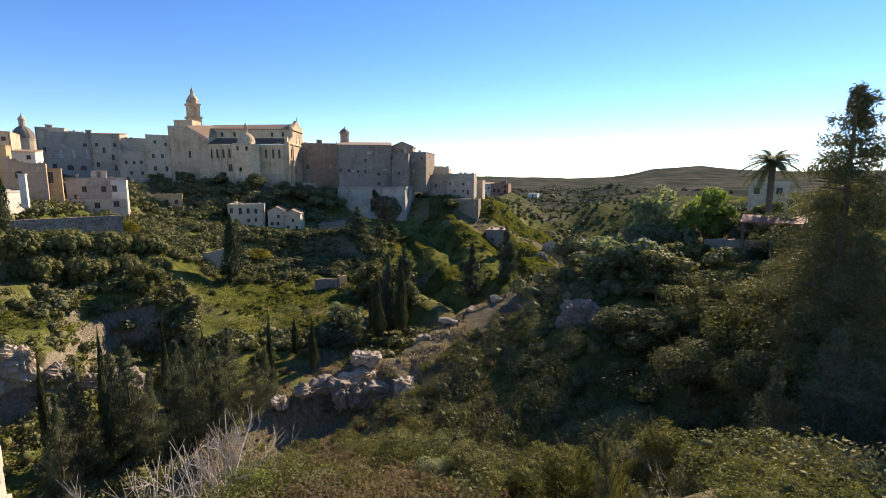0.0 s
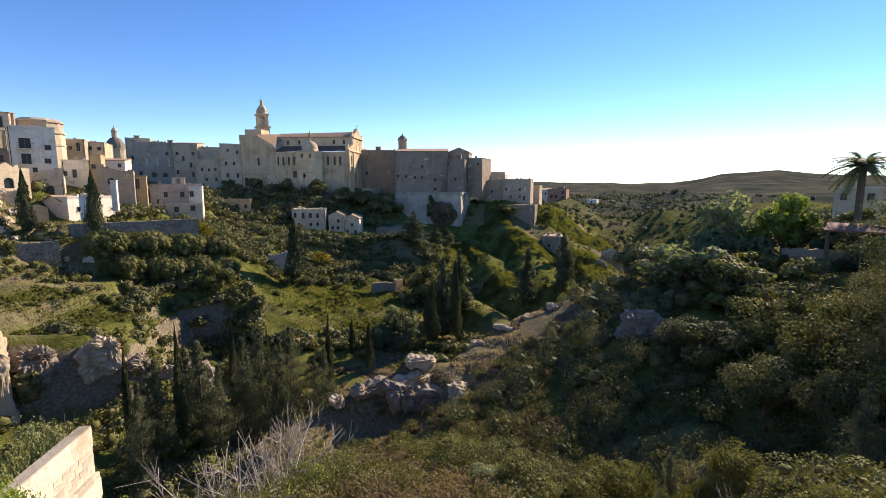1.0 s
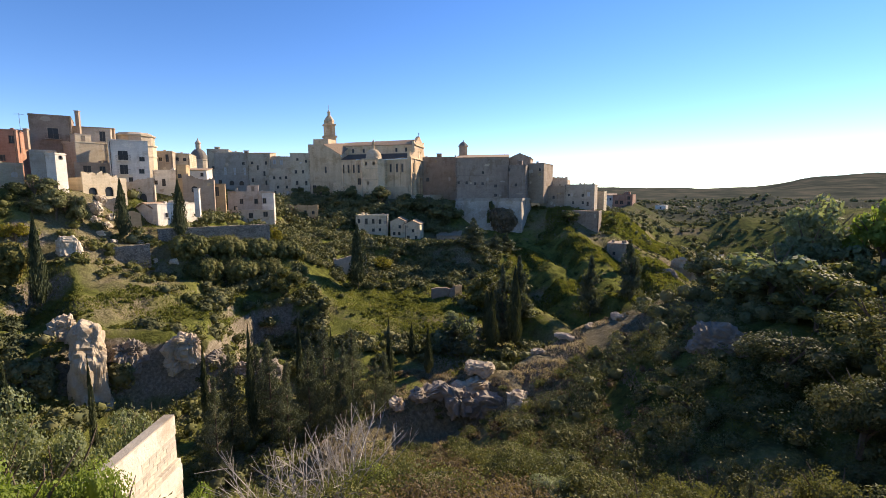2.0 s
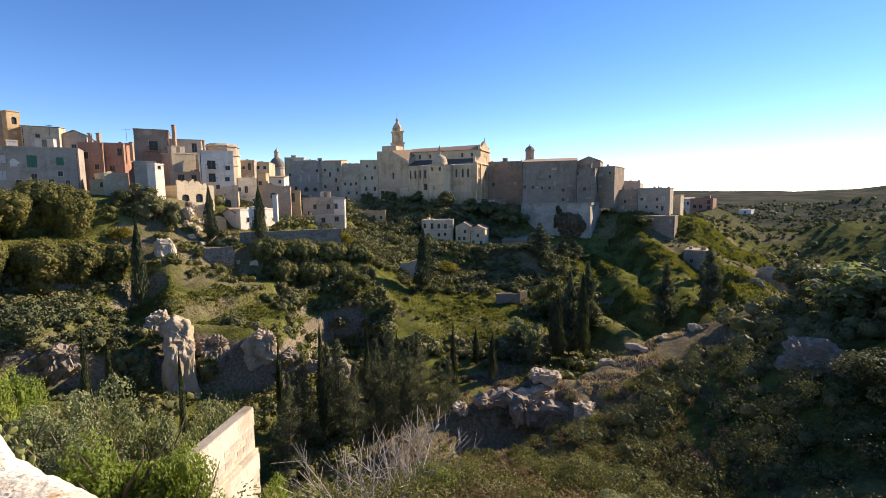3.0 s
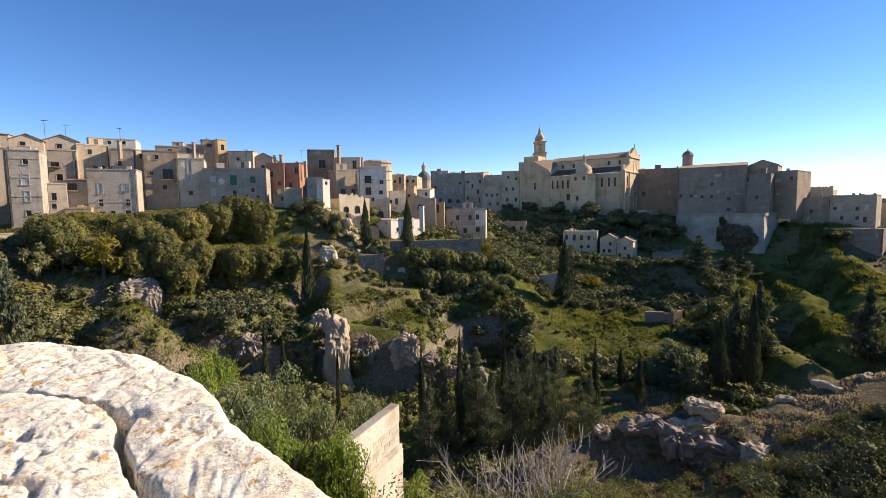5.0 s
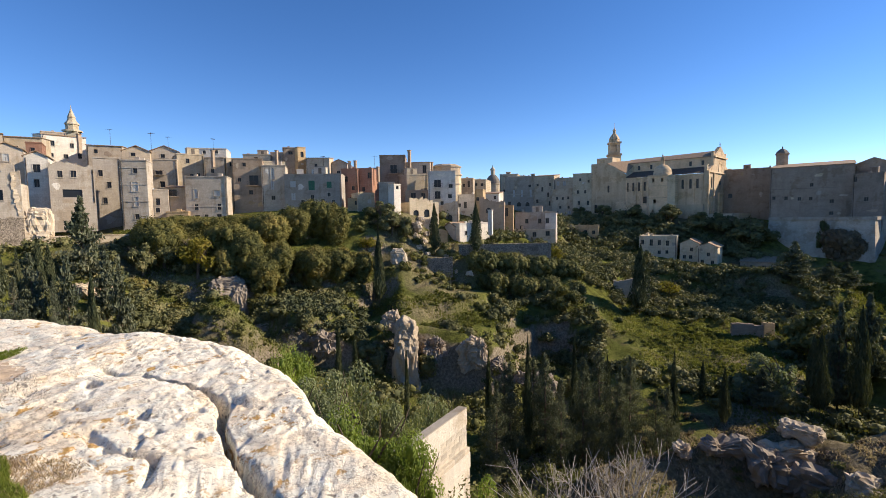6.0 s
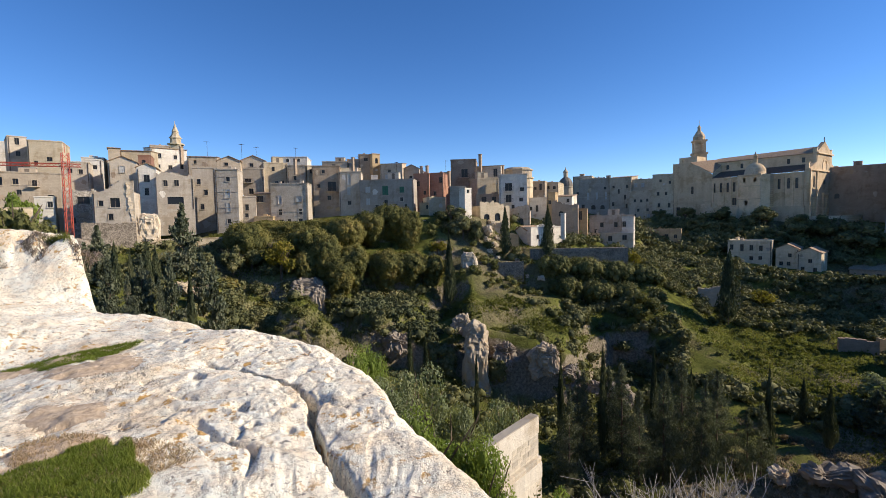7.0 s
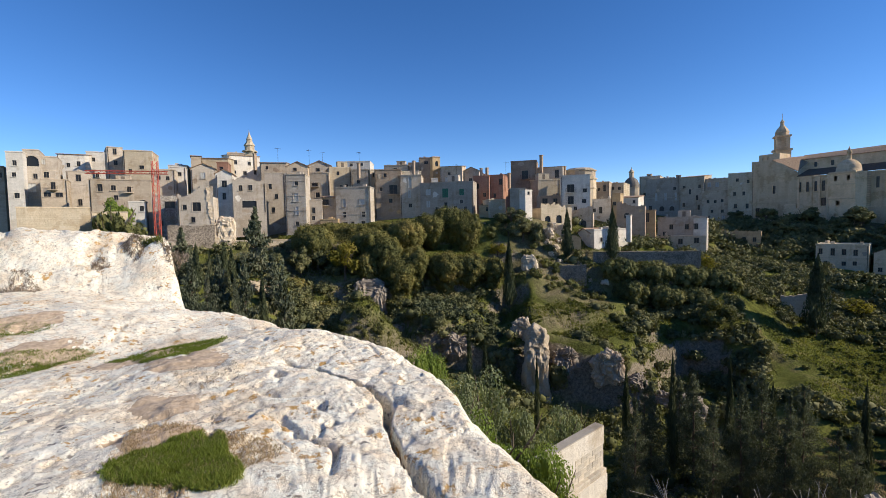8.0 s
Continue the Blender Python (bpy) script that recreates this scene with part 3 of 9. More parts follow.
    if roof == "flat" and w > 3.5:
        for _ in range(rnd.randint(1, 4)):
            u, v, s = rnd.uniform(-hw + 1, hw - 1), rnd.uniform(1.5, depth - 1.5), rnd.uniform(0.2, 0.4)
            bm = bmesh.new()
            add_box(bm, u - s, u + s, v - s, v + s, h - 0.55, h + rnd.uniform(0.2, 0.8))
            part("chimney", bm, wm, root)
    for b in bands:
        bm = bmesh.new()
        add_box(bm, -hw - 0.06, hw + 0.06, -0.07, 0.002, b - 0.09, b + 0.09)
        part("string_course", bm, wm, root)
    for a, b, c, d, kind in kept:
        window_unit(root, a, b, c, d, kind, wm)
    patches(root, rnd, hw, h, holes, wall)
    if roof == "flat" and w > 5 and rnd.random() < 0.3:
        hut(root, rnd.uniform(-hw + 1.6, hw - 1.6), depth * 0.55, h - 0.5, rnd.uniform(0.8, 1.4), rnd.uniform(1.6, 2.3), wm)
    if not bands and h > 6.5 and roof != "ruin" and rnd.random() < 0.5:
        level = h * rnd.uniform(0.4, 0.65)
        if not any(c - 0.3 < level < d + 0.3 for a, b, c, d in holes):
            bm = bmesh.new()
            add_box(bm, -hw - 0.05, hw + 0.05, -0.06, 0.002, level - 0.08, level + 0.08)
            part("string_course", bm, wm, root)
    return root


def patches(root, rnd, hw, h, holes, wall):
    """Uneven remains of render that stand a little proud of the front."""
    other = {"grey": ("white", "brown", "tan"), "tan": ("cream", "brown", "grey"), "brown": ("grey", "tan", "ochre"), "mauve": ("grey", "brown", "cream")}.get(wall, ("grey", "tan", "white"))
    for _ in range(min(6, int(hw * h / 7))):
        u, v = rnd.uniform(-hw + 0.5, hw - 0.5), rnd.uniform(0.3, h - 0.6)
        rw, rh = rnd.uniform(0.3, 1.1), rnd.uniform(0.25, 0.8)
        ring = []
        for k in range(11):
            g, f = 2 * math.pi * k / 11, rnd.uniform(0.6, 1.2)
            ring.append((u + rw * f * math.cos(g), v + rh * f * math.sin(g)))
        lo, hi = min(p[0] for p in ring), max(p[0] for p in ring)
        if lo < -hw + 0.05 or hi > hw - 0.05 or max(p[1] for p in ring) > h - 0.3:
            continue
        if any(lo < b + 0.2 and hi > a - 0.2 and min(p[1] for p in ring) < d + 0.2 and max(p[1] for p in ring) > c - 0.2 for a, b, c, d in holes):
            continue
        bm = bmesh.new()
        front = [bm.verts.new((x, -0.018, z)) for x, z in ring]
        back = [bm.verts.new((x, 0.01, z)) for x, z in ring]
        bm.faces.new(front)
        for k in range(11):
            bm.faces.new([front[k], back[k], back[(k + 1) % 11], front[(k + 1) % 11]])
        part("render_patch", bm, WALLS[rnd.choice(other)], root)


def hut(root, u, v, z, half, high, wm):
    """Stair hut on a roof terrace, with its own coping and door opening."""
    bm = bmesh.new()
    add_box(bm, u - half, u + half, v - half, v + half, z, z + high)
    box = part("stair_hut", bm, wm, root)
    bm = bmesh.new()
    add_box(bm, u - half - 0.08, u + half + 0.08, v - half - 0.08, v + half + 0.08, z + high + 0.002, z + high + 0.12)
    part("coping", bm, M_ROOF, box)
    bm = bmesh.new()
    add_box(bm, u - 0.35, u + 0.35, v - half - 0.03, v - half - 0.004, z + 0.4, z + high - 0.2)
    part("door", bm, M_FRAME, box)


def limb_pipe(bm, x, y, z0, z1, r=0.055):
    rings = [[bm.verts.new((x + r * math.cos(a), y + r * math.sin(a), z)) for a in (0, 1.26, 2.51, 3.77, 5.03)] for z in (z0, z1)]
    for k in range(5):
        bm.faces.new([rings[0][k], rings[0][(k + 1) % 5], rings[1][(k + 1) % 5], rings[1][k]])


def bmesh_thick(bm, t):
    """Give an open sheet of faces a downward thickness."""
    out = bmesh.ops.extrude_face_region(bm, geom=bm.faces[:])
    for v in (g for g in out["geom"] if isinstance(g, bmesh.types.BMVert)):
        v.co.z += t
    bmesh.ops.recalc_face_normals(bm, faces=bm.faces[:])
    return bm


def window_unit(root, a, b, c, d, kind, wm):
    bm = bmesh.new()
    s = 0.1
    if kind == "arch":
        m, r = (a + b) / 2, (b - a) / 2
        n = 8
        for k in range(n):
            t0, t1 = math.pi * k / n, math.pi * (k + 1) / n
            p0, p1 = (m - r * math.cos(t0), d - r + r * math.sin(t0)), (m - r * math.cos(t1), d - r + r * math.sin(t1))
            if d - r > c:
                quad(bm, (p0[0], -0.004, p0[1]), (p1[0], -0.004, p1[1]), (p1[0], -0.004, d + 0.01), (p0[0], -0.004, d + 0.01))
        arch = part("window", bm, wm, root)
        bm = bmesh.new()
        add_box(bm, a, b, 0.24, 0.3, c, d)
        part("pane", bm, M_GLASS, arch)
        return
    for box in ((a - s, a, c - s, d + s), (b, b + s, c - s, d + s), (a, b, d, d + s)):
        add_box(bm, box[0], box[1], -0.05, 0.02, box[2], box[3])
    add_box(bm, a - s * 1.6, b + s * 1.6, -0.12, 0.02, c - s * 1.3, c)
    win = part("window", bm, wm, root)
    bm = bmesh.new()
    add_box(bm, a, b, 0.18, 0.22, c, d)
    part("pane", bm, M_GLASS, win)
    if kind in "sg":
        bm = bmesh.new()
        m = (a + b) / 2
        for x0, x1 in ((a, m - 0.02), (m + 0.02, b)):
            add_box(bm, x0, x1, 0.05, 0.09, c, d)
            z = c + 0.12
            while z < d - 0.08:
                add_box(bm, x0 + 0.05, x1 - 0.05, 0.03, 0.05, z, z + 0.05)
                z += 0.16
        part("shutter", bm, M_GREEN if kind == "g" else M_SHUT, win)
    else:
        bm = bmesh.new()
        m = (a + b) / 2
        add_box(bm, m - 0.03, m + 0.03, 0.14, 0.18, c, d)
        add_box(bm, a, b, 0.14, 0.18, d - 0.06, d)
        part("mullion", bm, M_FRAME, win)
    if kind == "b":
        bm = bmesh.new()
        add_box(bm, a - 0.4, b + 0.4, -0.8, 0.0, c - 0.16, c - 0.02)
        bal = part("balcony", bm, wm, root)
        bm = bmesh.new()
        n = int((b - a + 0.8) / 0.16)
        for k in range(n + 1):
            x = a - 0.38 + k * (b - a + 0.76) / n
            add_box(bm, x - 0.012, x + 0.012, -0.78, -0.755, c - 0.02, c + 0.9)
        add_box(bm, a - 0.4, b + 0.4, -0.79, -0.745, c + 0.88, c + 0.92)
        part("railing", bm, M_IRON, bal)



house(-129.2, -39.2, 2.6, 97, 6.7, 8, 11.5, 'grey', 'flat', 'shaded grey stone house at the edge of the town',
      [(2.7, 9.6, 0.7, 1.1, 'w')])
house(-103.7, -10.2, 2.4, 90, 2.7, 3, 3.1, 'white', 'flat', 'small whitewashed lean-to before the beige block',
      [(0.7, 1.7, 0.7, 1.0, 'w')])
house(-127.0, -33.4, 3.3, 91, 2.7, 7, 13.6, 'white', 'flat', 'tall whitewashed town house with small windows',
      [(0.0, 11.2, 0.7, 1.1, 'w'), (0.8, 11.3, 0.7, 0.9, 'w'), (-0.2, 8.8, 0.7, 0.9, 'w')])
house(-129.6, -31.3, 6.1, 97, 2.7, 8, 11.7, 'grey', 'flat', 'grey stone house with an arched loggia',
      [(0.2, 9.2, 2.5, 2.2, 'arch'), (0.5, 6.0, 0.7, 1.1, 'w'), (-0.2, 3.5, 1.4, 1.9, 's')])
house(-132.2, -28.9, 10.2, 96, 2.9, 8, 6.6, 'grey', 'flat', 'grey plastered house with shuttered windows',
      [(-1.0, 5.3, 0.7, 1.1, 's'), (-0.5, 5.3, 0.7, 1.1, 's'), (-0.6, 2.5, 0.9, 1.3, 'w')])
house(-124.9, -26.7, 5.2, 96, 4.4, 6, 6.0, 'tan', 'flat', 'low tan stone house with two windows',
      [(-1.2, 2.7, 1.2, 0.9, 'w'), (0.7, 2.7, 1.2, 0.9, 'w')])
house(-149.0, -28.2, 14.4, 89, 5.7, 8, 5.2, 'white', 'shed', 'white house with a sloping tiled roof',
      [(-0.6, 2.5, 0.8, 1.1, 'w'), (1.5, 2.9, 0.8, 1.2, 'w')])
house(-156.4, -24.0, 13.7, 91, 4.7, 9, 7.9, 'white', 'flat', 'white plastered house behind other roofs',
      [(-0.7, 5.7, 0.7, 1.1, 'w')])
house(-135.9, -24.6, 5.1, 94, 4.4, 6, 9.0, 'grey', 'flat', 'shaded grey stone house front',
      [])
house(-111.7, -13.6, 0.8, 89, 10.2, 9, 9.4, 'tan', 'flat', 'broad beige stone block with a bare wall',
      [(-0.8, 5.8, 0.7, 0.9, 'w')])
house(-142.4, -18.1, 12.3, 101, 3.3, 9, 8.7, 'grey', 'flat', 'shaded upper storey of a grey house',
      [])
house(-136.8, -12.8, 11.9, 85, 6.1, 9, 7.7, 'cream', 'flat', 'sunlit cream rendered house with a plain wall',
      [(0.7, 3.6, 1.0, 0.9, 'w'), (-1.7, 2.7, 0.7, 0.9, 'w')])
house(-120.3, -6.7, 7.8, 87, 4.5, 7, 5.6, 'grey', 'flat', 'grey stone house behind a red crane',
      [(-0.9, 3.7, 0.7, 0.9, 'w'), (0.8, 3.6, 0.7, 0.9, 'w')])
house(-136.7, -4.4, 11.0, 82, 4.3, 8, 5.4, 'white', 'flat', 'white houses on the upper street',
      [(-1.2, 3.8, 0.7, 1.0, 'w'), (0.4, 3.8, 0.7, 1.0, 'w')])
house(-134.5, -0.2, 13.7, 90, 2.3, 8, 4.8, 'tan', 'shed', 'brown rendered house with a red roof edge',
      [])
house(-137.4, 4.1, 13.8, 78, 6.5, 10, 4.7, 'cream', 'shed', 'cream house with a reddish sloping roof',
      [(-1.1, 2.3, 0.7, 1.0, 'w')])
house(-125.5, 5.4, 11.9, 81, 2.5, 6, 4.2, 'terra', 'flat', 'terracotta-coloured house on the upper street',
      [(-0.2, 2.6, 0.7, 0.9, 'w')])
house(-115.7, 1.1, 6.7, 83, 4.9, 7, 6.5, 'grey', 'gable', 'grey stone house with a paired window',
      [(-0.1, 5.0, 0.9, 1.3, 's'), (0.7, 5.0, 0.7, 1.3, 'w')])
house(-97.9, -0.6, -2.2, 80, 6.0, 6, 8.2, 'grey', 'ruin', 'ruined roofless stone house with a broken gable',
      [(0.2, 6.4, 1.4, 1.6, 'w'), (-0.5, 4.0, 0.7, 1.0, 'w'), (-1.8, 6.3, 0.7, 0.9, 'w'), (-1.3, 6.3, 0.7, 0.9, 'w')])
house(-109.7, 4.9, 5.2, 79, 3.3, 6, 6.4, 'white', 'gable', 'pale gabled house with a small window',
      [(0.0, 4.3, 1.0, 1.4, 'w'), (-0.1, 1.7, 0.7, 1.4, 'w')])
house(-107.6, 9.6, 3.2, 86, 6.5, 7, 6.6, 'grey', 'ruin', 'pale ruined house with an arched vault',
      [(-1.7, 5.3, 0.7, 1.2, 'w'), (0.2, 5.4, 0.8, 1.2, 'w'), (1.6, 5.2, 0.7, 1.2, 'w'), (-0.1, 1.9, 2.8, 1.4, 'arch')])
house(-102.7, -5.6, -2.2, 89, 4.4, 6, 8.5, 'rubble', 'ruin', 'dark roofless ruined stone house',
      [(0.7, 7.0, 1.7, 1.2, 'w'), (-0.9, 3.5, 0.7, 1.0, 'w')])
house(-148.9, 12.2, 14.6, 97, 8.7, 10, 6.5, 'white', 'shed', 'white church nave with small windows',
      [(1.4, 4.3, 0.8, 1.1, 'w'), (2.8, 4.4, 0.8, 1.1, 'w'), (-2.7, 1.7, 0.8, 0.9, 'w')])
house(-155.3, 10.6, 17.8, 88, 5.0, 10, 5.1, 'grey', 'flat', 'dark upper wall of a church',
      [])
house(-137.8, 18.7, 12.7, 76, 7.0, 10, 5.3, 'tan', 'shed', 'brown stone house with a low-pitched roof',
      [(-1.7, 3.9, 0.7, 0.9, 'w')])
house(-113.9, 15.7, -2.1, 80, 4.5, 8, 14.7, 'grey', 'flat', 'shaded grey stone house front',
      [(-1.1, 11.6, 0.7, 1.2, 'w'), (0.2, 9.3, 0.7, 1.2, 'w'), (-0.6, 6.2, 0.7, 1.2, 'w')])
house(-104.2, 18.4, -1.6, 67, 4.3, 5, 13.0, 'grey', 'flat', 'tall narrow stone tower house with four storeys',
      [(0.3, 11.0, 0.7, 0.9, 'w'), (0.1, 8.0, 1.0, 1.7, 's'), (0.2, 5.2, 0.7, 1.7, 's'), (0.2, 2.4, 0.7, 0.9, 'w')], bands=(5.2, 8.4, 11.5))
house(-127.3, 23.2, 13.0, 74, 5.4, 8, 2.9, 'tan', 'gable', 'stone house with a gabled roof',
      [(-0.6, 2.2, 0.9, 0.9, 'w')])
house(-128.0, 29.1, 13.2, 71, 5.9, 9, 3.2, 'grey', 'gable', 'grey house with a low gable',
      [(-0.4, 2.1, 0.9, 0.9, 'w')])
house(-117.6, 26.7, 5.1, 69, 4.6, 8, 8.3, 'tan', 'flat', 'tan stone house with a small balcony',
      [(-1.2, 5.3, 1.4, 0.9, 'b'), (-0.6, 2.8, 1.0, 1.3, 'w'), (-1.7, 6.5, 0.7, 0.9, 'w')])
house(-106.3, 23.1, -1.3, 74, 2.6, 5, 7.4, 'grey', 'flat', 'narrow shaded house front',
      [(-0.5, 5.0, 0.7, 1.3, 'w'), (-0.6, 3.3, 0.7, 0.9, 'w'), (-0.6, 0.9, 0.7, 0.9, 'w')])
house(-107.5, 26.5, 1.7, 68, 4.2, 6, 4.9, 'tan', 'shed', 'low house with an enclosed timber balcony',
      [(-1.1, 4.1, 1.8, 1.8, 'b'), (0.8, 3.3, 0.7, 1.0, 'w')])
house(-103.4, 25.2, -1.3, 68, 3.8, 5, 3.0, 'ochre', 'flat', 'low ochre stone house with a blocked arch',
      [(0.9, 0.8, 0.9, 0.9, 'arch')])
house(-103.9, 30.9, -0.9, 61, 7.9, 5, 9.8, 'grey', 'flat', 'grey stone house with three storeys of windows',
      [(-2.0, 6.2, 0.7, 1.8, 's'), (2.0, 6.3, 1.2, 1.2, 's'), (-2.0, 3.5, 0.7, 1.2, 'w'), (2.3, 3.5, 0.7, 1.2, 'w'), (-1.9, 1.1, 1.0, 1.5, 'w'), (2.2, 1.4, 0.9, 1.2, 'w'), (-0.2, 1.5, 0.7, 0.9, 'w')], bands=(3.6,))
house(-118.2, 32.1, 9.6, 83, 5.5, 8, 5.4, 'cream', 'flat', 'cream house with a roof terrace',
      [(0.1, 0.4, 0.7, 1.0, 'w'), (1.5, 0.6, 0.7, 1.0, 'w'), (-0.6, 3.8, 0.7, 1.0, 'w')])
house(-114.6, 36.0, 9.1, 61, 4.3, 8, 5.1, 'tan', 'flat', 'tan stone house with a plain upper wall',
      [(-0.4, 2.0, 0.7, 1.0, 'w')])
house(-135.2, 42.0, 15.8, 63, 7.1, 8, 3.3, 'white', 'flat', 'white roof-top storey with a terrace',
      [(-1.9, 2.2, 0.8, 0.9, 'w'), (1.1, 2.3, 0.8, 0.9, 'w')])
# right side of the tan house; cream stands in for the sun on it
house(-113.3, 39.2, 7.8, 91, 1.9, 6, 6.3, 'cream', 'flat', 'narrow right side of the tan house, sunlight put into its cream colour',
      [(0.1, 4.9, 0.7, 1.0, 'w')])
house(-108.0, 40.9, 1.5, 65, 6.4, 9, 12.1, 'brown', 'flat', 'brown stone house with a balcony window',
      [(1.3, 7.2, 1.9, 2.2, 'b'), (-0.6, 10.7, 0.7, 0.9, 'w'), (-1.7, 7.3, 0.7, 0.9, 'w'), (0.6, 4.5, 0.8, 1.0, 'w')])
house(-104.7, 45.5, 1.4, 62, 5.2, 9, 10.7, 'grey', 'flat', 'grey rendered house with tall shuttered windows',
      [(-0.2, 8.8, 0.8, 2.5, 's'), (-0.3, 6.1, 0.7, 1.9, 's'), (-0.2, 3.3, 0.8, 0.9, 'w')])
house(-117.4, 51.1, 11.2, 76, 5.7, 8, 3.3, 'cream', 'flat', 'sunlit cream upper storey of a house',
      [(1.3, 1.2, 0.9, 1.1, 'w')])
house(-97.9, 51.6, 1.5, 51, 12.7, 6, 8.4, 'grey', 'flat', 'long grey house with green shutters and a balcony',
      [(-0.3, 5.8, 1.4, 2.1, 'g'), (3.6, 5.9, 1.1, 1.4, 'g'), (-4.4, 6.1, 1.2, 1.4, 's'), (-4.4, 3.3, 0.9, 1.5, 's'), (-0.2, 2.9, 0.8, 1.5, 'w'), (3.5, 3.7, 0.7, 0.9, 'w')])
house(-129.0, 51.5, 14.3, 60, 7.0, 8, 3.3, 'tan', 'flat', 'roof-top rooms of tan stone',
      [(-0.2, 2.0, 1.0, 0.9, 'w')])
house(-130.6, 58.1, 14.7, 58, 3.9, 8, 4.1, 'grey', 'flat', 'small grey house on a roof',
      [(-0.1, 2.4, 0.8, 1.0, 'w')])
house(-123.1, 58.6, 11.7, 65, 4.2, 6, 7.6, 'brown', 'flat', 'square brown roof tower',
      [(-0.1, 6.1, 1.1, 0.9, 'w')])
# right side of the brown tower, its sunlight painted as ochre
house(-120.8, 60.6, 11.5, 88, 2.3, 5, 7.8, 'ochre', 'flat', 'right side of the brown tower, sunlight put into its ochre colour, with an arched opening',
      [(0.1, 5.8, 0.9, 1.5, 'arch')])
house(-116.0, 62.7, 10.5, 52, 6.2, 8, 5.5, 'tan', 'shed', 'tan stone house with a low roof',
      [(-0.5, 3.5, 0.7, 0.9, 'w')])
house(-106.8, 53.0, 9.9, 64, 1.6, 4, 1.8, 'white', 'flat', 'small white roof-top hut',
      [])
house(-114.8, 68.5, 10.5, 49, 4.5, 8, 4.3, 'grey', 'gable', 'grey house with a hipped roof',
      [(-0.2, 1.9, 0.9, 0.9, 'w')])
house(-98.7, 61.7, 2.5, 48, 3.9, 8, 9.2, 'terra', 'flat', 'tall reddish rendered house',
      [(-0.8, 6.7, 0.7, 1.3, 'w'), (0.8, 4.5, 0.7, 1.0, 'w')])
house(-97.4, 65.1, 4.9, 42, 3.8, 7, 7.0, 'terra', 'flat', 'reddish house with a sunlit end wall',
      [(1.2, 5.2, 0.7, 1.4, 'w')])
house(-88.3, 59.4, 1.7, 72, 3.8, 6, 3.7, 'cream', 'flat', 'low cream stone outbuilding',
      [])
house(-90.1, 57.5, 1.7, 51, 3.1, 5, 2.5, 'ochre', 'flat', 'low stone shed with an opening',
      [(0.3, 1.5, 0.7, 0.9, 'arch')])
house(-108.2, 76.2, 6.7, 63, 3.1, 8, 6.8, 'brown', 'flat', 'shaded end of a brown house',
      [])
house(-100.5, 76.0, 6.2, 49, 6.7, 10, 10.0, 'brown', 'flat', 'tall brown stone house with a large balcony window',
      [(0.3, 6.3, 1.7, 2.2, 'b')])
house(-98.1, 82.2, 10.6, 44, 7.3, 9, 3.8, 'grey', 'shed', 'grey house with a wide pitched roof',
      [(-1.7, 1.9, 0.7, 1.7, 's'), (2.2, 2.0, 1.0, 2.1, 'w')])
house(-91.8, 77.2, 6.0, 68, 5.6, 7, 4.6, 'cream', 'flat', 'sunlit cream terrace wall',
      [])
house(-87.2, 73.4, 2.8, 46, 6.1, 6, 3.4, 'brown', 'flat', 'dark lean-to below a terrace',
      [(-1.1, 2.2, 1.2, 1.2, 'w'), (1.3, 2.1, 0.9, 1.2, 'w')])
house(-81.9, 76.4, 2.3, 49, 6.5, 8, 8.3, 'white', 'flat', 'white rendered house with balconies',
      [(-1.0, 5.3, 1.6, 1.8, 'b'), (2.1, 4.7, 0.9, 0.9, 'w'), (-1.0, 2.6, 1.3, 1.8, 'b'), (1.9, 2.3, 0.9, 0.9, 'w'), (-0.0, 0.5, 0.7, 1.2, 'w')])
house(-81.3, 59.9, 1.5, 52, 3.3, 6, 5.8, 'grey', 'flat', 'grey stone house above the terrace',
      [])
# end of the grey house above; the white colour is painted sunlight
house(-79.2, 61.1, 1.9, 92, 1.8, 5, 4.9, 'white', 'flat', 'end wall of the grey house, sunlight put into its white colour, with a round opening',
      [(0.0, 4.3, 0.7, 0.9, 'arch')])
house(-78.7, 68.1, -0.6, 79, 7.3, 5, 3.6, 'cream', 'ruin', 'sunlit ruined arcade wall',
      [(-2.1, 1.2, 1.4, 1.4, 'arch'), (0.6, 1.2, 1.4, 1.7, 'arch')])
house(-79.5, 76.0, -2.9, 42, 4.9, 4, 4.7, 'tan', 'ruin', 'ruined stone wall with arches',
      [(-1.8, 2.2, 1.5, 2.3, 'arch'), (0.4, 2.1, 1.2, 2.0, 'arch')])
house(-99.2, 101.6, 5.0, 34, 5.3, 9, 6.1, 'tan', 'flat', 'plain beige stone house block',
      [(-0.1, 4.0, 0.7, 0.9, 'w'), (1.4, 4.3, 0.7, 1.9, 'w')])
house(-98.7, 107.5, 6.3, 31, 4.4, 9, 4.6, 'cream', 'flat', 'cream house with sunlit upper floor',
      [(-0.8, 3.1, 0.8, 0.9, 'w'), (1.0, 3.0, 0.8, 0.9, 'w')])
house(-83.5, 86.2, 0.4, 36, 4.4, 7, 4.9, 'white', 'flat', 'pale house below the street',
      [(-0.2, 2.2, 0.7, 1.6, 'w'), (-1.7, 2.2, 0.7, 0.9, 'w')])
house(-79.7, 87.0, -0.6, 32, 1.8, 4, 7.0, 'ochre', 'flat', 'narrow yellow ochre house',
      [(-0.4, 4.6, 0.7, 0.9, 'w')])
house(-88.8, 101.7, 3.9, 29, 4.6, 7, 2.1, 'white', 'shed', 'low white house with tiled roof',
      [(1.2, 1.0, 0.7, 0.9, 'w')])
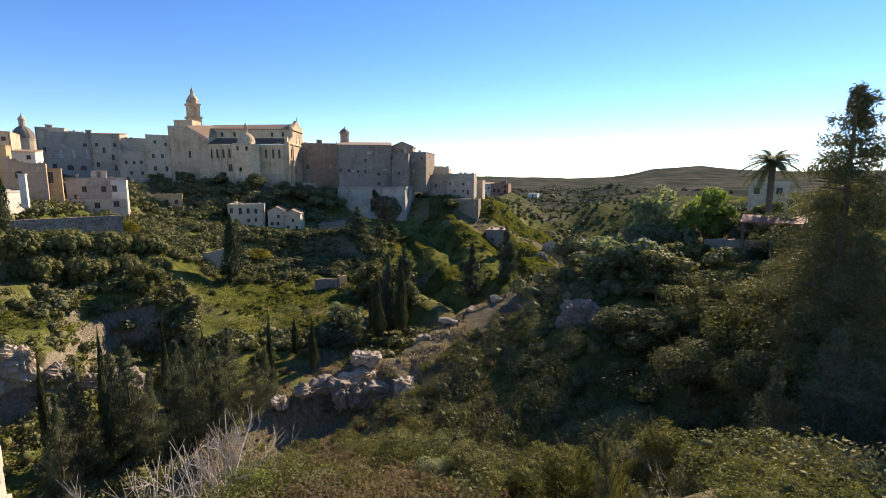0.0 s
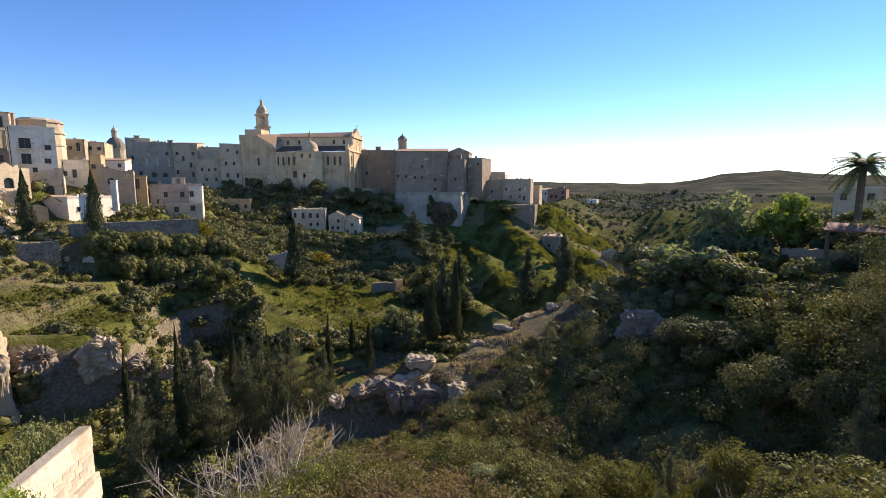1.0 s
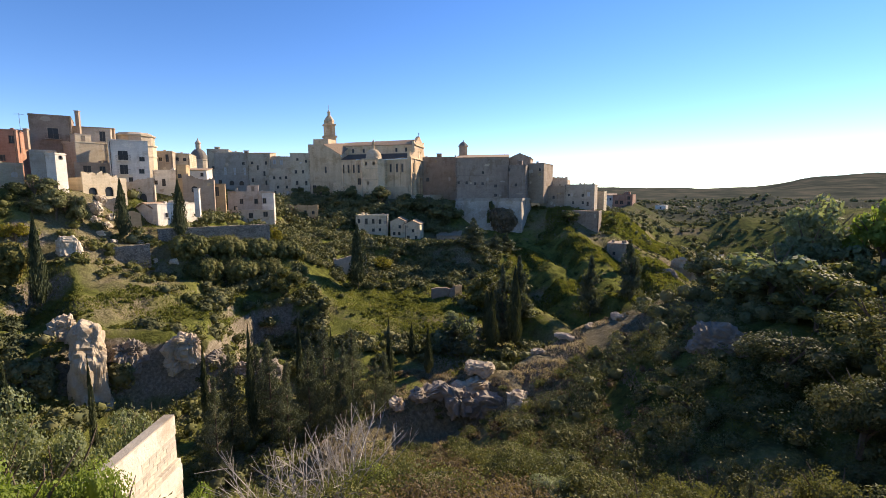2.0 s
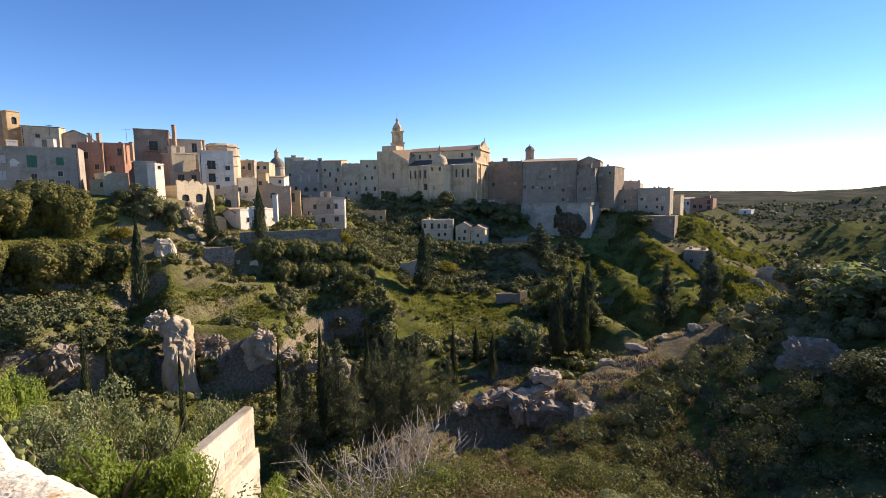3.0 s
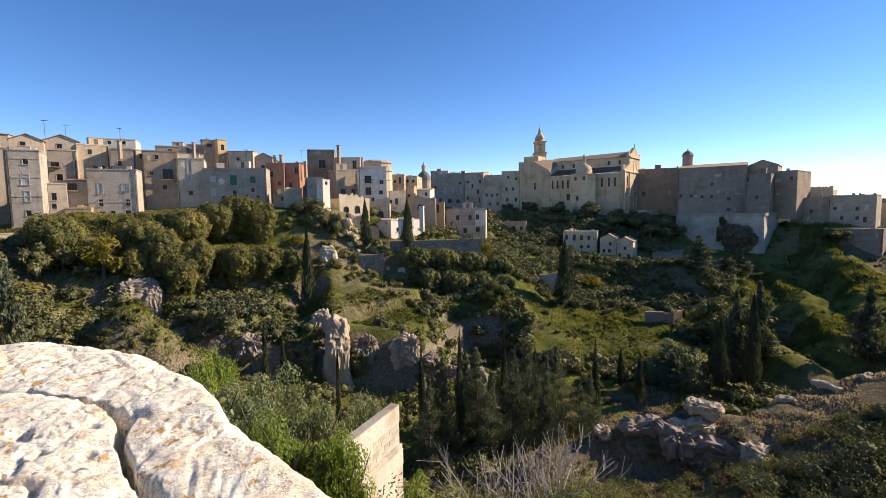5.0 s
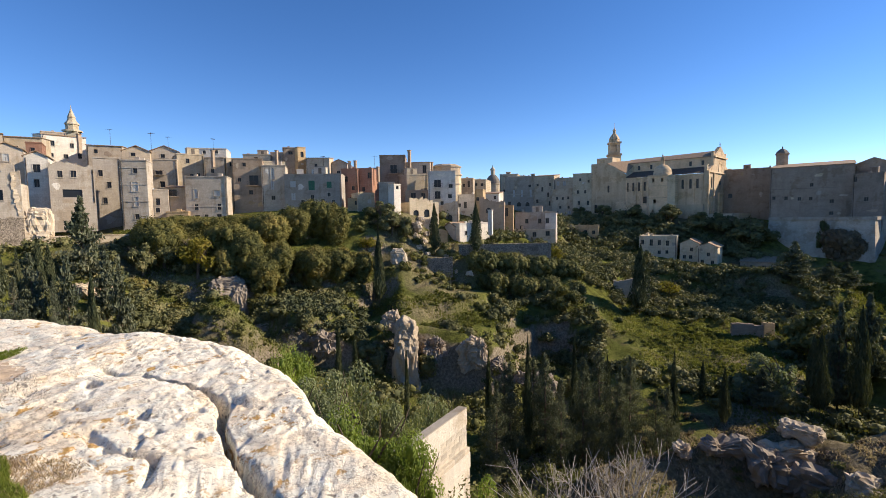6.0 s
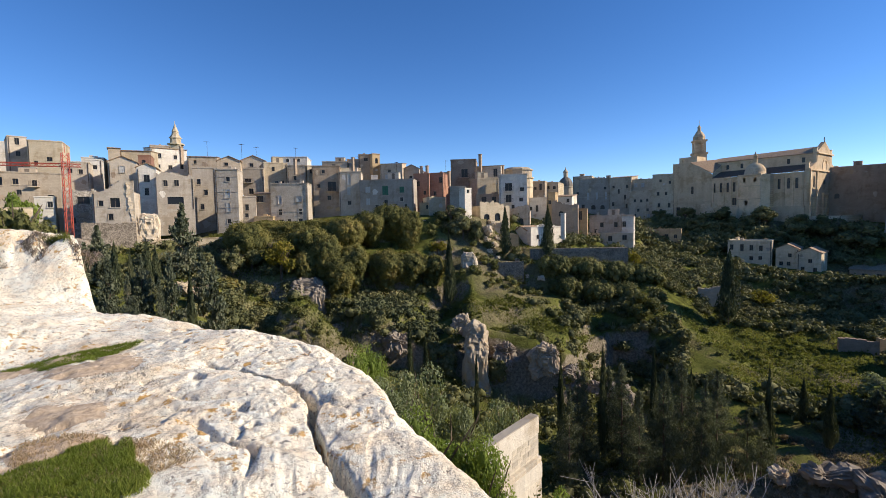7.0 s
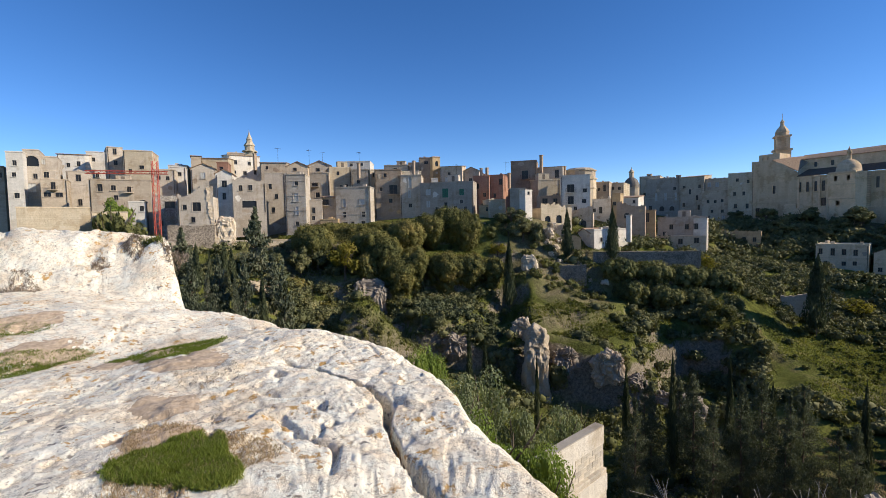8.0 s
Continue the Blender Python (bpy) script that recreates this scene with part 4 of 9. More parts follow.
house(-75.4, 86.8, -0.2, 37, 6.0, 5, 3.3, 'brown', 'ruin', 'brown ruined terrace walls',
      [(-0.8, 1.3, 1.2, 1.2, 'arch')])
house(-75.5, 72.7, -6.1, -5, 3.8, 4, 3.6, 'white', 'gable', 'small whitewashed gabled house with a window',
      [(-0.7, 2.3, 0.7, 1.1, 'w')])
house(-71.85, 77.5, -6.1, 85, 10.0, 4.7, 4.4, 'white', 'flat', 'whitewashed house with a chimney and terrace',
      [(0.4, 1.4, 0.8, 1.3, 'w'), (-3.1, 2.2, 0.7, 0.9, 'w')])
house(-74.3, 91.7, -1.6, 37, 2.4, 5, 3.9, 'ochre', 'flat', 'narrow standing fragment of a stone wall',
      [(-0.4, 2.2, 0.7, 2.1, 'w')])
house(-73.1, 101.4, -5.3, 34, 10.6, 8, 5.9, 'grey', 'flat', 'grey stone house with paired gables and windows',
      [(-2.3, 3.5, 0.8, 1.2, 'w'), (1.0, 3.5, 0.8, 1.2, 'w'), (2.9, 3.7, 1.1, 1.4, 'w'), (-2.1, 0.5, 0.7, 1.1, 'w'), (0.8, 0.5, 0.8, 0.9, 'w')])
house(-68.9, 101.9, -2.7, 30, 2.7, 5, 2.8, 'white', 'flat', 'white rendered room on a grey house',
      [(-0.9, 1.0, 1.0, 1.3, 'w')])
house(-71.1, 97.9, -6.7, 34, 10.4, 5, 2.9, 'tan', 'flat', 'low tan outbuilding front',
      [(-2.8, 1.6, 0.9, 1.2, 'w'), (0.1, 1.6, 0.9, 1.2, 'w')])
house(-109.6, 145.4, 3.0, 33, 15.4, 12, 11.3, 'grey', 'flat', 'long grey palace front with tall windows',
      [(-4.3, 5.0, 0.7, 2.5, 's'), (-1.3, 4.9, 0.7, 2.5, 's'), (1.9, 4.9, 0.7, 2.5, 's'), (4.7, 4.9, 0.8, 2.5, 's'), (-6.1, 1.2, 1.0, 1.5, 'w'), (-2.5, 0.7, 1.5, 2.0, 'arch'), (0.7, 0.6, 1.5, 2.0, 'arch'), (3.9, 0.6, 1.5, 2.0, 'arch')], bands=(4.6,))
house(-119.7, 147.8, 7.7, 31, 7.1, 10, 8.4, 'tan', 'flat', 'tan upper storey of a palace',
      [(-0.9, 4.0, 0.8, 1.3, 'w')])
house(-114.1, 149.6, 9.3, 27, 4.0, 10, 5.7, 'cream', 'flat', 'pale room on a palace roof',
      [])
house(-103.1, 147.8, 0.3, 21, 7.7, 10, 13.8, 'tan', 'shed', 'tan stone house with a sloping roof line',
      [(-0.5, 8.9, 0.7, 1.7, 'w'), (1.7, 6.8, 0.7, 1.7, 'w'), (2.2, 3.6, 0.7, 1.7, 'w')])
house(-93.9, 146.7, -1.4, 30, 7.9, 10, 10.3, 'tan', 'flat', 'stone town house with many small windows',
      [(-2.2, 6.9, 0.7, 1.0, 'w'), (-0.2, 6.8, 0.7, 1.0, 'w'), (1.7, 7.0, 0.7, 1.0, 'w'), (-1.1, 3.7, 0.7, 1.0, 'w'), (1.8, 3.7, 0.7, 1.0, 'w'), (-2.1, 1.7, 0.7, 1.4, 'w')])
house(-97.2, 151.7, 8.8, 27, 8.6, 10, 4.4, 'tan', 'flat', 'shaded upper storey with shutters',
      [(-1.9, 2.4, 1.0, 1.5, 's'), (0.4, 2.3, 1.0, 1.5, 's')])
house(-87.2, 148.4, -1.1, 29, 6.6, 14, 15.0, 'cream', 'flat', 'tall plain palace with small windows',
      [(-1.6, 8.6, 0.7, 1.2, 'w'), (0.8, 8.6, 0.7, 1.2, 'w'), (-0.7, 2.9, 0.7, 1.2, 'w'), (1.9, 12.2, 0.7, 1.0, 'w'), (-0.9, 12.8, 0.7, 1.0, 'w')])
house(-71.9, 122.5, -8.7, 26, 8.7, 8, 5.2, 'ochre', 'ruin', 'roofless ochre stone house with windows',
      [(-3.6, 3.2, 0.7, 1.5, 'w'), (-1.3, 3.2, 0.7, 1.2, 'w'), (0.8, 3.2, 0.8, 1.3, 'w'), (3.0, 3.2, 0.8, 1.1, 'w'), (-3.2, 0.8, 0.7, 1.0, 'w')])
house(-51.1, 123.9, -12.5, 18, 8.9, 9, 6.3, 'cream', 'flat', 'three-storey pale house with rows of windows',
      [(-3.6, 4.7, 0.7, 1.3, 'w'), (-1.5, 4.6, 0.7, 1.6, 'w'), (0.4, 4.6, 0.7, 1.3, 'w'), (2.3, 4.5, 0.7, 1.3, 'w'), (-2.7, 2.1, 0.7, 1.0, 'w'), (-1.5, 2.2, 0.7, 1.0, 'w'), (0.4, 2.1, 0.7, 0.9, 'w'), (2.2, 2.2, 0.7, 0.9, 'w'), (-1.8, 0.4, 0.9, 1.1, 'w'), (0.1, 0.2, 0.8, 1.1, 'w'), (2.7, 0.0, 0.8, 1.2, 'w')], bands=(3.3, 6.3))
house(-44.0, 125.8, -14.2, 13, 4.3, 7, 6.2, 'cream', 'gable', 'pale gabled house under the cathedral',
      [(-1.1, 2.8, 0.7, 0.9, 'w'), (0.3, 2.8, 0.7, 0.9, 'w'), (0.5, 4.7, 0.7, 0.9, 'w')])
house(-39.6, 125.1, -14.1, 8, 4.3, 7, 5.4, 'cream', 'gable', 'pale weathered gabled house',
      [(-1.1, 1.7, 0.7, 1.1, 'w'), (0.2, 3.6, 0.7, 0.9, 'w'), (1.1, 1.7, 0.7, 0.9, 'w')])
house(-31.0, 132.7, -14.8, 9, 6.9, 6, 2.3, 'brown', 'shed', 'low stone shed on the terrace',
      [(-1.0, 1.1, 0.7, 0.9, 'w'), (1.4, 1.1, 0.7, 0.9, 'w')])
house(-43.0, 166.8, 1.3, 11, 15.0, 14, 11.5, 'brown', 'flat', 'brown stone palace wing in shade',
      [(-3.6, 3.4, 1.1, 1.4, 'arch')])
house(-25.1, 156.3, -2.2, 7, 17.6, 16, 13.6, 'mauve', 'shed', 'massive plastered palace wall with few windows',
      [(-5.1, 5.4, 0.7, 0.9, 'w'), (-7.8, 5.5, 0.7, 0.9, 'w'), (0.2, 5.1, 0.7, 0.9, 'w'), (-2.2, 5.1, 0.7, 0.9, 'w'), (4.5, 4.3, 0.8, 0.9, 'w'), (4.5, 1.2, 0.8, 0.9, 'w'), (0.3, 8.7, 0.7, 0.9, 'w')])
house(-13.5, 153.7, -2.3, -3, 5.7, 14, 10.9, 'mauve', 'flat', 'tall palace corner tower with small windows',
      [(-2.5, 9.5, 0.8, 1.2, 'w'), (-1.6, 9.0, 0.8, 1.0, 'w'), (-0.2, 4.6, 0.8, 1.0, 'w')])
house(-13.6, 165.7, 1.9, -1, 7.4, 12, 9.7, 'brown', 'gable', 'brown upper palace storey with a hipped roof',
      [])
house(-7.8, 160.1, 1.2, -13, 5.4, 12, 8.2, 'brown', 'flat', 'brown stone annex with a sunlit end wall',
      [(1.3, 6.1, 0.7, 0.9, 'w'), (1.9, 6.1, 0.7, 0.9, 'w')])
house(-2.2, 165.3, -6.4, -5, 8.7, 9, 8.4, 'brown', 'flat', 'stone house on the spur',
      [(0.2, 4.6, 0.7, 1.0, 'w')])
house(-1.1, 172.3, 1.2, -8, 7.4, 8, 3.0, 'tan', 'ruin', 'broken upper storey of a stone house',
      [])
house(6.3, 163.2, -5.6, -10, 9.6, 9, 8.0, 'tan', 'flat', 'square tan stone house with small windows',
      [(-3.4, 4.5, 0.7, 0.9, 'w'), (1.1, 4.4, 0.7, 0.9, 'w'), (-1.9, 2.0, 0.7, 0.9, 'w'), (1.2, 2.0, 0.7, 0.9, 'w')])
house(13.4, 174.8, -3.6, -12, 3.3, 8, 3.8, 'cream', 'flat', 'low pale house beyond the spur',
      [])
house(24.5, 259.2, -5.8, -13, 5.4, 9, 3.8, 'white', 'shed', 'white farmhouse in the distance',
      [(-1.0, 1.8, 0.9, 1.2, 'w'), (0.9, 1.8, 0.9, 1.2, 'w')])
house(30.6, 253.5, -8.6, -15, 9.5, 12, 7.0, 'terra', 'flat', 'unfinished brick house with open storeys',
      [(-2.8, 3.2, 1.4, 1.7, 'w'), (-0.4, 3.1, 1.4, 1.7, 'w'), (3.0, 5.3, 1.4, 1.7, 'w'), (3.1, 2.7, 1.4, 1.7, 'w')])
house(6.3, 152.2, -12.0, -14, 11.2, 5, 6.1, 'brown', 'flat', 'retaining wall of a terrace on the spur',
      [])
house(15.9, 137.4, -19.7, -13, 5.6, 8, 5.4, 'brown', 'flat', 'flat-roofed stone building on the slope',
      [(-0.9, 2.6, 0.7, 0.9, 'w')], sunk=1.2)
house(45.9, 66.2, -2.3, -31, 4.4, 8, 2.2, 'cream', 'flat', 'white country house behind a palm',
      [(-1.5, 0.9, 0.7, 0.9, 'w'), (1.1, 0.9, 0.7, 0.9, 'w')])
house(62.0, 324.6, -12.4, -21, 6.2, 9, 3.5, 'white', 'flat', 'small pale house far down the valley',
      [(0.0, 1.9, 0.9, 1.3, 'w')])
house(77.8, 352.0, -14.7, -32, 5.2, 9, 3.3, 'cream', 'shed', 'small pale house far down the valley',
      [(0.0, 1.7, 1.0, 1.5, 'w')])
house(97.8, 388.4, -15.8, -19, 8.1, 9, 4.1, 'white', 'flat', 'small pale house far down the valley',
      [(0.0, 2.3, 1.1, 1.6, 'w')])
house(114.0, 404.7, -17.9, -31, 6.7, 9, 3.8, 'white', 'shed', 'small pale house far down the valley',
      [(0.0, 1.9, 1.1, 1.7, 'w')])
house(124.7, 391.1, -16.8, -26, 9.0, 9, 4.2, 'cream', 'flat', 'small pale house far down the valley',
      [(0.0, 2.3, 1.1, 1.6, 'w')])
house(143.7, 416.4, -18.4, -39, 6.0, 9, 3.5, 'white', 'flat', 'small pale house far down the valley',
      [(0.0, 2.0, 1.1, 1.7, 'w')])
house(-105.0, -12.2, -2.4, 91, 6.8, 4, 5.0, 'rubble', 'ruin', 'bank of rubble walling below the beige block',
      [])
house(-126.0, -4.0, 10.4, 88, 3.2, 5, 4.3, 'white', 'flat', 'small white roof-top rooms among the upper houses',
      [(0.3, 2.6, 0.7, 0.9, 'w')])

# ---------------------------------------------------------------- cathedral
def ring(bm, cx, cy, r, z, n, phase=0.0):
    return [bm.verts.new((cx + r * math.cos(phase + 2 * math.pi * k / n), cy + r * math.sin(phase + 2 * math.pi * k / n), z)) for k in range(n)]


def lathe(bm, cx, cy, profile, n=20, phase=0.0):
    """Rings of (radius, height) joined from below upwards."""
    last = None
    for r, z in profile:
        now = ring(bm, cx, cy, max(r, 0.01), z, n, phase)
        if last:
            for k in range(n):
                bm.faces.new([last[k], last[(k + 1) % n], now[(k + 1) % n], now[k]])
        last = now
    bm.faces.new(last)
    return bm


def lean_roof(bm, x0, x1, y0, z0, y1, z1):
    quad(bm, (x0, y0, z0), (x1, y0, z0), (x1, y1, z1), (x0, y1, z1))
    return bmesh_thick(bm, 0.18)


def cathedral():
    root = tagged(new("cathedral"), "golden limestone cathedral with side chapel dome and gabled front", "church")
    root.matrix_world = pose(-84.8, 149.8, -0.55, 0, 0, 1.1)
    st = WALLS["church"]
    # west block with the sacristy gable
    bm = bmesh.new()
    pierced_front(bm, 0, 12.3, -4, 12.6, [(5.9, 6.7, 7.4, 9.8), (1.2, 2.4, 0.6, 3.4)])
    quad(bm, (12.3, 0, -4), (12.3, 9, -4), (12.3, 9, 12.6), (12.3, 0, 12.6))
    quad(bm, (0, 18, -4), (0, 0, -4), (0, 0, 12.6), (0, 18, 12.6))
    for yy in (0, 0.6):
        bm.faces.new([bm.verts.new(p) for p in ((0, yy, 12.6), (12.3, yy, 12.6), (12.0, yy, 13.2), (8.4, yy, 15.9), (5.5, yy, 17.2), (0, yy, 17.4))])
    wall = part("wall", bm, st, root)
    bm = bmesh.new()
    quad(bm, (5.5, 0.3, 17.2), (12.2, 0.3, 13.3), (12.2, 11, 18.3), (5.5, 11, 18.5))
    part("roof", bmesh_thick(bm, 0.2), M_TILE, root)
    for box in ((-0.1, 12.4, -0.12, 0.0, 4.6, 4.95), (-0.1, 12.4, -0.1, 0.0, 12.5, 12.75), (9.2, 12.3, -0.6, 0.0, -4, 4.2)):
        bm = bmesh.new()
        add_box(bm, *box)
        part("string_course", bm, st, root)
    bm = bmesh.new()
    for k in range(24):
        t0, t1 = 2 * math.pi * k / 24, 2 * math.pi * (k + 1) / 24
        for r0, r1, y0, y1 in ((1.15, 1.6, -0.14, -0.14), (0.0, 1.15, -0.02, -0.02)):
            if r0 == 0:
                continue
            quad(bm, *[(8.4 + r * math.cos(t), yy, 12.2 + r * math.sin(t)) for r, t, yy in ((r1, t1, y0), (r1, t0, y0), (r0, t0, y1), (r0, t1, y1))])
        quad(bm, *[(8.4 + 1.6 * math.cos(t), yy, 12.2 + 1.6 * math.sin(t)) for t, yy in ((t0, -0.14), (t1, -0.14), (t1, 0.0), (t0, 0.0))])
    rose = part("rose_window", bm, st, root)
    bm = bmesh.new()
    lathe(bm, 0, 0, [(1.15, 0), (1.15, 0.03)], 20)
    bmesh.ops.transform(bm, matrix=pose(8.4, -0.02, 12.2, 90), verts=bm.verts)
    part("blind_disc", bm, st, rose)
    for a, b, c, d in ((5.9, 6.7, 7.4, 9.8), (1.2, 2.4, 0.6, 3.4)):
        window_unit(root, a, b, c, d, "w", st)
    bm = bmesh.new()
    quad(bm, (12.25, 0.3, 11.6), (12.25, 6, 13.9), (12.25, 6, 16.2), (12.25, 0.3, 13.4))
    part("gable_side", bm, st, root)
    # belfry block behind the corner
    bm = bmesh.new()
    add_box(bm, -0.3, 4.9, 5.4, 10.7, 10, 19.5)
    pierced_front(bm, -0.6, 5.2, 10, 19.7, [(0.4, 1.0, 18.0, 19.0), (1.8, 2.4, 18.0, 19.0)], y=5.0)
    quad(bm, (5.2, 5, 10), (5.2, 11, 10), (5.2, 11, 19.7), (5.2, 5, 19.7))
    quad(bm, (-0.6, 11, 10), (-0.6, 5, 10), (-0.6, 5, 19.7), (-0.6, 11, 19.7))
    quad(bm, (-0.6, 5, 19.7), (5.2, 5, 19.7), (5.2, 11, 19.7), (-0.6, 11, 19.7))
    part("belfry_base", bm, st, root)
    # side aisle
    holes = [(x - 0.35, x + 0.35, 7.4, 10.2) for x in (12.9, 14.8, 16.7, 18.5, 29.9, 32.1, 34.0)]
    holes += [(18.0, 19.2, 3.4, 5.6)]
    bm = bmesh.new()
    pierced_front(bm, 12.3, 35.9, -4, 11.6, holes)
    quad(bm, (35.9, 0, -4), (35.9, 6, -4), (35.9, 6, 11.6), (35.9, 0, 11.6))
    part("aisle_wall", bm, st, root)
    for hole in holes:
        window_unit(root, *hole, "w", st)
    for k, x in enumerate((12.6, 15.75, 17.6, 20.2, 28.4, 31.0, 33.1, 35.4)):
        bm = bmesh.new()
        add_box(bm, x - 0.22, x + 0.22, -0.22, 0.0, -2, 11.2)
        part("pilaster", bm, st, root)
    bm = bmesh.new()
    add_box(bm, 12.2, 36.1, -0.25, 0.05, 11.3, 11.7)
    part("cornice", bm, st, root)
    bm = bmesh.new()
    add_box(bm, 12.3, 22.0, -1.4, 0.0, -4, 2.9)
    part("plinth", bm, st, root)
    bm = bmesh.new()
    add_box(bm, 27.6, 36.2, -1.6, 0.0, -4, 2.6)
    part("plinth", bm, st, root)
    part("aisle_roof", lean_roof(bmesh.new(), 12.2, 36.0, -0.3, 11.75, 6.0, 13.9), M_DARK_TILE, root)
    # clerestory and nave roof
    bm = bmesh.new()
    holes = [(x - 0.4, x + 0.4, 14.6, 16.0) for x in (14, 18, 22, 30, 33.5)]
    pierced_front(bm, 10.4, 35.9, 13, 16.9, holes, y=6.0)
    quad(bm, (10.4, 16, 8), (10.4, 6, 8), (10.4, 6, 16.9), (10.4, 16, 16.9))
    clere = part("clerestory", bm, st, root)
    for hole in holes:
        bm = bmesh.new()
        add_box(bm, hole[0], hole[1], 6.2, 6.28, hole[2], hole[3])
        part("pane", bm, M_GLASS, clere)
    bm = bmesh.new()
    quad(bm, (9.0, 5.7, 16.9), (36.0, 5.7, 16.8), (36.0, 11, 18.9), (9.0, 11, 18.6))
    quad(bm, (36.0, 16.3, 16.8), (9.0, 16.3, 16.9), (9.0, 11, 18.6), (36.0, 11, 18.9))
    part("nave_roof", bmesh_thick(bm, 0.2), M_TILE, root)
    # gabled front, lit by the sun
    bm = bmesh.new()
    prof = [(-0.6, -4), (22.6, -4), (22.6, 12.4), (17.0, 14.4), (16.6, 17.3), (11, 20.2), (5.4, 17.3), (5.0, 14.4), (-0.6, 12.4)]
    f0 = [bm.verts.new((35.9, yy, zz)) for yy, zz in prof]
    f1 = [bm.verts.new((36.9, yy, zz)) for yy, zz in prof]
    bm.faces.new(f0[::-1])
    bm.faces.new(f1)
    for k in range(len(prof)):
        bm.faces.new([f0[k], f0[(k + 1) % len(prof)], f1[(k + 1) % len(prof)], f1[k]])
    front = part("front", bm, st, root)
    for yy, z0, z1, w in ((3.0, 7.5, 10.5, 1.0), (19.0, 7.5, 10.5, 1.0), (11, 8.5, 9.8, 1.2)):
        bm = bmesh.new()
        add_box(bm, 36.9, 36.98, yy - w / 2, yy + w / 2, z0, z1)
        part("pane", bm, M_GLASS, front)
    bm = bmesh.new()
    lathe(bm, 0, 0, [(1.9, 0), (1.9, 0.12), (1.5, 0.14), (1.45, 0.02)], 24)
    bmesh.ops.transform(bm, matrix=pose(36.9, 11, 13.5, 0, 90, 0), verts=bm.verts)
    part("rose_window", bm, st, front)
    for yy, w, zt in ((11, 3.4, 5.6), (3.2, 2.0, 4.4), (18.8, 2.0, 4.4)):
        bm = bmesh.new()
        add_box(bm, 36.9, 37.3, yy - w / 2, yy - w / 2 + 0.4, -1, zt)
        add_box(bm, 36.9, 37.3, yy + w / 2 - 0.4, yy + w / 2, -1, zt)
        add_box(bm, 36.9, 37.5, yy - w / 2 - 0.2, yy + w / 2 + 0.2, zt, zt + 0.5)
        part("portal", bm, st, front)
    for yy in (0.0, 4.9, 17.1, 22.0):
        bm = bmesh.new()
        add_box(bm, 36.9, 37.2, yy - 0.35, yy + 0.35, -3, 12.2)
        part("buttress", bm, st, front)
    for yy in (-0.3, 5.2, 16.8, 22.3):
        bm = bmesh.new()
        add_box(bm, 36.0, 36.8, yy - 0.35, yy + 0.35, 12.3, 13.9 if yy in (-0.3, 22.3) else 18.2)
        add_box(bm, 35.9, 36.9, yy - 0.45, yy + 0.45, 13.902 if yy in (-0.3, 22.3) else 18.202, 14.1 if yy in (-0.3, 22.3) else 18.4)
        part("pinnacle", bm, st, front)
    for y0, y1, z in ((-0.7, 22.7, 11.9), (4.9, 17.1, 16.6)):
        bm = bmesh.new()
        add_box(bm, 36.9, 37.3, y0, y1, z, z + 0.4)
        part("cornice", bm, st, front)
    bm = bmesh.new()
    add_box(bm, 36.6, 36.75, 10.93, 11.07, 20.1, 21.4)
    add_box(bm, 36.6, 36.75, 10.6, 11.4, 20.8, 20.94)
    part("cross", bm, M_IRON, front)
    bm = bmesh.new()
    add_box(bm, 36.9, 44.0, -3.0, 24.0, -6, -0.2)
    part("terrace", bm, WALLS["cream"], root)
    # polygonal side chapel and its dome
    bm = bmesh.new()
    pierced_front(bm, 21.6, 26.9, -7, 11.6, [(22.5, 23.2, 9.6, 10.8), (25.2, 25.9, 9.6, 10.8), (23.0, 23.8, 3.2, 4.4), (22.6, 23.1, 0.4, 1.2)], y=-4.2)
    quad(bm, (26.9, -4.2, -7), (28.6, -2.4, -7), (28.6, -2.4, 11.6), (26.9, -4.2, 11.6))
    quad(bm, (28.6, -2.4, -7), (28.6, 0, -7), (28.6, 0, 11.6), (28.6, -2.4, 11.6))
    quad(bm, (20.2, -2.4, -7), (21.6, -4.2, -7), (21.6, -4.2, 11.6), (20.2, -2.4, 11.6))
    quad(bm, (20.2, 0, -7), (20.2, -2.4, -7), (20.2, -2.4, 11.6), (20.2, 0, 11.6))
    bm.faces.new([bm.verts.new(p) for p in ((21.6, -4.2, 11.6), (26.9, -4.2, 11.6), (28.6, -2.4, 11.6), (28.6, 0, 11.6), (20.2, 0, 11.6), (20.2, -2.4, 11.6))])
    chap = part("chapel", bm, st, root)
    for z0, z1, o in ((8.4, 8.7, 0.18), (11.3, 11.8, 0.25), (4.8, 5.0, 0.12)):
        bm = bmesh.new()
        add_box(bm, 21.6 - o, 26.9 + o, -4.2 - o, -2.4, z0, z1)
        part("string_course", bm, st, chap)
    bm = bmesh.new()
    lathe(bm, 24.6, -1.6, [(2.75, 11.6), (2.75, 12.1)] + [(2.65 * math.cos(a), 12.1 + 3.0 * math.sin(a)) for a in np.linspace(0, 1.35, 8)] + [(0.5, 15.2), (0.45, 16.6), (0.6, 16.7), (0.0, 18.3)], 24)
    part("dome", bm, st, chap, smooth=True)
    # bell tower, turned to the street
    t = new("bell_tower")
    t.parent = root
    t.matrix_basis = pose(2.1, 12.5, 0, 0, 0, 38)
    h = 2.0

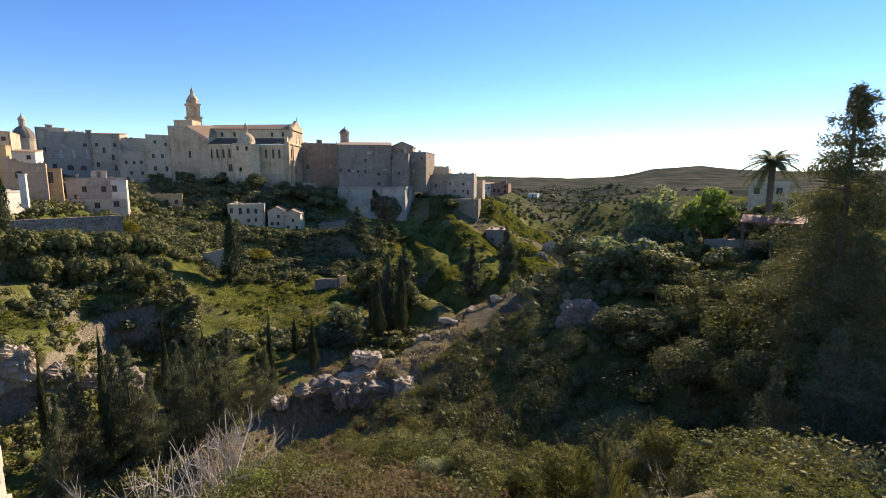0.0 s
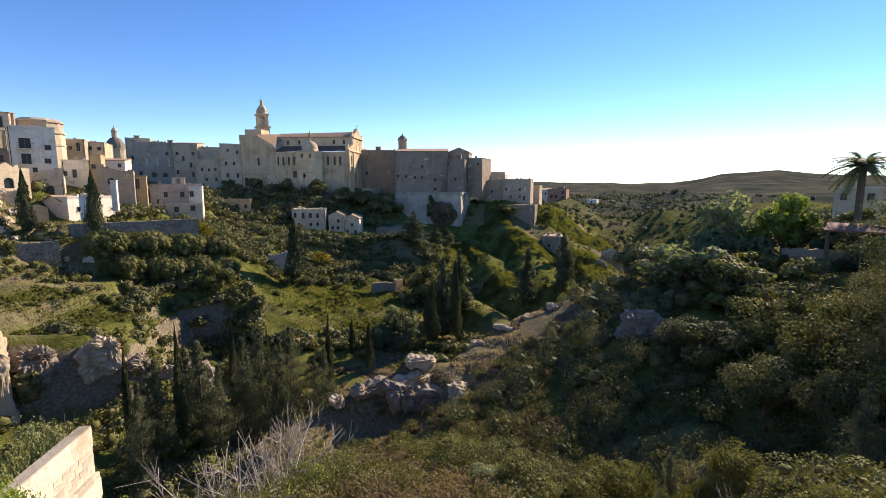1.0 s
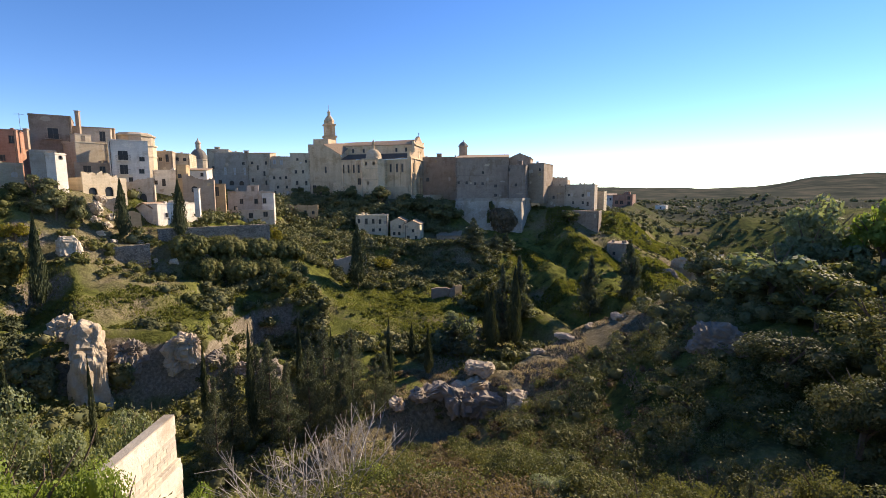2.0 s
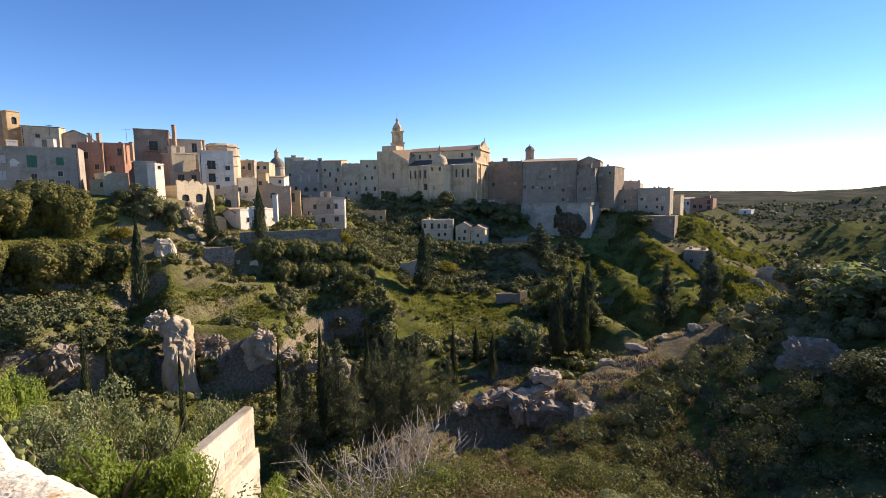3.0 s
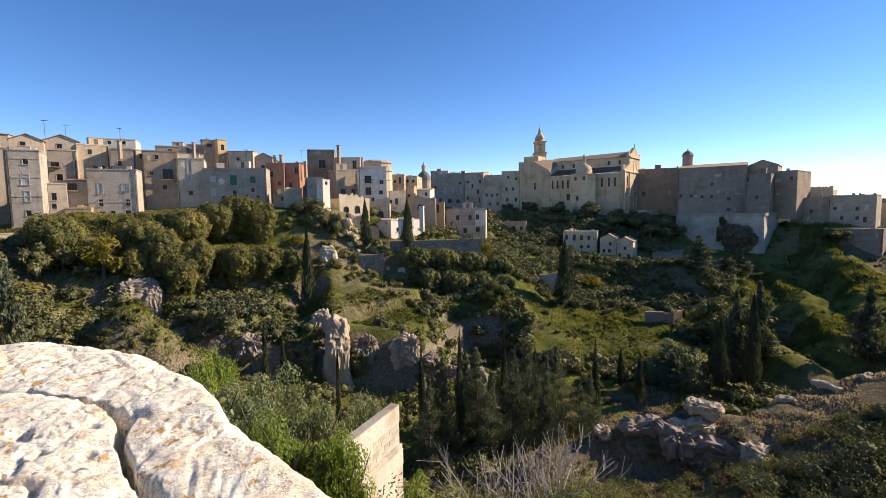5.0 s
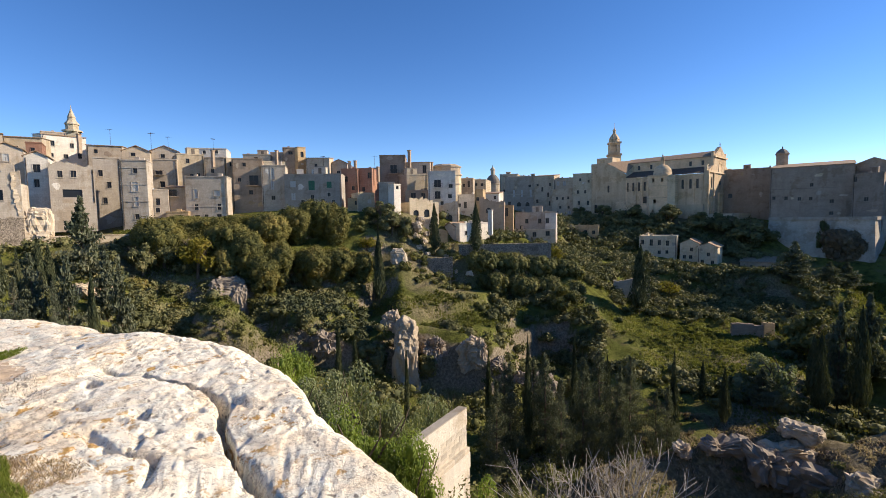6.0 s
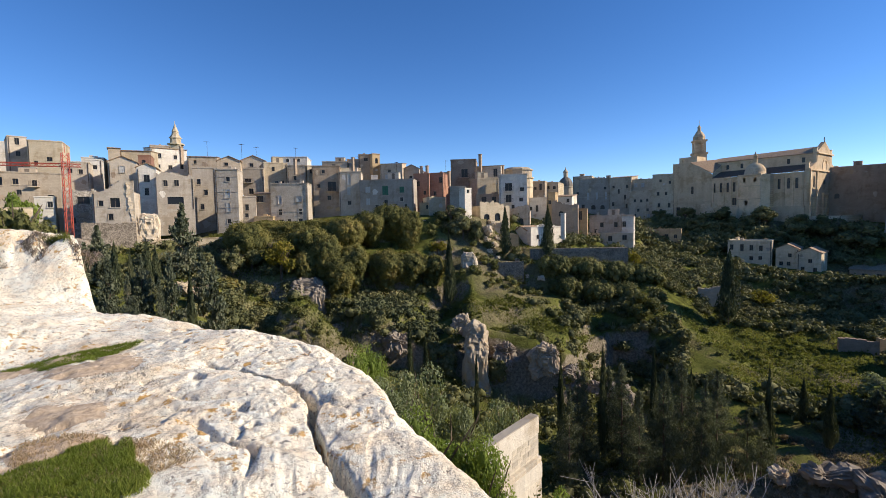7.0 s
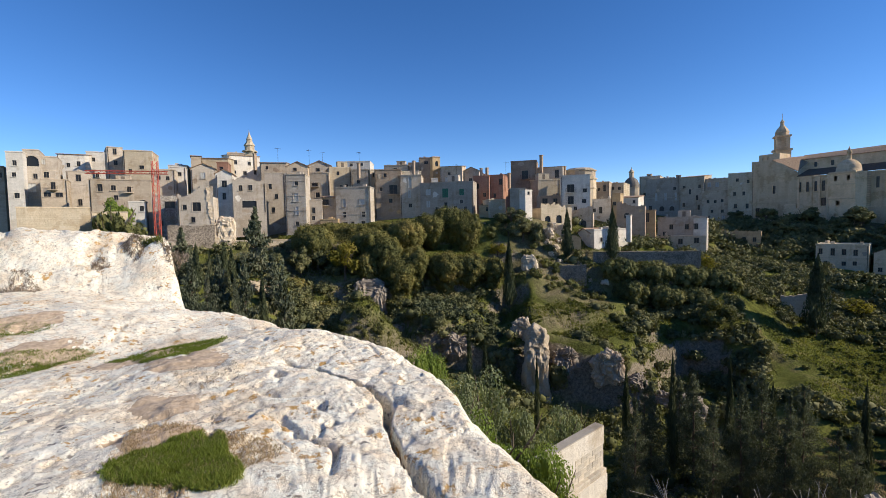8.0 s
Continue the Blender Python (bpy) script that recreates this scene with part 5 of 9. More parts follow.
    def level(name, half, z0, z1, openings=()):
        base = new(name)
        base.parent = t
        bm = bmesh.new()
        for k in range(4):
            side = bmesh.new()
            pierced_front(side, -half, half, z0, z1, list(openings), depth=0.5, y=-half)
            bmesh.ops.rotate(side, verts=side.verts, cent=(0, 0, 0), matrix=Matrix.Rotation(k * math.pi / 2, 3, "Z"))
            tmp = bpy.data.meshes.new("tmp")
            side.to_mesh(tmp)
            side.free()
            bm.from_mesh(tmp)
            bpy.data.meshes.remove(tmp)
        add_box(bm, -half + 0.55, half - 0.55, -half + 0.55, half - 0.55, z0, z1)
        me = bpy.data.meshes.new(name)
        bm.to_mesh(me)
        bm.free()
        me.materials.append(st)
        base_ob = new(name, me)
        base_ob.parent = t
        bpy.data.objects.remove(base)

    level("shaft", h, 8, 21.0, [(-0.45, 0.45, 18.2, 20.2)])
    level("belfry", 1.75, 21.6, 25.3, [(-0.55, 0.55, 22.3, 24.6)])
    for name, half, z0, z1 in (("cornice", 2.3, 21.0, 21.6), ("cornice", 2.1, 25.3, 25.8)):
        bm = bmesh.new()
        add_box(bm, -half, half, -half, half, z0, z1)
        part(name, bm, st, t)
    bm = bmesh.new()
    lathe(bm, 0, 0, [(1.85, 25.8), (1.85, 26.6), (1.95, 26.7), (1.65, 27.5), (1.1, 28.3), (0.7, 28.8), (0.55, 29.0), (0.5, 29.9), (0.65, 30.0), (0.2, 30.7), (0.06, 31.0), (0.05, 32.6)], 8, math.pi / 8)
    part("cap", bm, st, t)


cathedral()


def domed_church():
    root = tagged(new("domed_church"), "distant church with a ribbed grey dome and lantern", "church")
    root.matrix_world = pose(-140.8, 162.6, 6.0, 0, 0, 40)
    bm = bmesh.new()
    lathe(bm, 0, 0, [(3.4, -8), (3.4, 7.4), (3.6, 7.5), (3.6, 7.9)], 16)
    part("drum", bm, WALLS["tan"], root)
    bm = bmesh.new()
    lathe(bm, 0, 0, [(3.2 * math.cos(a), 7.9 + 4.2 * math.sin(a)) for a in np.linspace(0, 1.36, 9)], 24)
    part("dome", bm, M_LEAD, root, smooth=True)
    bm = bmesh.new()
    lathe(bm, 0, 0, [(0.95, 11.9), (0.95, 14.0), (1.15, 14.1), (1.1, 14.4), (0.7, 15.0), (0.2, 15.6), (0.08, 16.4)], 10)
    part("lantern", bm, WALLS["tan"], root)
    for k in range(12):
        a = 2 * math.pi * k / 12
        bm = bmesh.new()
        pts = [(3.28 * math.cos(b), 7.9 + 4.3 * math.sin(b)) for b in np.linspace(0, 1.3, 7)]
        for (r0, z0), (r1, z1) in zip(pts, pts[1:]):
            quad(bm, (r0, -0.1, z0), (r0, 0.1, z0), (r1, 0.1, z1), (r1, -0.1, z1))
        bmesh.ops.rotate(bm, verts=bm.verts, cent=(0, 0, 0), matrix=Matrix.Rotation(a, 3, "Z"))
        part("rib", bm, M_LEAD, root)


domed_church()


def campanile():
    root = tagged(new("campanile"), "slender pale bell tower with a tapering tiled spire", "bell tower")
    root.matrix_world = pose(-209.1, 19.4, 20.0, 0, 0, 70)
    bm = bmesh.new()
    add_box(bm, -2, 2, -2, 2, -12, 11.2)
    part("shaft", bm, WALLS["cream"], root)
    bm = bmesh.new()
    for k in range(4):
        side = Matrix.Rotation(k * math.pi / 2, 3, "Z")
        v0 = len(bm.verts)
        vs = add_box(bm, -0.5, 0.5, -2.03, -1.98, 6.5, 9.2)
        bmesh.ops.rotate(bm, verts=vs, cent=(0, 0, 0), matrix=side)
    part("opening", bm, M_GLASS, root)
    bm = bmesh.new()
    lathe(bm, 0, 0, [(3.0, 11.2), (3.0, 11.7), (1.9, 11.8), (1.9, 13.6), (2.2, 13.7), (2.2, 14.0), (1.4, 15.0), (1.1, 16.0), (1.25, 16.2), (0.6, 17.8), (0.12, 19.3), (0.06, 20.4)], 8, math.pi / 8)
    part("spire", bm, WALLS["cream"], root)


campanile()


def apse_drum():
    root = tagged(new("church_apse"), "rounded cream church apse with a flat cornice", "church")
    root.matrix_world = pose(-101.5, 96.5, 2.0, 0, 0, 46)
    bm = bmesh.new()
    lathe(bm, 0, 0, [(4.4, -4), (4.4, 9.6), (4.4, 9.7)], 10)
    part("wall", bm, WALLS["cream"], root)
    for z, r in ((9.7, 4.7), (12.0, 4.5), (7.0, 4.55)):
        bm = bmesh.new()
        lathe(bm, 0, 0, [(r - 0.4, z - 0.05), (r, z), (r, z + 0.35), (r - 0.5, z + 0.4)], 10)
        part("cornice", bm, WALLS["cream"], root)
    bm = bmesh.new()
    lathe(bm, 0, 0, [(4.2, 9.9), (4.2, 12.4), (3.4, 12.9), (0.1, 13.2)], 10)
    part("roof", bm, WALLS["tan"], root)


apse_drum()


def turret():
    root = tagged(new("roof_turret"), "small octagonal roof turret with a domed cap", "turret")
    root.matrix_world = pose(-34.3, 170.5, 13.0, 0, 0, 10)
    bm = bmesh.new()
    lathe(bm, 0, 0, [(1.6, -3), (1.6, 3.3), (1.9, 3.4), (1.9, 3.7)], 8, math.pi / 8)
    part("wall", bm, WALLS["brown"], root)
    bm = bmesh.new()
    lathe(bm, 0, 0, [(1.75, 3.7), (1.5, 4.3), (0.8, 4.9), (0.2, 5.2), (0.12, 5.8)], 8, math.pi / 8)
    part("cap", bm, M_LEAD, root)


turret()


def bastion():
    """Battered retaining bastion below the palace, lit along its outer edge."""
    root = tagged(new("bastion"), "battered stone bastion wall below the palace", "wall")
    bm = bmesh.new()
    top = [(-33, 151.5, -2.4), (-11.6, 149.6, -2.2), (-9.5, 162, -2.2), (-33, 162, -2.4)]
    bot = [(-33.4, 147.5, -22), (-10.6, 146.5, -22), (-7.6, 162, -20), (-33.4, 162, -20)]
    t, b = [bm.verts.new(p) for p in top], [bm.verts.new(p) for p in bot]
    bm.faces.new(t)
    for k in range(4):
        bm.faces.new([b[k], b[(k + 1) % 4], t[(k + 1) % 4], t[k]])
    bmesh.ops.recalc_face_normals(bm, faces=bm.faces[:])
    part("wall", bm, WALLS["bastion"], root)
    bm = bmesh.new()
    for (x0, y0), (x1, y1) in (((-33, 151.4), (-11.5, 149.5)), ((-11.5, 149.5), (-9.4, 162))):
        n = Vector((y1 - y0, x0 - x1, 0)).normalized() * 0.3
        v = [bm.verts.new((x0 + n.x * s, y0 + n.y * s, z)) for z in (-2.7, -1.9) for s in (1, -1)] + [bm.verts.new((x1 + n.x * s, y1 + n.y * s, z)) for z in (-2.7, -1.9) for s in (1, -1)]
        for f in ((0, 4, 6, 2), (1, 3, 7, 5), (2, 6, 7, 3), (0, 2, 3, 1), (4, 5, 7, 6), (0, 1, 5, 4)):
            bm.faces.new([v[k] for k in f])
    bmesh.ops.recalc_face_normals(bm, faces=bm.faces[:])
    part("parapet", bm, WALLS["bastion"], root)


bastion()


def long_wall(x0, y0, x1, y1, z0, z1, thick, wall, label, ragged=0.0, name="retaining_wall"):
    """A stone wall between two plan points, with a coping."""
    length = math.hypot(x1 - x0, y1 - y0)
    gz = ground_height(np.array([x0, x1]), np.array([y0, y1]))
    sunk = max(0.3, min(2.0, z0 - float(gz.min()) + 0.3))
    root = tagged(new(name), label, "wall")
    root.matrix_world = pose(x0, y0, z0, 0, 0, math.degrees(math.atan2(y1 - y0, x1 - x0)))
    rnd = random.Random(int(x0 * 31 + y0))
    bm = bmesh.new()
    n = max(1, int(length / 0.42)) if ragged else 1
    up = 0.0
    for k in range(n):
        up = max(-2 * ragged, min(ragged, up + rnd.uniform(-0.5, 0.45) * ragged))
        add_box(bm, length * k / n, length * (k + 1) / n - (0.004 if k < n - 1 else 0), 0, thick, -sunk, z1 - z0 + up)
    part("masonry", bm, WALLS[wall], root)
    if not ragged:
        bm = bmesh.new()
        add_box(bm, -0.05, length + 0.05, -0.07, thick + 0.07, z1 - z0 + 0.002, z1 - z0 + 0.14)
        part("coping", bm, WALLS[wall], root)


long_wall(-68.6, 68.6, -56.5, 83.8, -12.5, -6.2, 0.6, "fieldstone", "long grey-tan terrace wall below the white house")
long_wall(-71.6, 57.6, -66.0, 64.2, -10.2, -8.2, 0.5, "fieldstone", "short stone terrace wall by a cypress", 0.2)
long_wall(-97.9, 3.8, -96.0, 18.6, -4.2, -2.4, 0.4, "cream", "pale road parapet along the cliff")
long_wall(-96.0, 18.6, -93.5, 26.0, -3.4, -1.1, 0.4, "cream", "pale road parapet along the cliff")
long_wall(-93.4, 26.2, -88.4, 40.3, -2.2, -0.1, 0.4, "cream", "pale road parapet along the cliff")
long_wall(-88.3, 40.5, -82.3, 52.3, -2.0, 0.0, 0.4, "grey", "grey road parapet below the houses")
long_wall(-54.2, 116.2, -41.0, 124.0, -14.4, -13.4, 0.5, "brown", "low wall along the lane under the houses")
long_wall(-41.0, 124.0, -29.0, 131.1, -16.4, -15.3, 0.5, "brown", "low wall along the lane under the houses")
long_wall(-76.9, -20.4, -78.6, -13.1, 0.0, 3.2, 0.6, "cream", "sunlit cream stone wall topped by plants")
long_wall(-78.6, -13.0, -79.5, -9.0, 0.0, 2.6, 0.6, "cream", "sunlit cream stone wall end")
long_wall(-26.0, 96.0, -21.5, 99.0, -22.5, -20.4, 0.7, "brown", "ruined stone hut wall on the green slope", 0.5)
# same hut as the brown wall; ochre paints the sun on its end
long_wall(-21.6, 98.8, -20.4, 100.6, -22.5, -20.0, 0.7, "ochre", "wall end of a ruined hut, sunlight put into its ochre colour", 0.3)
long_wall(-47.0, 92.5, -41.5, 97.5, -15.8, -14.2, 0.6, "tan", "broken retaining wall on the slope", 0.5)
long_wall(28.0, 49.5, 38.0, 45.0, -7.6, -6.2, 0.5, "brown", "dark ragged garden wall on the near bank", 0.25)


def crane():
    root = tagged(new("tower_crane"), "red lattice tower crane standing among the houses", "crane")
    root.matrix_world = pose(-97.8, -6.7, -3.0, 0, 0, 20)

    def truss(name, length, half, bays):
        bm = bmesh.new()
        w = 0.05
        for sx in (-1, 1):
            for sy in (-1, 1):
                add_box(bm, sx * half - w, sx * half + w, sy * half - w, sy * half + w, 0, length)
        step = length / bays
        for k in range(bays):
            z = k * step
            for sx, sy, ex, ey in ((-1, -1, 1, -1), (1, -1, 1, 1), (1, 1, -1, 1), (-1, 1, -1, -1)):
                a, b = Vector((sx * half, sy * half, z)), Vector((ex * half, ey * half, z + step))
                d = (b - a)
                m = Matrix.Translation((a + b) / 2) @ d.to_track_quat("Z", "Y").to_matrix().to_4x4()
                bmesh.ops.create_cube(bm, size=1, matrix=m @ Matrix.Diagonal((0.05, 0.05, d.length, 1)))
        return part(name, bm, M_RED, root)

    truss("mast", 15.2, 0.42, 16)
    jib = truss("jib", 12.5, 0.24, 16)
    jib.matrix_basis = pose(0, 0, 13.2, 0, 0, -30) @ pose(0, 0, 0, 90) @ pose(0, 0, -2.0)
    bm = bmesh.new()
    for k in range(3):
        add_box(bm, -0.04 + k * 0.02, 0.0 + k * 0.02, -0.03, 0.03, 15.2, 16.6 - 0.4 * k)
    part("apex", bm, M_RED, root)


crane()


def chimney(x, y, z0, z1, half, wall="brown"):
    root = tagged(new("chimney"), "square masonry chimney stack with a cap", "chimney")
    root.matrix_world = pose(x, y, z0, 0, 0, 25)
    bm = bmesh.new()
    add_box(bm, -half, half, -half, half, -1.5, z1 - z0)
    part("shaft", bm, WALLS[wall], root)
    bm = bmesh.new()
    add_box(bm, -half - 0.1, half + 0.1, -half - 0.1, half + 0.1, z1 - z0 + 0.002, z1 - z0 + 0.15)
    part("cap", bm, WALLS[wall], root)


chimney(-98.5, 80.2, 12.6, 17.4, 0.35)
chimney(-100.5, 64.6, 10.8, 13.8, 0.3)
chimney(-101.3, 63.4, 10.8, 13.7, 0.25)
chimney(-96.5, 68.5, 10.0, 12.2, 0.3)
chimney(-69.3, 79.3, -3.0, 1.0, 0.45, "white")
chimney(-112, 35.0, 13.0, 15.2, 0.3)
chimney(-118, 12.0, 15.0, 17.2, 0.3)
chimney(-106, 47.0, 13.5, 15.5, 0.25)
chimney(-96.0, 86.0, 12.5, 14.4, 0.25)

# ---------------------------------------------------------------- plants
RNG = np.random.default_rng(7)


def leaf_quads(centres, size, up=0.0, slim=0.55, rng=RNG, facing=None):
    """Small leaf-shaped quads at the centres; up: how far the long axis leans to the vertical."""
    n = len(centres)
    size = np.broadcast_to(np.asarray(size, float), (n,))
    a = rng.normal(size=(n, 3))
    a[:, 2] = a[:, 2] * (1 - 0.5 * up) + up * 2.0
    a /= np.linalg.norm(a, axis=1, keepdims=True)
    if facing is not None:
        nrm = facing + rng.normal(0, 0.42, (n, 3))
        a = np.cross(nrm, a)
        a /= np.linalg.norm(a, axis=1, keepdims=True) + 1e-9
        b = np.cross(a, nrm)
    else:
        b = np.cross(a, rng.normal(size=(n, 3)))
    b /= np.linalg.norm(b, axis=1, keepdims=True) + 1e-9
    c = np.cross(a, b) * 0.18
    a, b, c = a * size[:, None], b * (size * slim)[:, None], c * size[:, None]
    v = np.stack([centres - a, centres - b + c, centres + a, centres + b + c], 1).reshape(-1, 3)
    return v


def lobes(rng, count, rx, rz, lobe):
    """Centres and radii of the clumps of a rounded crown that stands on z = 0."""
    d = rng.normal(size=(count, 3))
    d /= np.linalg.norm(d, axis=1, keepdims=True)
    d[:, 2] = np.abs(d[:, 2]) * 1.1 - 0.25
    k = rng.uniform(0.35, 0.9, (count, 1))
    c = d * k * (rx, rx, rz) + (0, 0, rz * 0.55)
    return c, rng.uniform(0.6, 1.25, count) * lobe


def crown_points(rng, n, rx, rz, count=16, lobe=0.38):
    c, r = lobes(rng, count, rx, rz, lobe * rx)
    which = rng.integers(0, count, n)
    d = rng.normal(size=(n, 3))
    d /= np.linalg.norm(d, axis=1, keepdims=True)
    k = rng.uniform(0.72, 1.08, (n, 1))
    p = c[which] + d * k * r[which, None] * (1, 1, 0.8)
    return p, d, c, r


def spindle_points(rng, n, h, r):
    t = rng.uniform(0.03, 1, n)
    prof = np.minimum(1, t / 0.16) ** 0.6 * (1 - np.clip((t - 0.22) / 0.78, 0, 1) ** 1.5)
    a = rng.uniform(0, 2 * np.pi, n)
    flute = 1 + 0.22 * np.sin(a * 3 + t * 9) + 0.12 * np.sin(a * 7 - t * 23)
    k = np.sqrt(rng.uniform(0.35, 1, n)) * prof * r * flute
    return np.stack([np.cos(a) * k, np.sin(a) * k, t * h], -1)


def tier_points(rng, n, h, r, tiers, droop, clear=0.1, spread=0.13, many=(4, 8), thick=0.035):
    """Branches in uneven tiers: needles gathered along each limb."""
    limbs = []
    for k in range(tiers):
        t = clear + (1 - clear) * (k + rng.uniform(-0.3, 0.3)) / tiers
        length = r * (1 - max(t - clear, 0) / (1.03 - clear)) ** 0.95 * rng.uniform(0.7, 1.15)
        for _ in range(rng.integers(*many)):
            limbs.append((t * h, rng.uniform(0, 2 * np.pi), length * rng.uniform(0.45, 1.15)))
    limbs = np.array(limbs)
    w = limbs[:, 2] + 0.25 * r
    which = rng.choice(len(limbs), n, p=w / w.sum())
    z, a, l = limbs[which].T
    s = rng.uniform(0.1, 1, n) ** 0.8
    side = rng.normal(0, 1, n) * spread * r * (0.35 + 0.65 * s) * np.clip(l / (0.5 * r), 0.15, 1)
    x = np.cos(a) * l * s - np.sin(a) * side
    y = np.sin(a) * l * s + np.cos(a) * side
    zz = z - droop * l * s**1.6 + 0.12 * l * s + rng.normal(0, thick, n) * r
    return np.stack([x, y, zz], -1)


def quads_for(n):
    return np.arange(4 * n).reshape(-1, 4)


def leaf_mesh(name, pts, size, material, up=0.0, slim=0.55, rng=RNG, facing=None):
    v = leaf_quads(pts, size, up, slim, rng, facing)
    return fast_mesh(name, v, quads_for(len(pts)), material)


def limb(bm, a, b, r0, r1, sides=6):
    a, b = Vector(a), Vector(b)
    q = (b - a).to_track_quat("Z", "Y")
    rings = []
    for p, r in ((a, r0), (b, r1)):
        rings.append([bm.verts.new(p + q @ Vector((r * math.cos(2 * math.pi * k / sides), r * math.sin(2 * math.pi * k / sides), 0))) for k in range(sides)])
    for k in range(sides):
        bm.faces.new([rings[0][k], rings[0][(k + 1) % sides], rings[1][(k + 1) % sides], rings[1][k]])


def trunk_mesh(kind, rng):
    """Trunk and main limbs of a tree of height 1."""
    bm = bmesh.new()
    if kind == "cypress":
        limb(bm, (0, 0, -0.06), (0, 0, 0.9), 0.016, 0.004)
    elif kind in ("pine", "cedar"):
        limb(bm, (0, 0, -0.08), (0.01, 0, 0.45), 0.02, 0.014)
        limb(bm, (0.01, 0, 0.45), (0, 0.005, 0.97), 0.014, 0.003)
        for k in range(26):
            z, a = rng.uniform(0.1, 0.9), rng.uniform(0, 6.28)
            l = 0.22 * (1 - z * 0.85)
            limb(bm, (0, 0, z), (l * math.cos(a), l * math.sin(a), z + 0.01), 0.005, 0.0015, 4)
    else:
        limb(bm, (0, 0, -0.1), (0.02, 0.01, 0.3), 0.035, 0.026)
        for k in range(9):
            a, l = rng.uniform(0, 6.28), rng.uniform(0.18, 0.36)
            z = rng.uniform(0.45, 0.8)
            mid = (0.5 * l * math.cos(a), 0.5 * l * math.sin(a), z - 0.15)
            limb(bm, (0.02, 0.01, rng.uniform(0.15, 0.3)), mid, 0.018, 0.011, 5)
            limb(bm, mid, (l * math.cos(a + 0.3), l * math.sin(a + 0.3), z + 0.05), 0.011, 0.003, 5)
    me = bpy.data.meshes.new("trunk")
    bm.to_mesh(me)
    bm.free()
    me.materials.append(M_BARK)
    return me


LEAF = {"fresh": F_FRESH, "gold": F_GOLD, "dark": F_DARK, "bush": F_BUSH, "grey": F_GREY}
F_RUSSET = foliage("russet_leaves", [(0.1, (0.1, 0.085, 0.04)), (0.5, (0.2, 0.165, 0.075)), (0.9, (0.3, 0.24, 0.11))], 0.25)
PROTO = {}


def cores(centres, half, rng, na=6, nz=4):
    """Uneven closed lumps: the twiggy heart inside each bush."""
    n = len(centres)
    t = np.linspace(0, np.pi, nz)[:, None]
    a = np.linspace(0, 2 * np.pi, na, endpoint=False)[None]
    d = np.stack([np.sin(t) * np.cos(a), np.sin(t) * np.sin(a), np.cos(t) * np.ones_like(a)], -1).reshape(-1, 3)
    k = rng.uniform(0.8, 1.15, (n, len(d), 1))
    v = centres[:, None] + d[None] * k * half[:, None]
    i, j = np.meshgrid(np.arange(nz - 1), np.arange(na), indexing="ij")
    q = np.stack([i * na + j, (i + 1) * na + j, (i + 1) * na + (j + 1) % na, i * na + (j + 1) % na], -1).reshape(-1, 4)
    q = (q[None] + np.arange(n)[:, None, None] * len(d)).reshape(-1, 4)
    return v.reshape(-1, 3), q


def crown_for(kind, slot, fine):
    """Crowns of unit height and unit width; fine ones for trees close by."""
    key = (kind, slot, fine)
    if key in PROTO:
        return PROTO[key]
    rng = np.random.default_rng(slot * 3 + fine + 100 * ord(kind[0]) + ord(kind[1]))
    if kind == "cypress":
        pts = spindle_points(rng, 3600, 1.0, 0.5)
        v = leaf_quads(pts, rng.uniform(0.014, 0.034, 3600), 1.0, 0.9, rng)
        t = np.linspace(0.1, 0.86, 14)
        half = np.minimum(1, t / 0.16) ** 0.6 * (1 - np.clip((t - 0.22) / 0.78, 0, 1) ** 1.5) * 0.33
        heart, q = cores(np.stack([t * 0, t * 0, t], -1), np.stack([half, half, t * 0 + 0.06], -1), rng, 9, 6)
        me = fast_mesh("crown", np.concatenate([heart, v]), np.concatenate([q, quads_for(3600) + len(heart)]), F_CYP)
    elif kind in ("pine", "cedar"):
        cedar = kind == "cedar"
        n = 46000 if cedar else 11000 if fine else 4600
        pts = tier_points(rng, n, 1.0, 0.5, 40 if cedar else 15, 0.16 if cedar else -0.1, 0.04 if cedar else 0.06, 0.1 if cedar else 0.16, (4, 8) if cedar else (4, 8), 0.022 if cedar else 0.035)
        me = leaf_mesh("crown", pts, rng.uniform(0.011, 0.026, n) * (0.36 if cedar else 0.68 if fine else 1.9), F_DARK if cedar else F_PINE, 0.0 if cedar else 0.1, 0.3 if cedar or fine else 0.4, rng)
    else:
        n = 12000 if fine else 2800
        thin = {"gold": 0.55, "grey": 0.9}.get(kind, 1.0)
        n = int(n * thin)
        pts, out, c, r = crown_points(rng, n, 0.46, 0.62, 26 if fine else 18, 0.34)
        v = leaf_quads(pts, rng.uniform(0.01, 0.024, n) * (0.74 if fine else 1.95), 0.1, 0.6, rng, out)
        if thin == 1.0:
            heart, q = cores(c, r[:, None] * ((0.3, 0.3, 0.26) if fine else (0.64, 0.64, 0.5)), rng, 9, 7)
            me = fast_mesh("crown", np.concatenate([heart, v]), np.concatenate([q, quads_for(n) + len(heart)]), LEAF[kind])
        else:
            me = fast_mesh("crown", v, quads_for(n), LEAF[kind])
    PROTO[key] = me
    return me


TRUNKS = {}
COUNT = {}


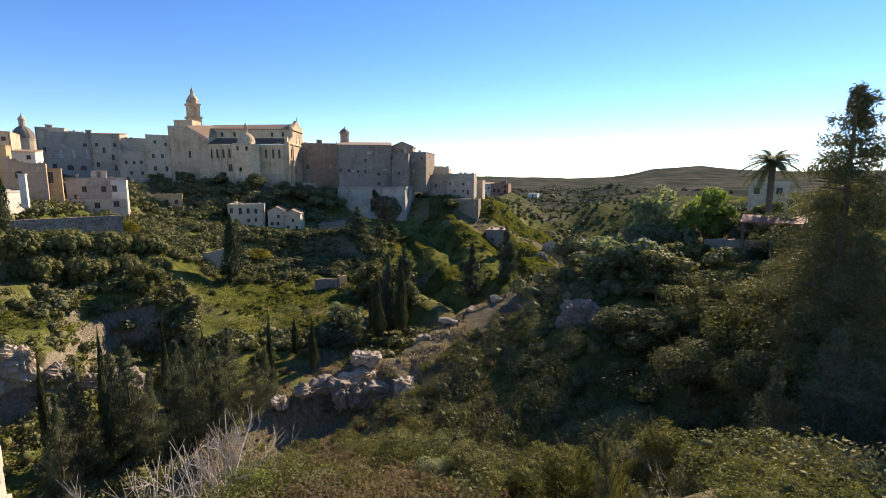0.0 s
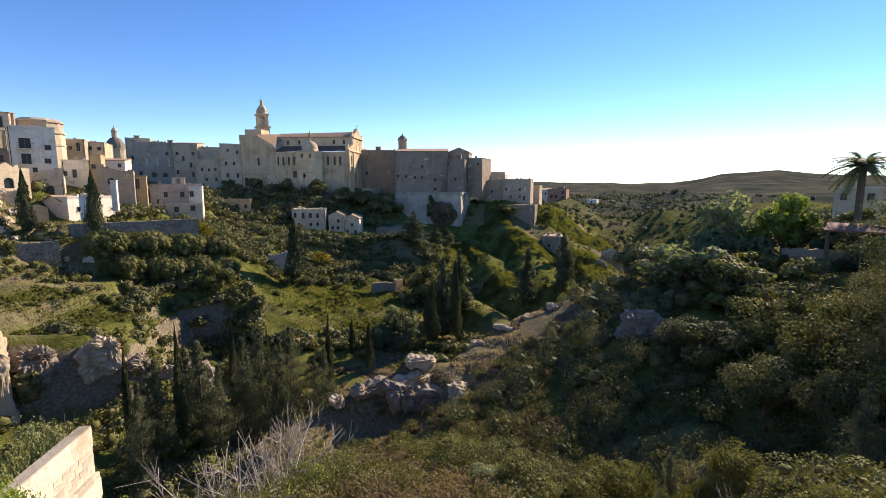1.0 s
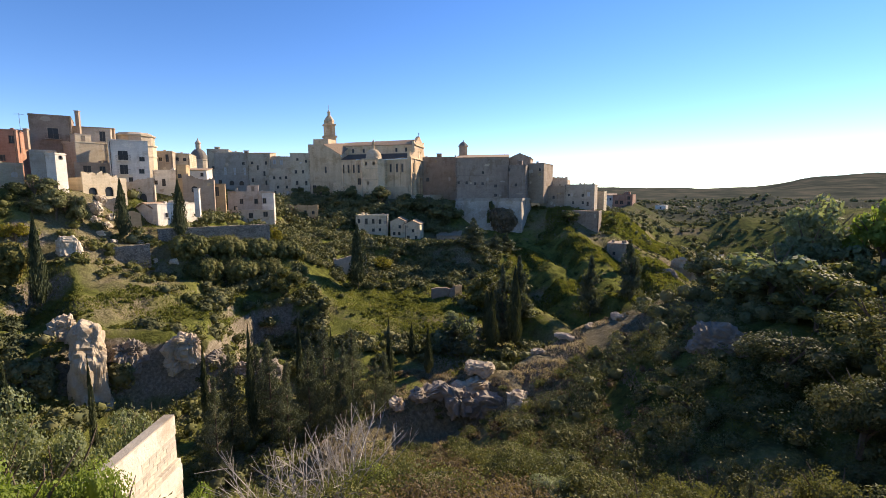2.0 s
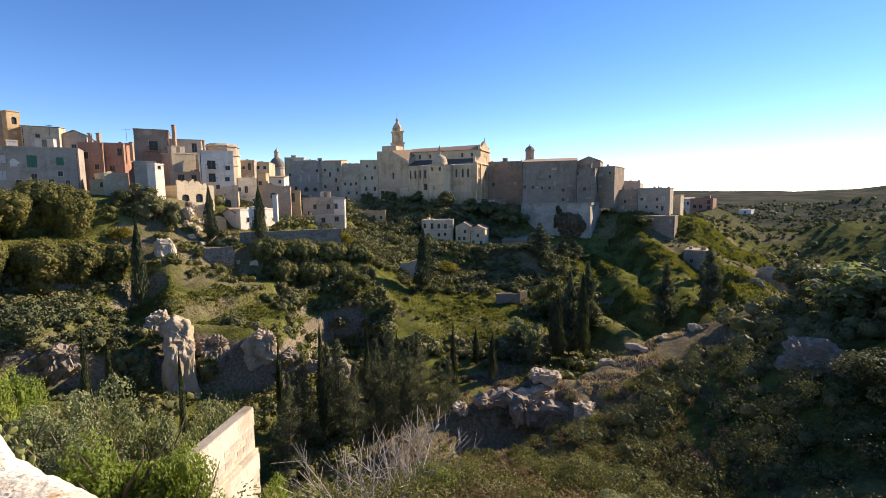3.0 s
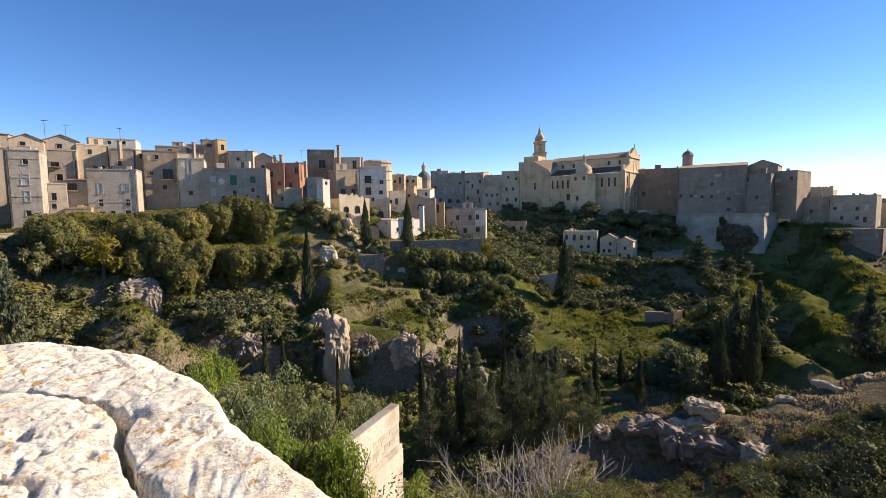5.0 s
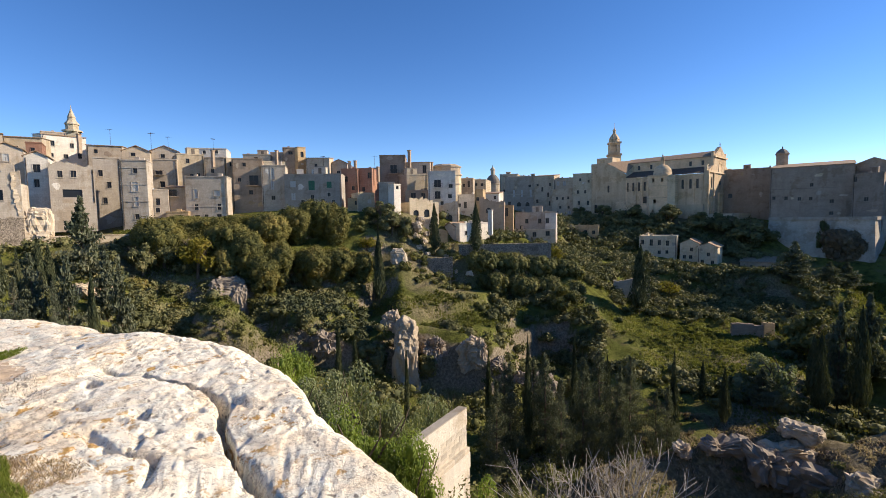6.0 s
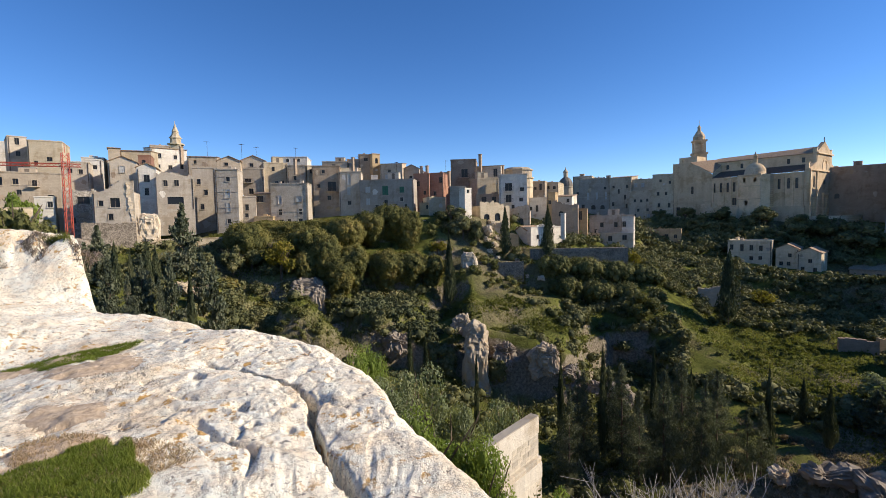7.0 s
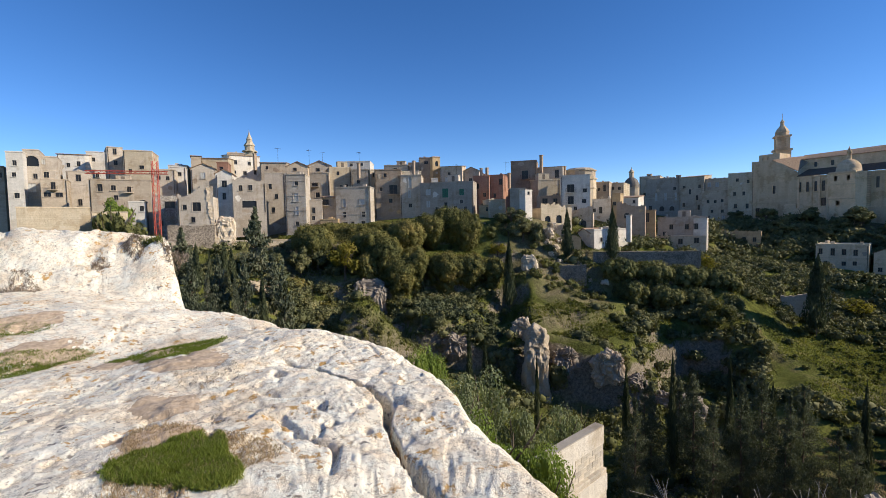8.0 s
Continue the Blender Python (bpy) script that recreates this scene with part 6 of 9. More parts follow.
def tree(kind, x, y, top, width, label):
    """A tree whose foot is on the ground and whose tip is at the height top."""
    z = float(ground_height(np.array([x]), np.array([y]))[0])
    dist = math.hypot(x, y)
    h = max(top - z, width * 0.7, 1.0)
    if kind == "cypress":
        h, width = h * 1.06, width * 1.02
    COUNT[kind] = COUNT.get(kind, 0) + 1
    slot = COUNT[kind] % 3
    fine = dist < (64 if kind == "pine" else 45) and kind != "cypress"
    name = {"cypress": "cypress", "pine": "pine", "cedar": "cedar"}.get(kind, "bush" if h < 3.5 else "tree")
    root = tagged(new(name), label, "tree" if name != "bush" else "bush", {"cypress": "cypresses", "pine": "pines"}.get(kind, ""))
    root.matrix_world = pose(x, y, z - 0.05, 0, 0, (COUNT[kind] * 77) % 360)
    tk = kind if kind in ("cypress", "pine", "cedar") else "broad"
    if tk not in TRUNKS:
        TRUNKS[tk] = trunk_mesh(tk, np.random.default_rng(3))
    t = new("trunk", TRUNKS[tk])
    t.parent = root
    t.scale = (min(h, width * 1.2), min(h, width * 1.2), h)
    c = new("crown", crown_for(kind, slot, fine))
    c.parent = root
    lift = 0.09 * h if kind == "cypress" else 0.0
    c.location.z = lift
    c.scale = (width, width, h - lift)
    return root



tree('cypress', -68.6, 48.4, -3.3, 2.1, 'dark slender cypress on the ravine side')
tree('cypress', -71.3, 64.3, 2.2, 2.1, 'dark slender cypress on the ravine side')
tree('cypress', -66.1, 71.1, 2.2, 2.3, 'dark slender cypress on the ravine side')
tree('cypress', -40.1, 89.6, -7.0, 3.5, 'dark slender cypress on the ravine side')
tree('cypress', -11.6, 79.4, -17.4, 1.7, 'dark slender cypress on the ravine side')
tree('cypress', -7.1, 84.0, -14.6, 2.1, 'dark slender cypress on the ravine side')
tree('cypress', -19.6, 52.7, -15.7, 1.1, 'dark slender cypress on the ravine side')
tree('cypress', -29.9, 40.2, -13.6, 1.0, 'dark slender cypress on the ravine side')
tree('cypress', -30.1, 49.7, -15.4, 1.0, 'dark slender cypress on the ravine side')
tree('cypress', -36.5, 41.3, -16.3, 0.9, 'dark slender cypress on the ravine side')
tree('cypress', -50.1, 29.1, -12.7, 0.8, 'dark slender cypress on the ravine side')
tree('cypress', -46.5, 29.2, -13.8, 0.9, 'dark slender cypress on the ravine side')
tree('cypress', -17.8, 63.8, -19.6, 1.3, 'dark slender cypress on the ravine side')
tree('cypress', -40.8, 32.3, -14.9, 0.6, 'dark slender cypress on the ravine side')
tree('cypress', -21.3, 66.9, -20.0, 1.0, 'dark slender cypress on the ravine side')
tree('cypress', -28.7, 55.2, -18.5, 1.0, 'dark slender cypress on the ravine side')
tree('cypress', -74.0, -0.7, -2.2, 1.4, 'dark cypress below the road wall')
tree('cypress', -75.9, 2.9, -2.0, 1.3, 'dark cypress below the road wall')
tree('cypress', -77.9, 4.0, -3.0, 1.2, 'dark cypress below the road wall')
tree('cypress', -61.7, 6.5, -5.3, 1.0, 'dark cypress below the road wall')
tree('cypress', -70.0, 0.9, -3.3, 1.1, 'dark cypress below the road wall')
tree('pine', -27.2, 50.3, -15.9, 7.5, 'dusty green pine in the ravine')
tree('pine', -25.8, 55.5, -17.5, 7.0, 'dusty green pine in the ravine')
tree('pine', -31.4, 45.3, -16.1, 6.2, 'dusty green pine in the ravine')
tree('pine', -31.4, 39.0, -15.6, 4.7, 'dusty green pine in the ravine')
tree('pine', -25.2, 43.3, -16.4, 5.7, 'dusty green pine in the ravine')
tree('pine', -22.0, 53.9, -20.3, 4.9, 'dusty green pine in the ravine')
tree('pine', -25.4, 39.7, -16.2, 4.8, 'dusty green pine in the ravine')
tree('pine', -22.3, 45.0, -18.8, 5.1, 'dusty green pine in the ravine')
tree('pine', -29.9, 35.0, -16.0, 4.0, 'dusty green pine in the ravine')
tree('pine', -15.4, 70.6, -20.3, 5.9, 'dusty green pine in the ravine')
tree('pine', -9.7, 87.8, -19.0, 6.0, 'dusty green pine in the ravine')
tree('pine', -6.2, 92.1, -21.7, 6.1, 'dusty green pine in the ravine')
tree('pine', -18.6, 48.5, -17.4, 5.0, 'dusty green pine in the ravine')
tree('pine', -22.4, 45.8, -15.6, 6.0, 'dusty green pine in the ravine')
tree('pine', -26.0, 45.0, -15.1, 6.2, 'dusty green pine in the ravine')
tree('pine', -28.9, 42.0, -14.9, 6.0, 'dusty green pine in the ravine')
tree('pine', -31.8, 38.6, -15.8, 5.0, 'dusty green pine in the ravine')
tree('pine', -24.5, 52.6, -17.5, 5.0, 'dusty green pine in the ravine')
tree('pine', -33.5, 46.1, -17.0, 5.2, 'dusty green pine in the ravine')
tree('pine', 16.9, 121.2, -11.5, 6.1, 'dark conifer on the slope below the bastion')
tree('pine', -19.8, 110.5, -19.2, 5.8, 'dark conifer on the slope below the bastion')
tree('pine', -16.8, 129.2, -14.5, 7.4, 'dark conifer on the slope below the bastion')
tree('pine', -14.5, 133.5, -13.3, 7.6, 'dark conifer on the slope below the bastion')
tree('pine', -21.5, 121.0, -6.5, 10.0, 'tall dark pine before the bastion')
tree('pine', -9.2, 81.8, -12.4, 6.4, 'tall dark pine in the side ravine')
tree('pine', -7.1, 92.0, -12.2, 6.4, 'tall dark pine in the side ravine')
tree('pine', 6.7, 98.6, -12.8, 6.6, 'dark conifer on the slope below the bastion')
tree('pine', 14.4, 100.6, -10.4, 7.2, 'dark conifer on the slope below the bastion')
tree('cypress', -10.1, 74.6, -16.2, 2.1, 'dark slender cypress on the ravine side')
tree('cypress', -6.8, 79.5, -13.4, 2.3, 'dark slender cypress on the ravine side')
tree('bush', -15.0, 99.0, -15.8, 9.0, 'broad dark tree below the lane')
tree('bush', -10.5, 101.0, -17.5, 7.0, 'broad dark tree below the lane')
tree('grey', -14.3, 73.9, -17.9, 5.9, 'grey-green tree beside the meadow')
tree('grey', -17.0, 77.0, -19.5, 5.0, 'grey-green tree beside the meadow')
tree('pine', -81.6, 7.9, 3.5, 6.9, 'tall pine below the road wall')
tree('pine', -78.0, -2.5, 0.4, 5.4, 'tall pine below the road wall')
tree('pine', -75.9, -3.9, -1.8, 4.7, 'tall pine below the road wall')
tree('pine', -73.4, 9.2, -3.0, 4.7, 'tall pine below the road wall')
tree('pine', -66.0, -1.3, -3.4, 4.2, 'tall pine below the road wall')
tree('pine', -68.0, 1.9, -3.3, 4.6, 'tall pine below the road wall')
tree('pine', -65.8, 4.8, -3.7, 4.4, 'tall pine below the road wall')
tree('pine', -60.0, 0.4, -4.8, 4.0, 'tall pine below the road wall')
tree('pine', -57.9, 3.2, -5.4, 3.7, 'tall pine below the road wall')
tree('pine', -65.3, 9.5, -5.0, 4.2, 'tall pine below the road wall')
tree('fresh', -99.2, -13.0, 7.6, 6.2, 'pale green tree against the beige block')
tree('dark', -76.2, 57.2, 2.2, 5.6, 'dark evergreen tree above the ruined terrace')
tree('dark', -74.7, 59.5, 1.4, 4.2, 'dark evergreen tree above the ruined terrace')
tree('dark', -77.8, 55.0, 0.8, 4.6, 'dark evergreen tree above the ruined terrace')
tree('cedar', 21.3, 24.7, 4.9, 15.5, 'tall dark cedar with drooping tiered branches')
tree('cedar', 24.4, 29.4, 0.9, 11.0, 'broad dark cedar beside the taller one')
tree('cedar', 18.8, 20.6, -2.2, 9.0, 'dark cedar with spreading branches')
tree('cedar', 25.5, 25.0, 1.0, 10.0, 'dark cedar with spreading branches')
tree('pine', 14.6, 16.6, -5.0, 4.6, 'young pine with pale tips')
tree('pine', 15.6, 14.9, -4.0, 4.4, 'young pine with pale tips')
tree('pine', 13.2, 17.4, -6.6, 3.6, 'young pine with pale tips')
tree('pine', 4.2, 10.3, -5.6, 1.5, 'young cone-shaped pine in the hollow')
tree('dark', 34.0, 50.2, -2.8, 6.6, 'dark garden tree before the white house')
tree('bush', 33.1, 53.1, -2.6, 5.7, 'leafy green tree in a garden')
tree('dark', 34.3, 46.3, -1.7, 6.1, 'dark garden tree before the white house')
tree('dark', 36.3, 55.8, -2.0, 4.9, 'dark hedge tree before the country house')
tree('bush', 38.5, 54.3, -1.7, 5.2, 'green hedge tree before the country house')
tree('gold', -57.4, 86.7, -6.6, 4.4, 'small bush with orange leaves')
tree('gold', -58.4, 90.9, -7.7, 4.0, 'small bush with orange leaves')
tree('gold', -40.4, 104.4, -14.0, 6.0, 'bush with yellow autumn leaves')
tree('fresh', 30.9, 54.4, 0.1, 7.1, 'round yellow-green tree in a garden')
tree('grey', 25.4, 55.0, 0.1, 7.9, 'thin-leaved tree turning yellow')
tree('grey', 19.2, 48.9, -3.7, 10.5, 'grey-green tree on the near bank')
tree('dark', 17.5, 62.1, -11.2, 8.9, 'dark bushy tree on the spur')
tree('bush', 21.3, 36.9, -5.5, 8.8, 'leafy tree with sunlit top')
tree('bush', 23.0, 31.0, -5.0, 7.0, 'green tree under the cedars')
tree('bush', 20.0, 42.1, -5.5, 7.5, 'green leafy tree on the near bank')
tree('bush', 19.1, 28.8, -5.5, 6.2, 'green leafy tree on the near bank')
tree('dark', 15.4, 35.4, -8.5, 7.2, 'dark bushy tree on the near bank')
tree('dark', 15.5, 27.5, -8.0, 5.6, 'dark bushy tree on the near bank')
tree('dark', 19.5, 57.3, -8.2, 7.5, 'dark evergreen tree on the near bank')
tree('grey', 23.3, 53.7, -3.5, 8.3, 'grey-green tree on the near bank')
tree('dark', 18.7, 52.3, -5.7, 7.5, 'dark evergreen tree on the near bank')
tree('bush', 24.3, 46.6, -4.9, 7.2, 'green leafy tree on the near bank')
tree('bush', 26.4, 43.1, -5.4, 6.2, 'leafy tree with sunlit top')
tree('dark', 27.7, 56.1, -4.3, 7.4, 'dark evergreen tree on the near bank')
tree('dark', 19.9, 65.6, -9.4, 7.0, 'dark evergreen tree on the near bank')
tree('dark', 15.3, 68.8, -15.0, 6.6, 'dark bush on the spur crest')
tree('bush', 11.7, 67.5, -14.7, 4.8, 'leafy bush on the spur crest')
tree('bush', 18.2, 22.1, -6.4, 4.8, 'green tree under the cedars')
tree('dark', 24.2, 27.5, -5.2, 6.6, 'dark tree under the cedars')
tree('gold', 26.3, 28.3, -1.0, 4.0, 'tree with yellowing leaves')
tree('dark', 16.1, 22.5, -7.3, 4.0, 'dark bushy tree on the near bank')
tree('fresh', -13.0, 8.6, -5.35, 4.0, 'bright green leafy bush beside a wall')
tree('fresh', -11.4, 9.4, -6.4, 2.6, 'bright green leafy bush beside a wall')
tree('fresh', -13.1, 8.2, -6.7, 1.7, 'bright green leafy bush beside a wall')
tree('grey', -28.3, 16.9, -8.9, 6.3, 'grey-green olive tree in the ravine')
tree('grey', -27.7, 13.7, -8.3, 5.3, 'grey-green olive tree in the ravine')
tree('fresh', -33.1, 13.8, -8.1, 4.9, 'leafy green tree in the ravine')
tree('fresh', -34.4, 16.0, -9.1, 3.9, 'leafy green tree in the ravine')
tree('grey', -26.7, 19.4, -11.0, 5.3, 'grey-green olive tree in the ravine')
tree('grey', -27.1, 23.7, -12.2, 4.8, 'grey-green olive tree in the ravine')
tree('bush', -20.7, 17.3, -10.8, 3.6, 'green bush behind the wall')
tree('grey', -22.8, 12.4, -8.5, 4.6, 'grey-green olive tree in the ravine')
tree('bush', -30.8, 28.6, -13.5, 4.2, 'thin tree in the ravine')
tree('fresh', -9.9, 11.4, -8.0, 1.9, 'fresh green bush on the near slope')
tree('bush', -7.6, 10.7, -7.6, 2.9, 'green bush on the near slope')
tree('fresh', -5.7, 14.1, -8.6, 2.0, 'fresh green bush on the near slope')
tree('bush', -6.7, 12.5, -8.8, 2.0, 'green bush on the near slope')
tree('bush', 7.2, 16.6, -9.0, 2.4, 'pointed green bush on the near slope')
tree('fresh', -5.0, 12.2, -7.7, 1.7, 'fresh green bush on the near slope')
tree('dark', -34.9, 143.1, -0.6, 13.5, 'broad dark tree under the palace')
tree('dark', -41.2, 144.5, 1.2, 10.5, 'broad dark tree under the palace')
tree('dark', -55.0, 142.0, -0.8, 10.8, 'dark evergreen tree under the cathedral')
tree('dark', -47.7, 142.5, 1.3, 10.6, 'dark evergreen tree under the cathedral')
tree('dark', -66.1, 140.4, 0.6, 9.3, 'dark evergreen tree under the cathedral')
tree('dark', -74.9, 139.3, -1.1, 7.6, 'dark evergreen tree under the cathedral')
tree('dark', -81.7, 137.8, 0.1, 7.7, 'dark evergreen tree under the cathedral')
tree('dark', -67.2, 134.3, -2.4, 8.3, 'dark evergreen tree under the cathedral')
tree('dark', -59.1, 135.9, -3.0, 7.1, 'dark evergreen tree under the cathedral')
tree('dark', -49.3, 136.6, -4.3, 7.5, 'dark evergreen tree under the cathedral')
tree('dark', -79.7, 57.0, 2.6, 7.0, 'dark evergreen tree beside the houses')
tree('dark', -76.1, 58.5, 1.0, 5.7, 'dark evergreen tree beside the houses')
tree('gold', -76.4, 51.2, -2.5, 4.4, 'small bush with yellow leaves')
tree('bush', -78.3, -10.3, 6.3, 7.5, 'leafy tree against the beige block')
tree('bush', -77.4, -9.6, 3.0, 6.0, 'leafy tree against the beige block')
tree('gold', -80.9, 22.2, -0.9, 7.0, 'ivy-hung tree with yellow leaves')
tree('dark', -86.0, 18.6, -0.8, 6.1, 'dark evergreen tree below the houses')
tree('dark', -84.6, 15.4, -2.2, 4.9, 'dark evergreen tree below the houses')
tree('bush', -47.4, 74.3, -11.9, 6.3, 'rounded grey-green tree on the terrace')
tree('bush', 3.1, 150.3, -6.0, 7.0, 'green bush on the bastion slope')
tree('bush', -20.8, 148.8, -1.3, 3.3, 'small bush on a ledge')
tree('bush', 2.9, 15.2, -8.6, 3.0, 'rounded green bush on the near slope')
tree('bush', 4.7, 16.8, -9.0, 3.1, 'rounded green bush on the near slope')
tree('bush', 1.6, 14.3, -8.6, 2.0, 'rounded green bush on the near slope')
tree('bush', 5.9, 15.4, -8.4, 2.4, 'rounded green bush on the near slope')
tree('bush', 8.5, 18.7, -10.4, 1.9, 'leafy bush with pale sunlit tips')
tree('bush', 10.1, 19.0, -9.1, 3.0, 'rounded green bush on the near slope')
tree('grey', 0.2, 13.4, -8.4, 1.7, 'grey-green bush on the near slope')
tree('bush', 8.0, 11.0, -6.9, 3.1, 'broad green bush on the near slope')
tree('bush', 9.6, 11.0, -6.7, 2.6, 'broad green bush on the near slope')
tree('dark', 8.8, 14.0, -7.5, 3.1, 'dark bush in the shaded hollow')
tree('bush', 1.3, 13.3, -7.5, 2.3, 'rounded green bush on the near slope')
tree('bush', 6.3, 20.6, -10.6, 2.9, 'leafy bush on the shaded slope')
tree('bush', -1.2, 16.3, -9.8, 2.5, 'rounded green bush on the near slope')
tree('bush', 0.6, 18.4, -10.4, 3.0, 'rounded green bush on the near slope')

def palm(x, y, top, width):
    z = float(ground_height(np.array([x]), np.array([y]))[0])
    root = tagged(new("palm_tree"), "date palm with a full crown of arching fronds", "tree")
    root.matrix_world = pose(x, y, z, 0, 0, 20)
    h = top - z - width * 0.32
    bm = bmesh.new()
    last = 0.0
    for k in range(9):
        limb(bm, (0, 0, h * k / 9 - 0.3), (0, 0, h * (k + 1) / 9 - 0.3), 0.34, 0.29, 8)
    part("trunk", bm, M_BARK, root)
    rng = np.random.default_rng(5)
    for k in range(46):
        a, lift = k * 2.4, rng.uniform(-0.5, 1.25)
        l = width * 0.5 * rng.uniform(0.85, 1.1)
        bm = bmesh.new()
        pts = []
        for s in np.linspace(0, 1, 9):
            pts.append(Vector((math.cos(a) * l * s * math.cos(lift * 0.6), math.sin(a) * l * s * math.cos(lift * 0.6), h - 0.3 + l * (math.sin(lift) * s - 0.55 * s * s))))
        side = Vector((-math.sin(a), math.cos(a), 0))
        for i in range(8):
            p, q = pts[i], pts[i + 1]
            for j in range(3):
                m = p.lerp(q, j / 3)
                e = (q - p).normalized()
                w = 0.6 * (1 - 0.6 * (i / 8)) * width / 5
                for sgn in (-1, 1):
                    tip = m + side * sgn * w + e * w * 0.7 - Vector((0, 0, 0.25 * w))
                    bm.faces.new([bm.verts.new(v) for v in (m, m + e * 0.14, tip)])
            limb(bm, p, q, 0.03, 0.02, 3)
        part("frond", bm, F_DARK, root)


palm(35.8, 51.5, 4.2, 6.0)


# ---- scattered scrub, ivy and grass
def bush_protos(count, leaves, flat, seed):
    rng = np.random.default_rng(seed)
    out = []
    for k in range(count):
        out.append(crown_points(rng, leaves, 0.5, 0.5 * flat, 11, 0.4)[:2])
    return out


def scrub(name, label, pos, radius, material, protos, leaf, up=0.1, slim=0.6, seed=1, squash=1.0):
    """One object of many small shrubs standing at the given plan positions."""
    rng = np.random.default_rng(seed)
    n = len(pos)
    z = ground_height(pos[:, 0], pos[:, 1])
    verts, faces = [], []
    for k in range(n):
        p, o = protos[rng.integers(len(protos))]
        a = rng.uniform(0, 6.28)
        c, s = math.cos(a), math.sin(a)
        q = np.stack([p[:, 0] * c - p[:, 1] * s, p[:, 0] * s + p[:, 1] * c, p[:, 2] * squash], -1) * (2 * radius[k])
        faces.append(np.stack([o[:, 0] * c - o[:, 1] * s, o[:, 0] * s + o[:, 1] * c, o[:, 2]], -1))
        verts.append(q + (pos[k, 0], pos[k, 1], z[k] - 0.12 * radius[k]))
    pts = np.concatenate(verts)
    heart = np.column_stack([pos, z + radius * 0.35])
    core_v, core_q = cores(heart, radius[:, None] * np.clip(np.hypot(*pos.T) / 40 - 0.3, 0.3, 1)[:, None] * (0.52, 0.52, 0.42), rng)
    dist = np.hypot(pts[:, 0], pts[:, 1])
    size = 1.12 * leaf * np.clip(dist / 60, 0.68, 2.6) * rng.uniform(0.7, 1.3, len(pts))
    v = leaf_quads(pts, size, up, slim, rng, np.concatenate(faces))
    me = fast_mesh(name, np.concatenate([core_v, v]), np.concatenate([core_q, quads_for(len(pts)) + len(core_v)]), material)
    return tagged(new(name, me), label, "shrubs", kind="stuff")


def spread(n, az0, az1, r0, r1, seed, clump=9.0, keep=0.5):
    """Plan positions, denser in some patches than in others."""
    rng = np.random.default_rng(seed)
    az = np.radians(rng.uniform(az0, az1, n * 4))
    r = np.sqrt(rng.uniform(r0 * r0, r1 * r1, n * 4))
    p = np.stack([-np.sin(az) * r, np.cos(az) * r], -1)
    d = fbm(p[:, 0] / clump, p[:, 1] / clump, seed, 3)
    cut = np.quantile(d, 1 - keep)
    return p[d > cut][:n]


def radii(n, a, b, seed):
    return np.random.default_rng(seed).uniform(a, b, n) ** 1.0


PB = bush_protos(6, 210, 0.9, 41)
PS = bush_protos(6, 100, 0.8, 42)
PT = bush_protos(6, 55, 0.8, 45)
PN = bush_protos(5, 800, 0.85, 44)
PD = bush_protos(5, 420, 0.85, 46)
F_BRUSH = foliage("dry_brush", [(0.1, (0.08, 0.066, 0.033)), (0.5, (0.16, 0.13, 0.06)), (0.9, (0.24, 0.21, 0.09))], 0.35)

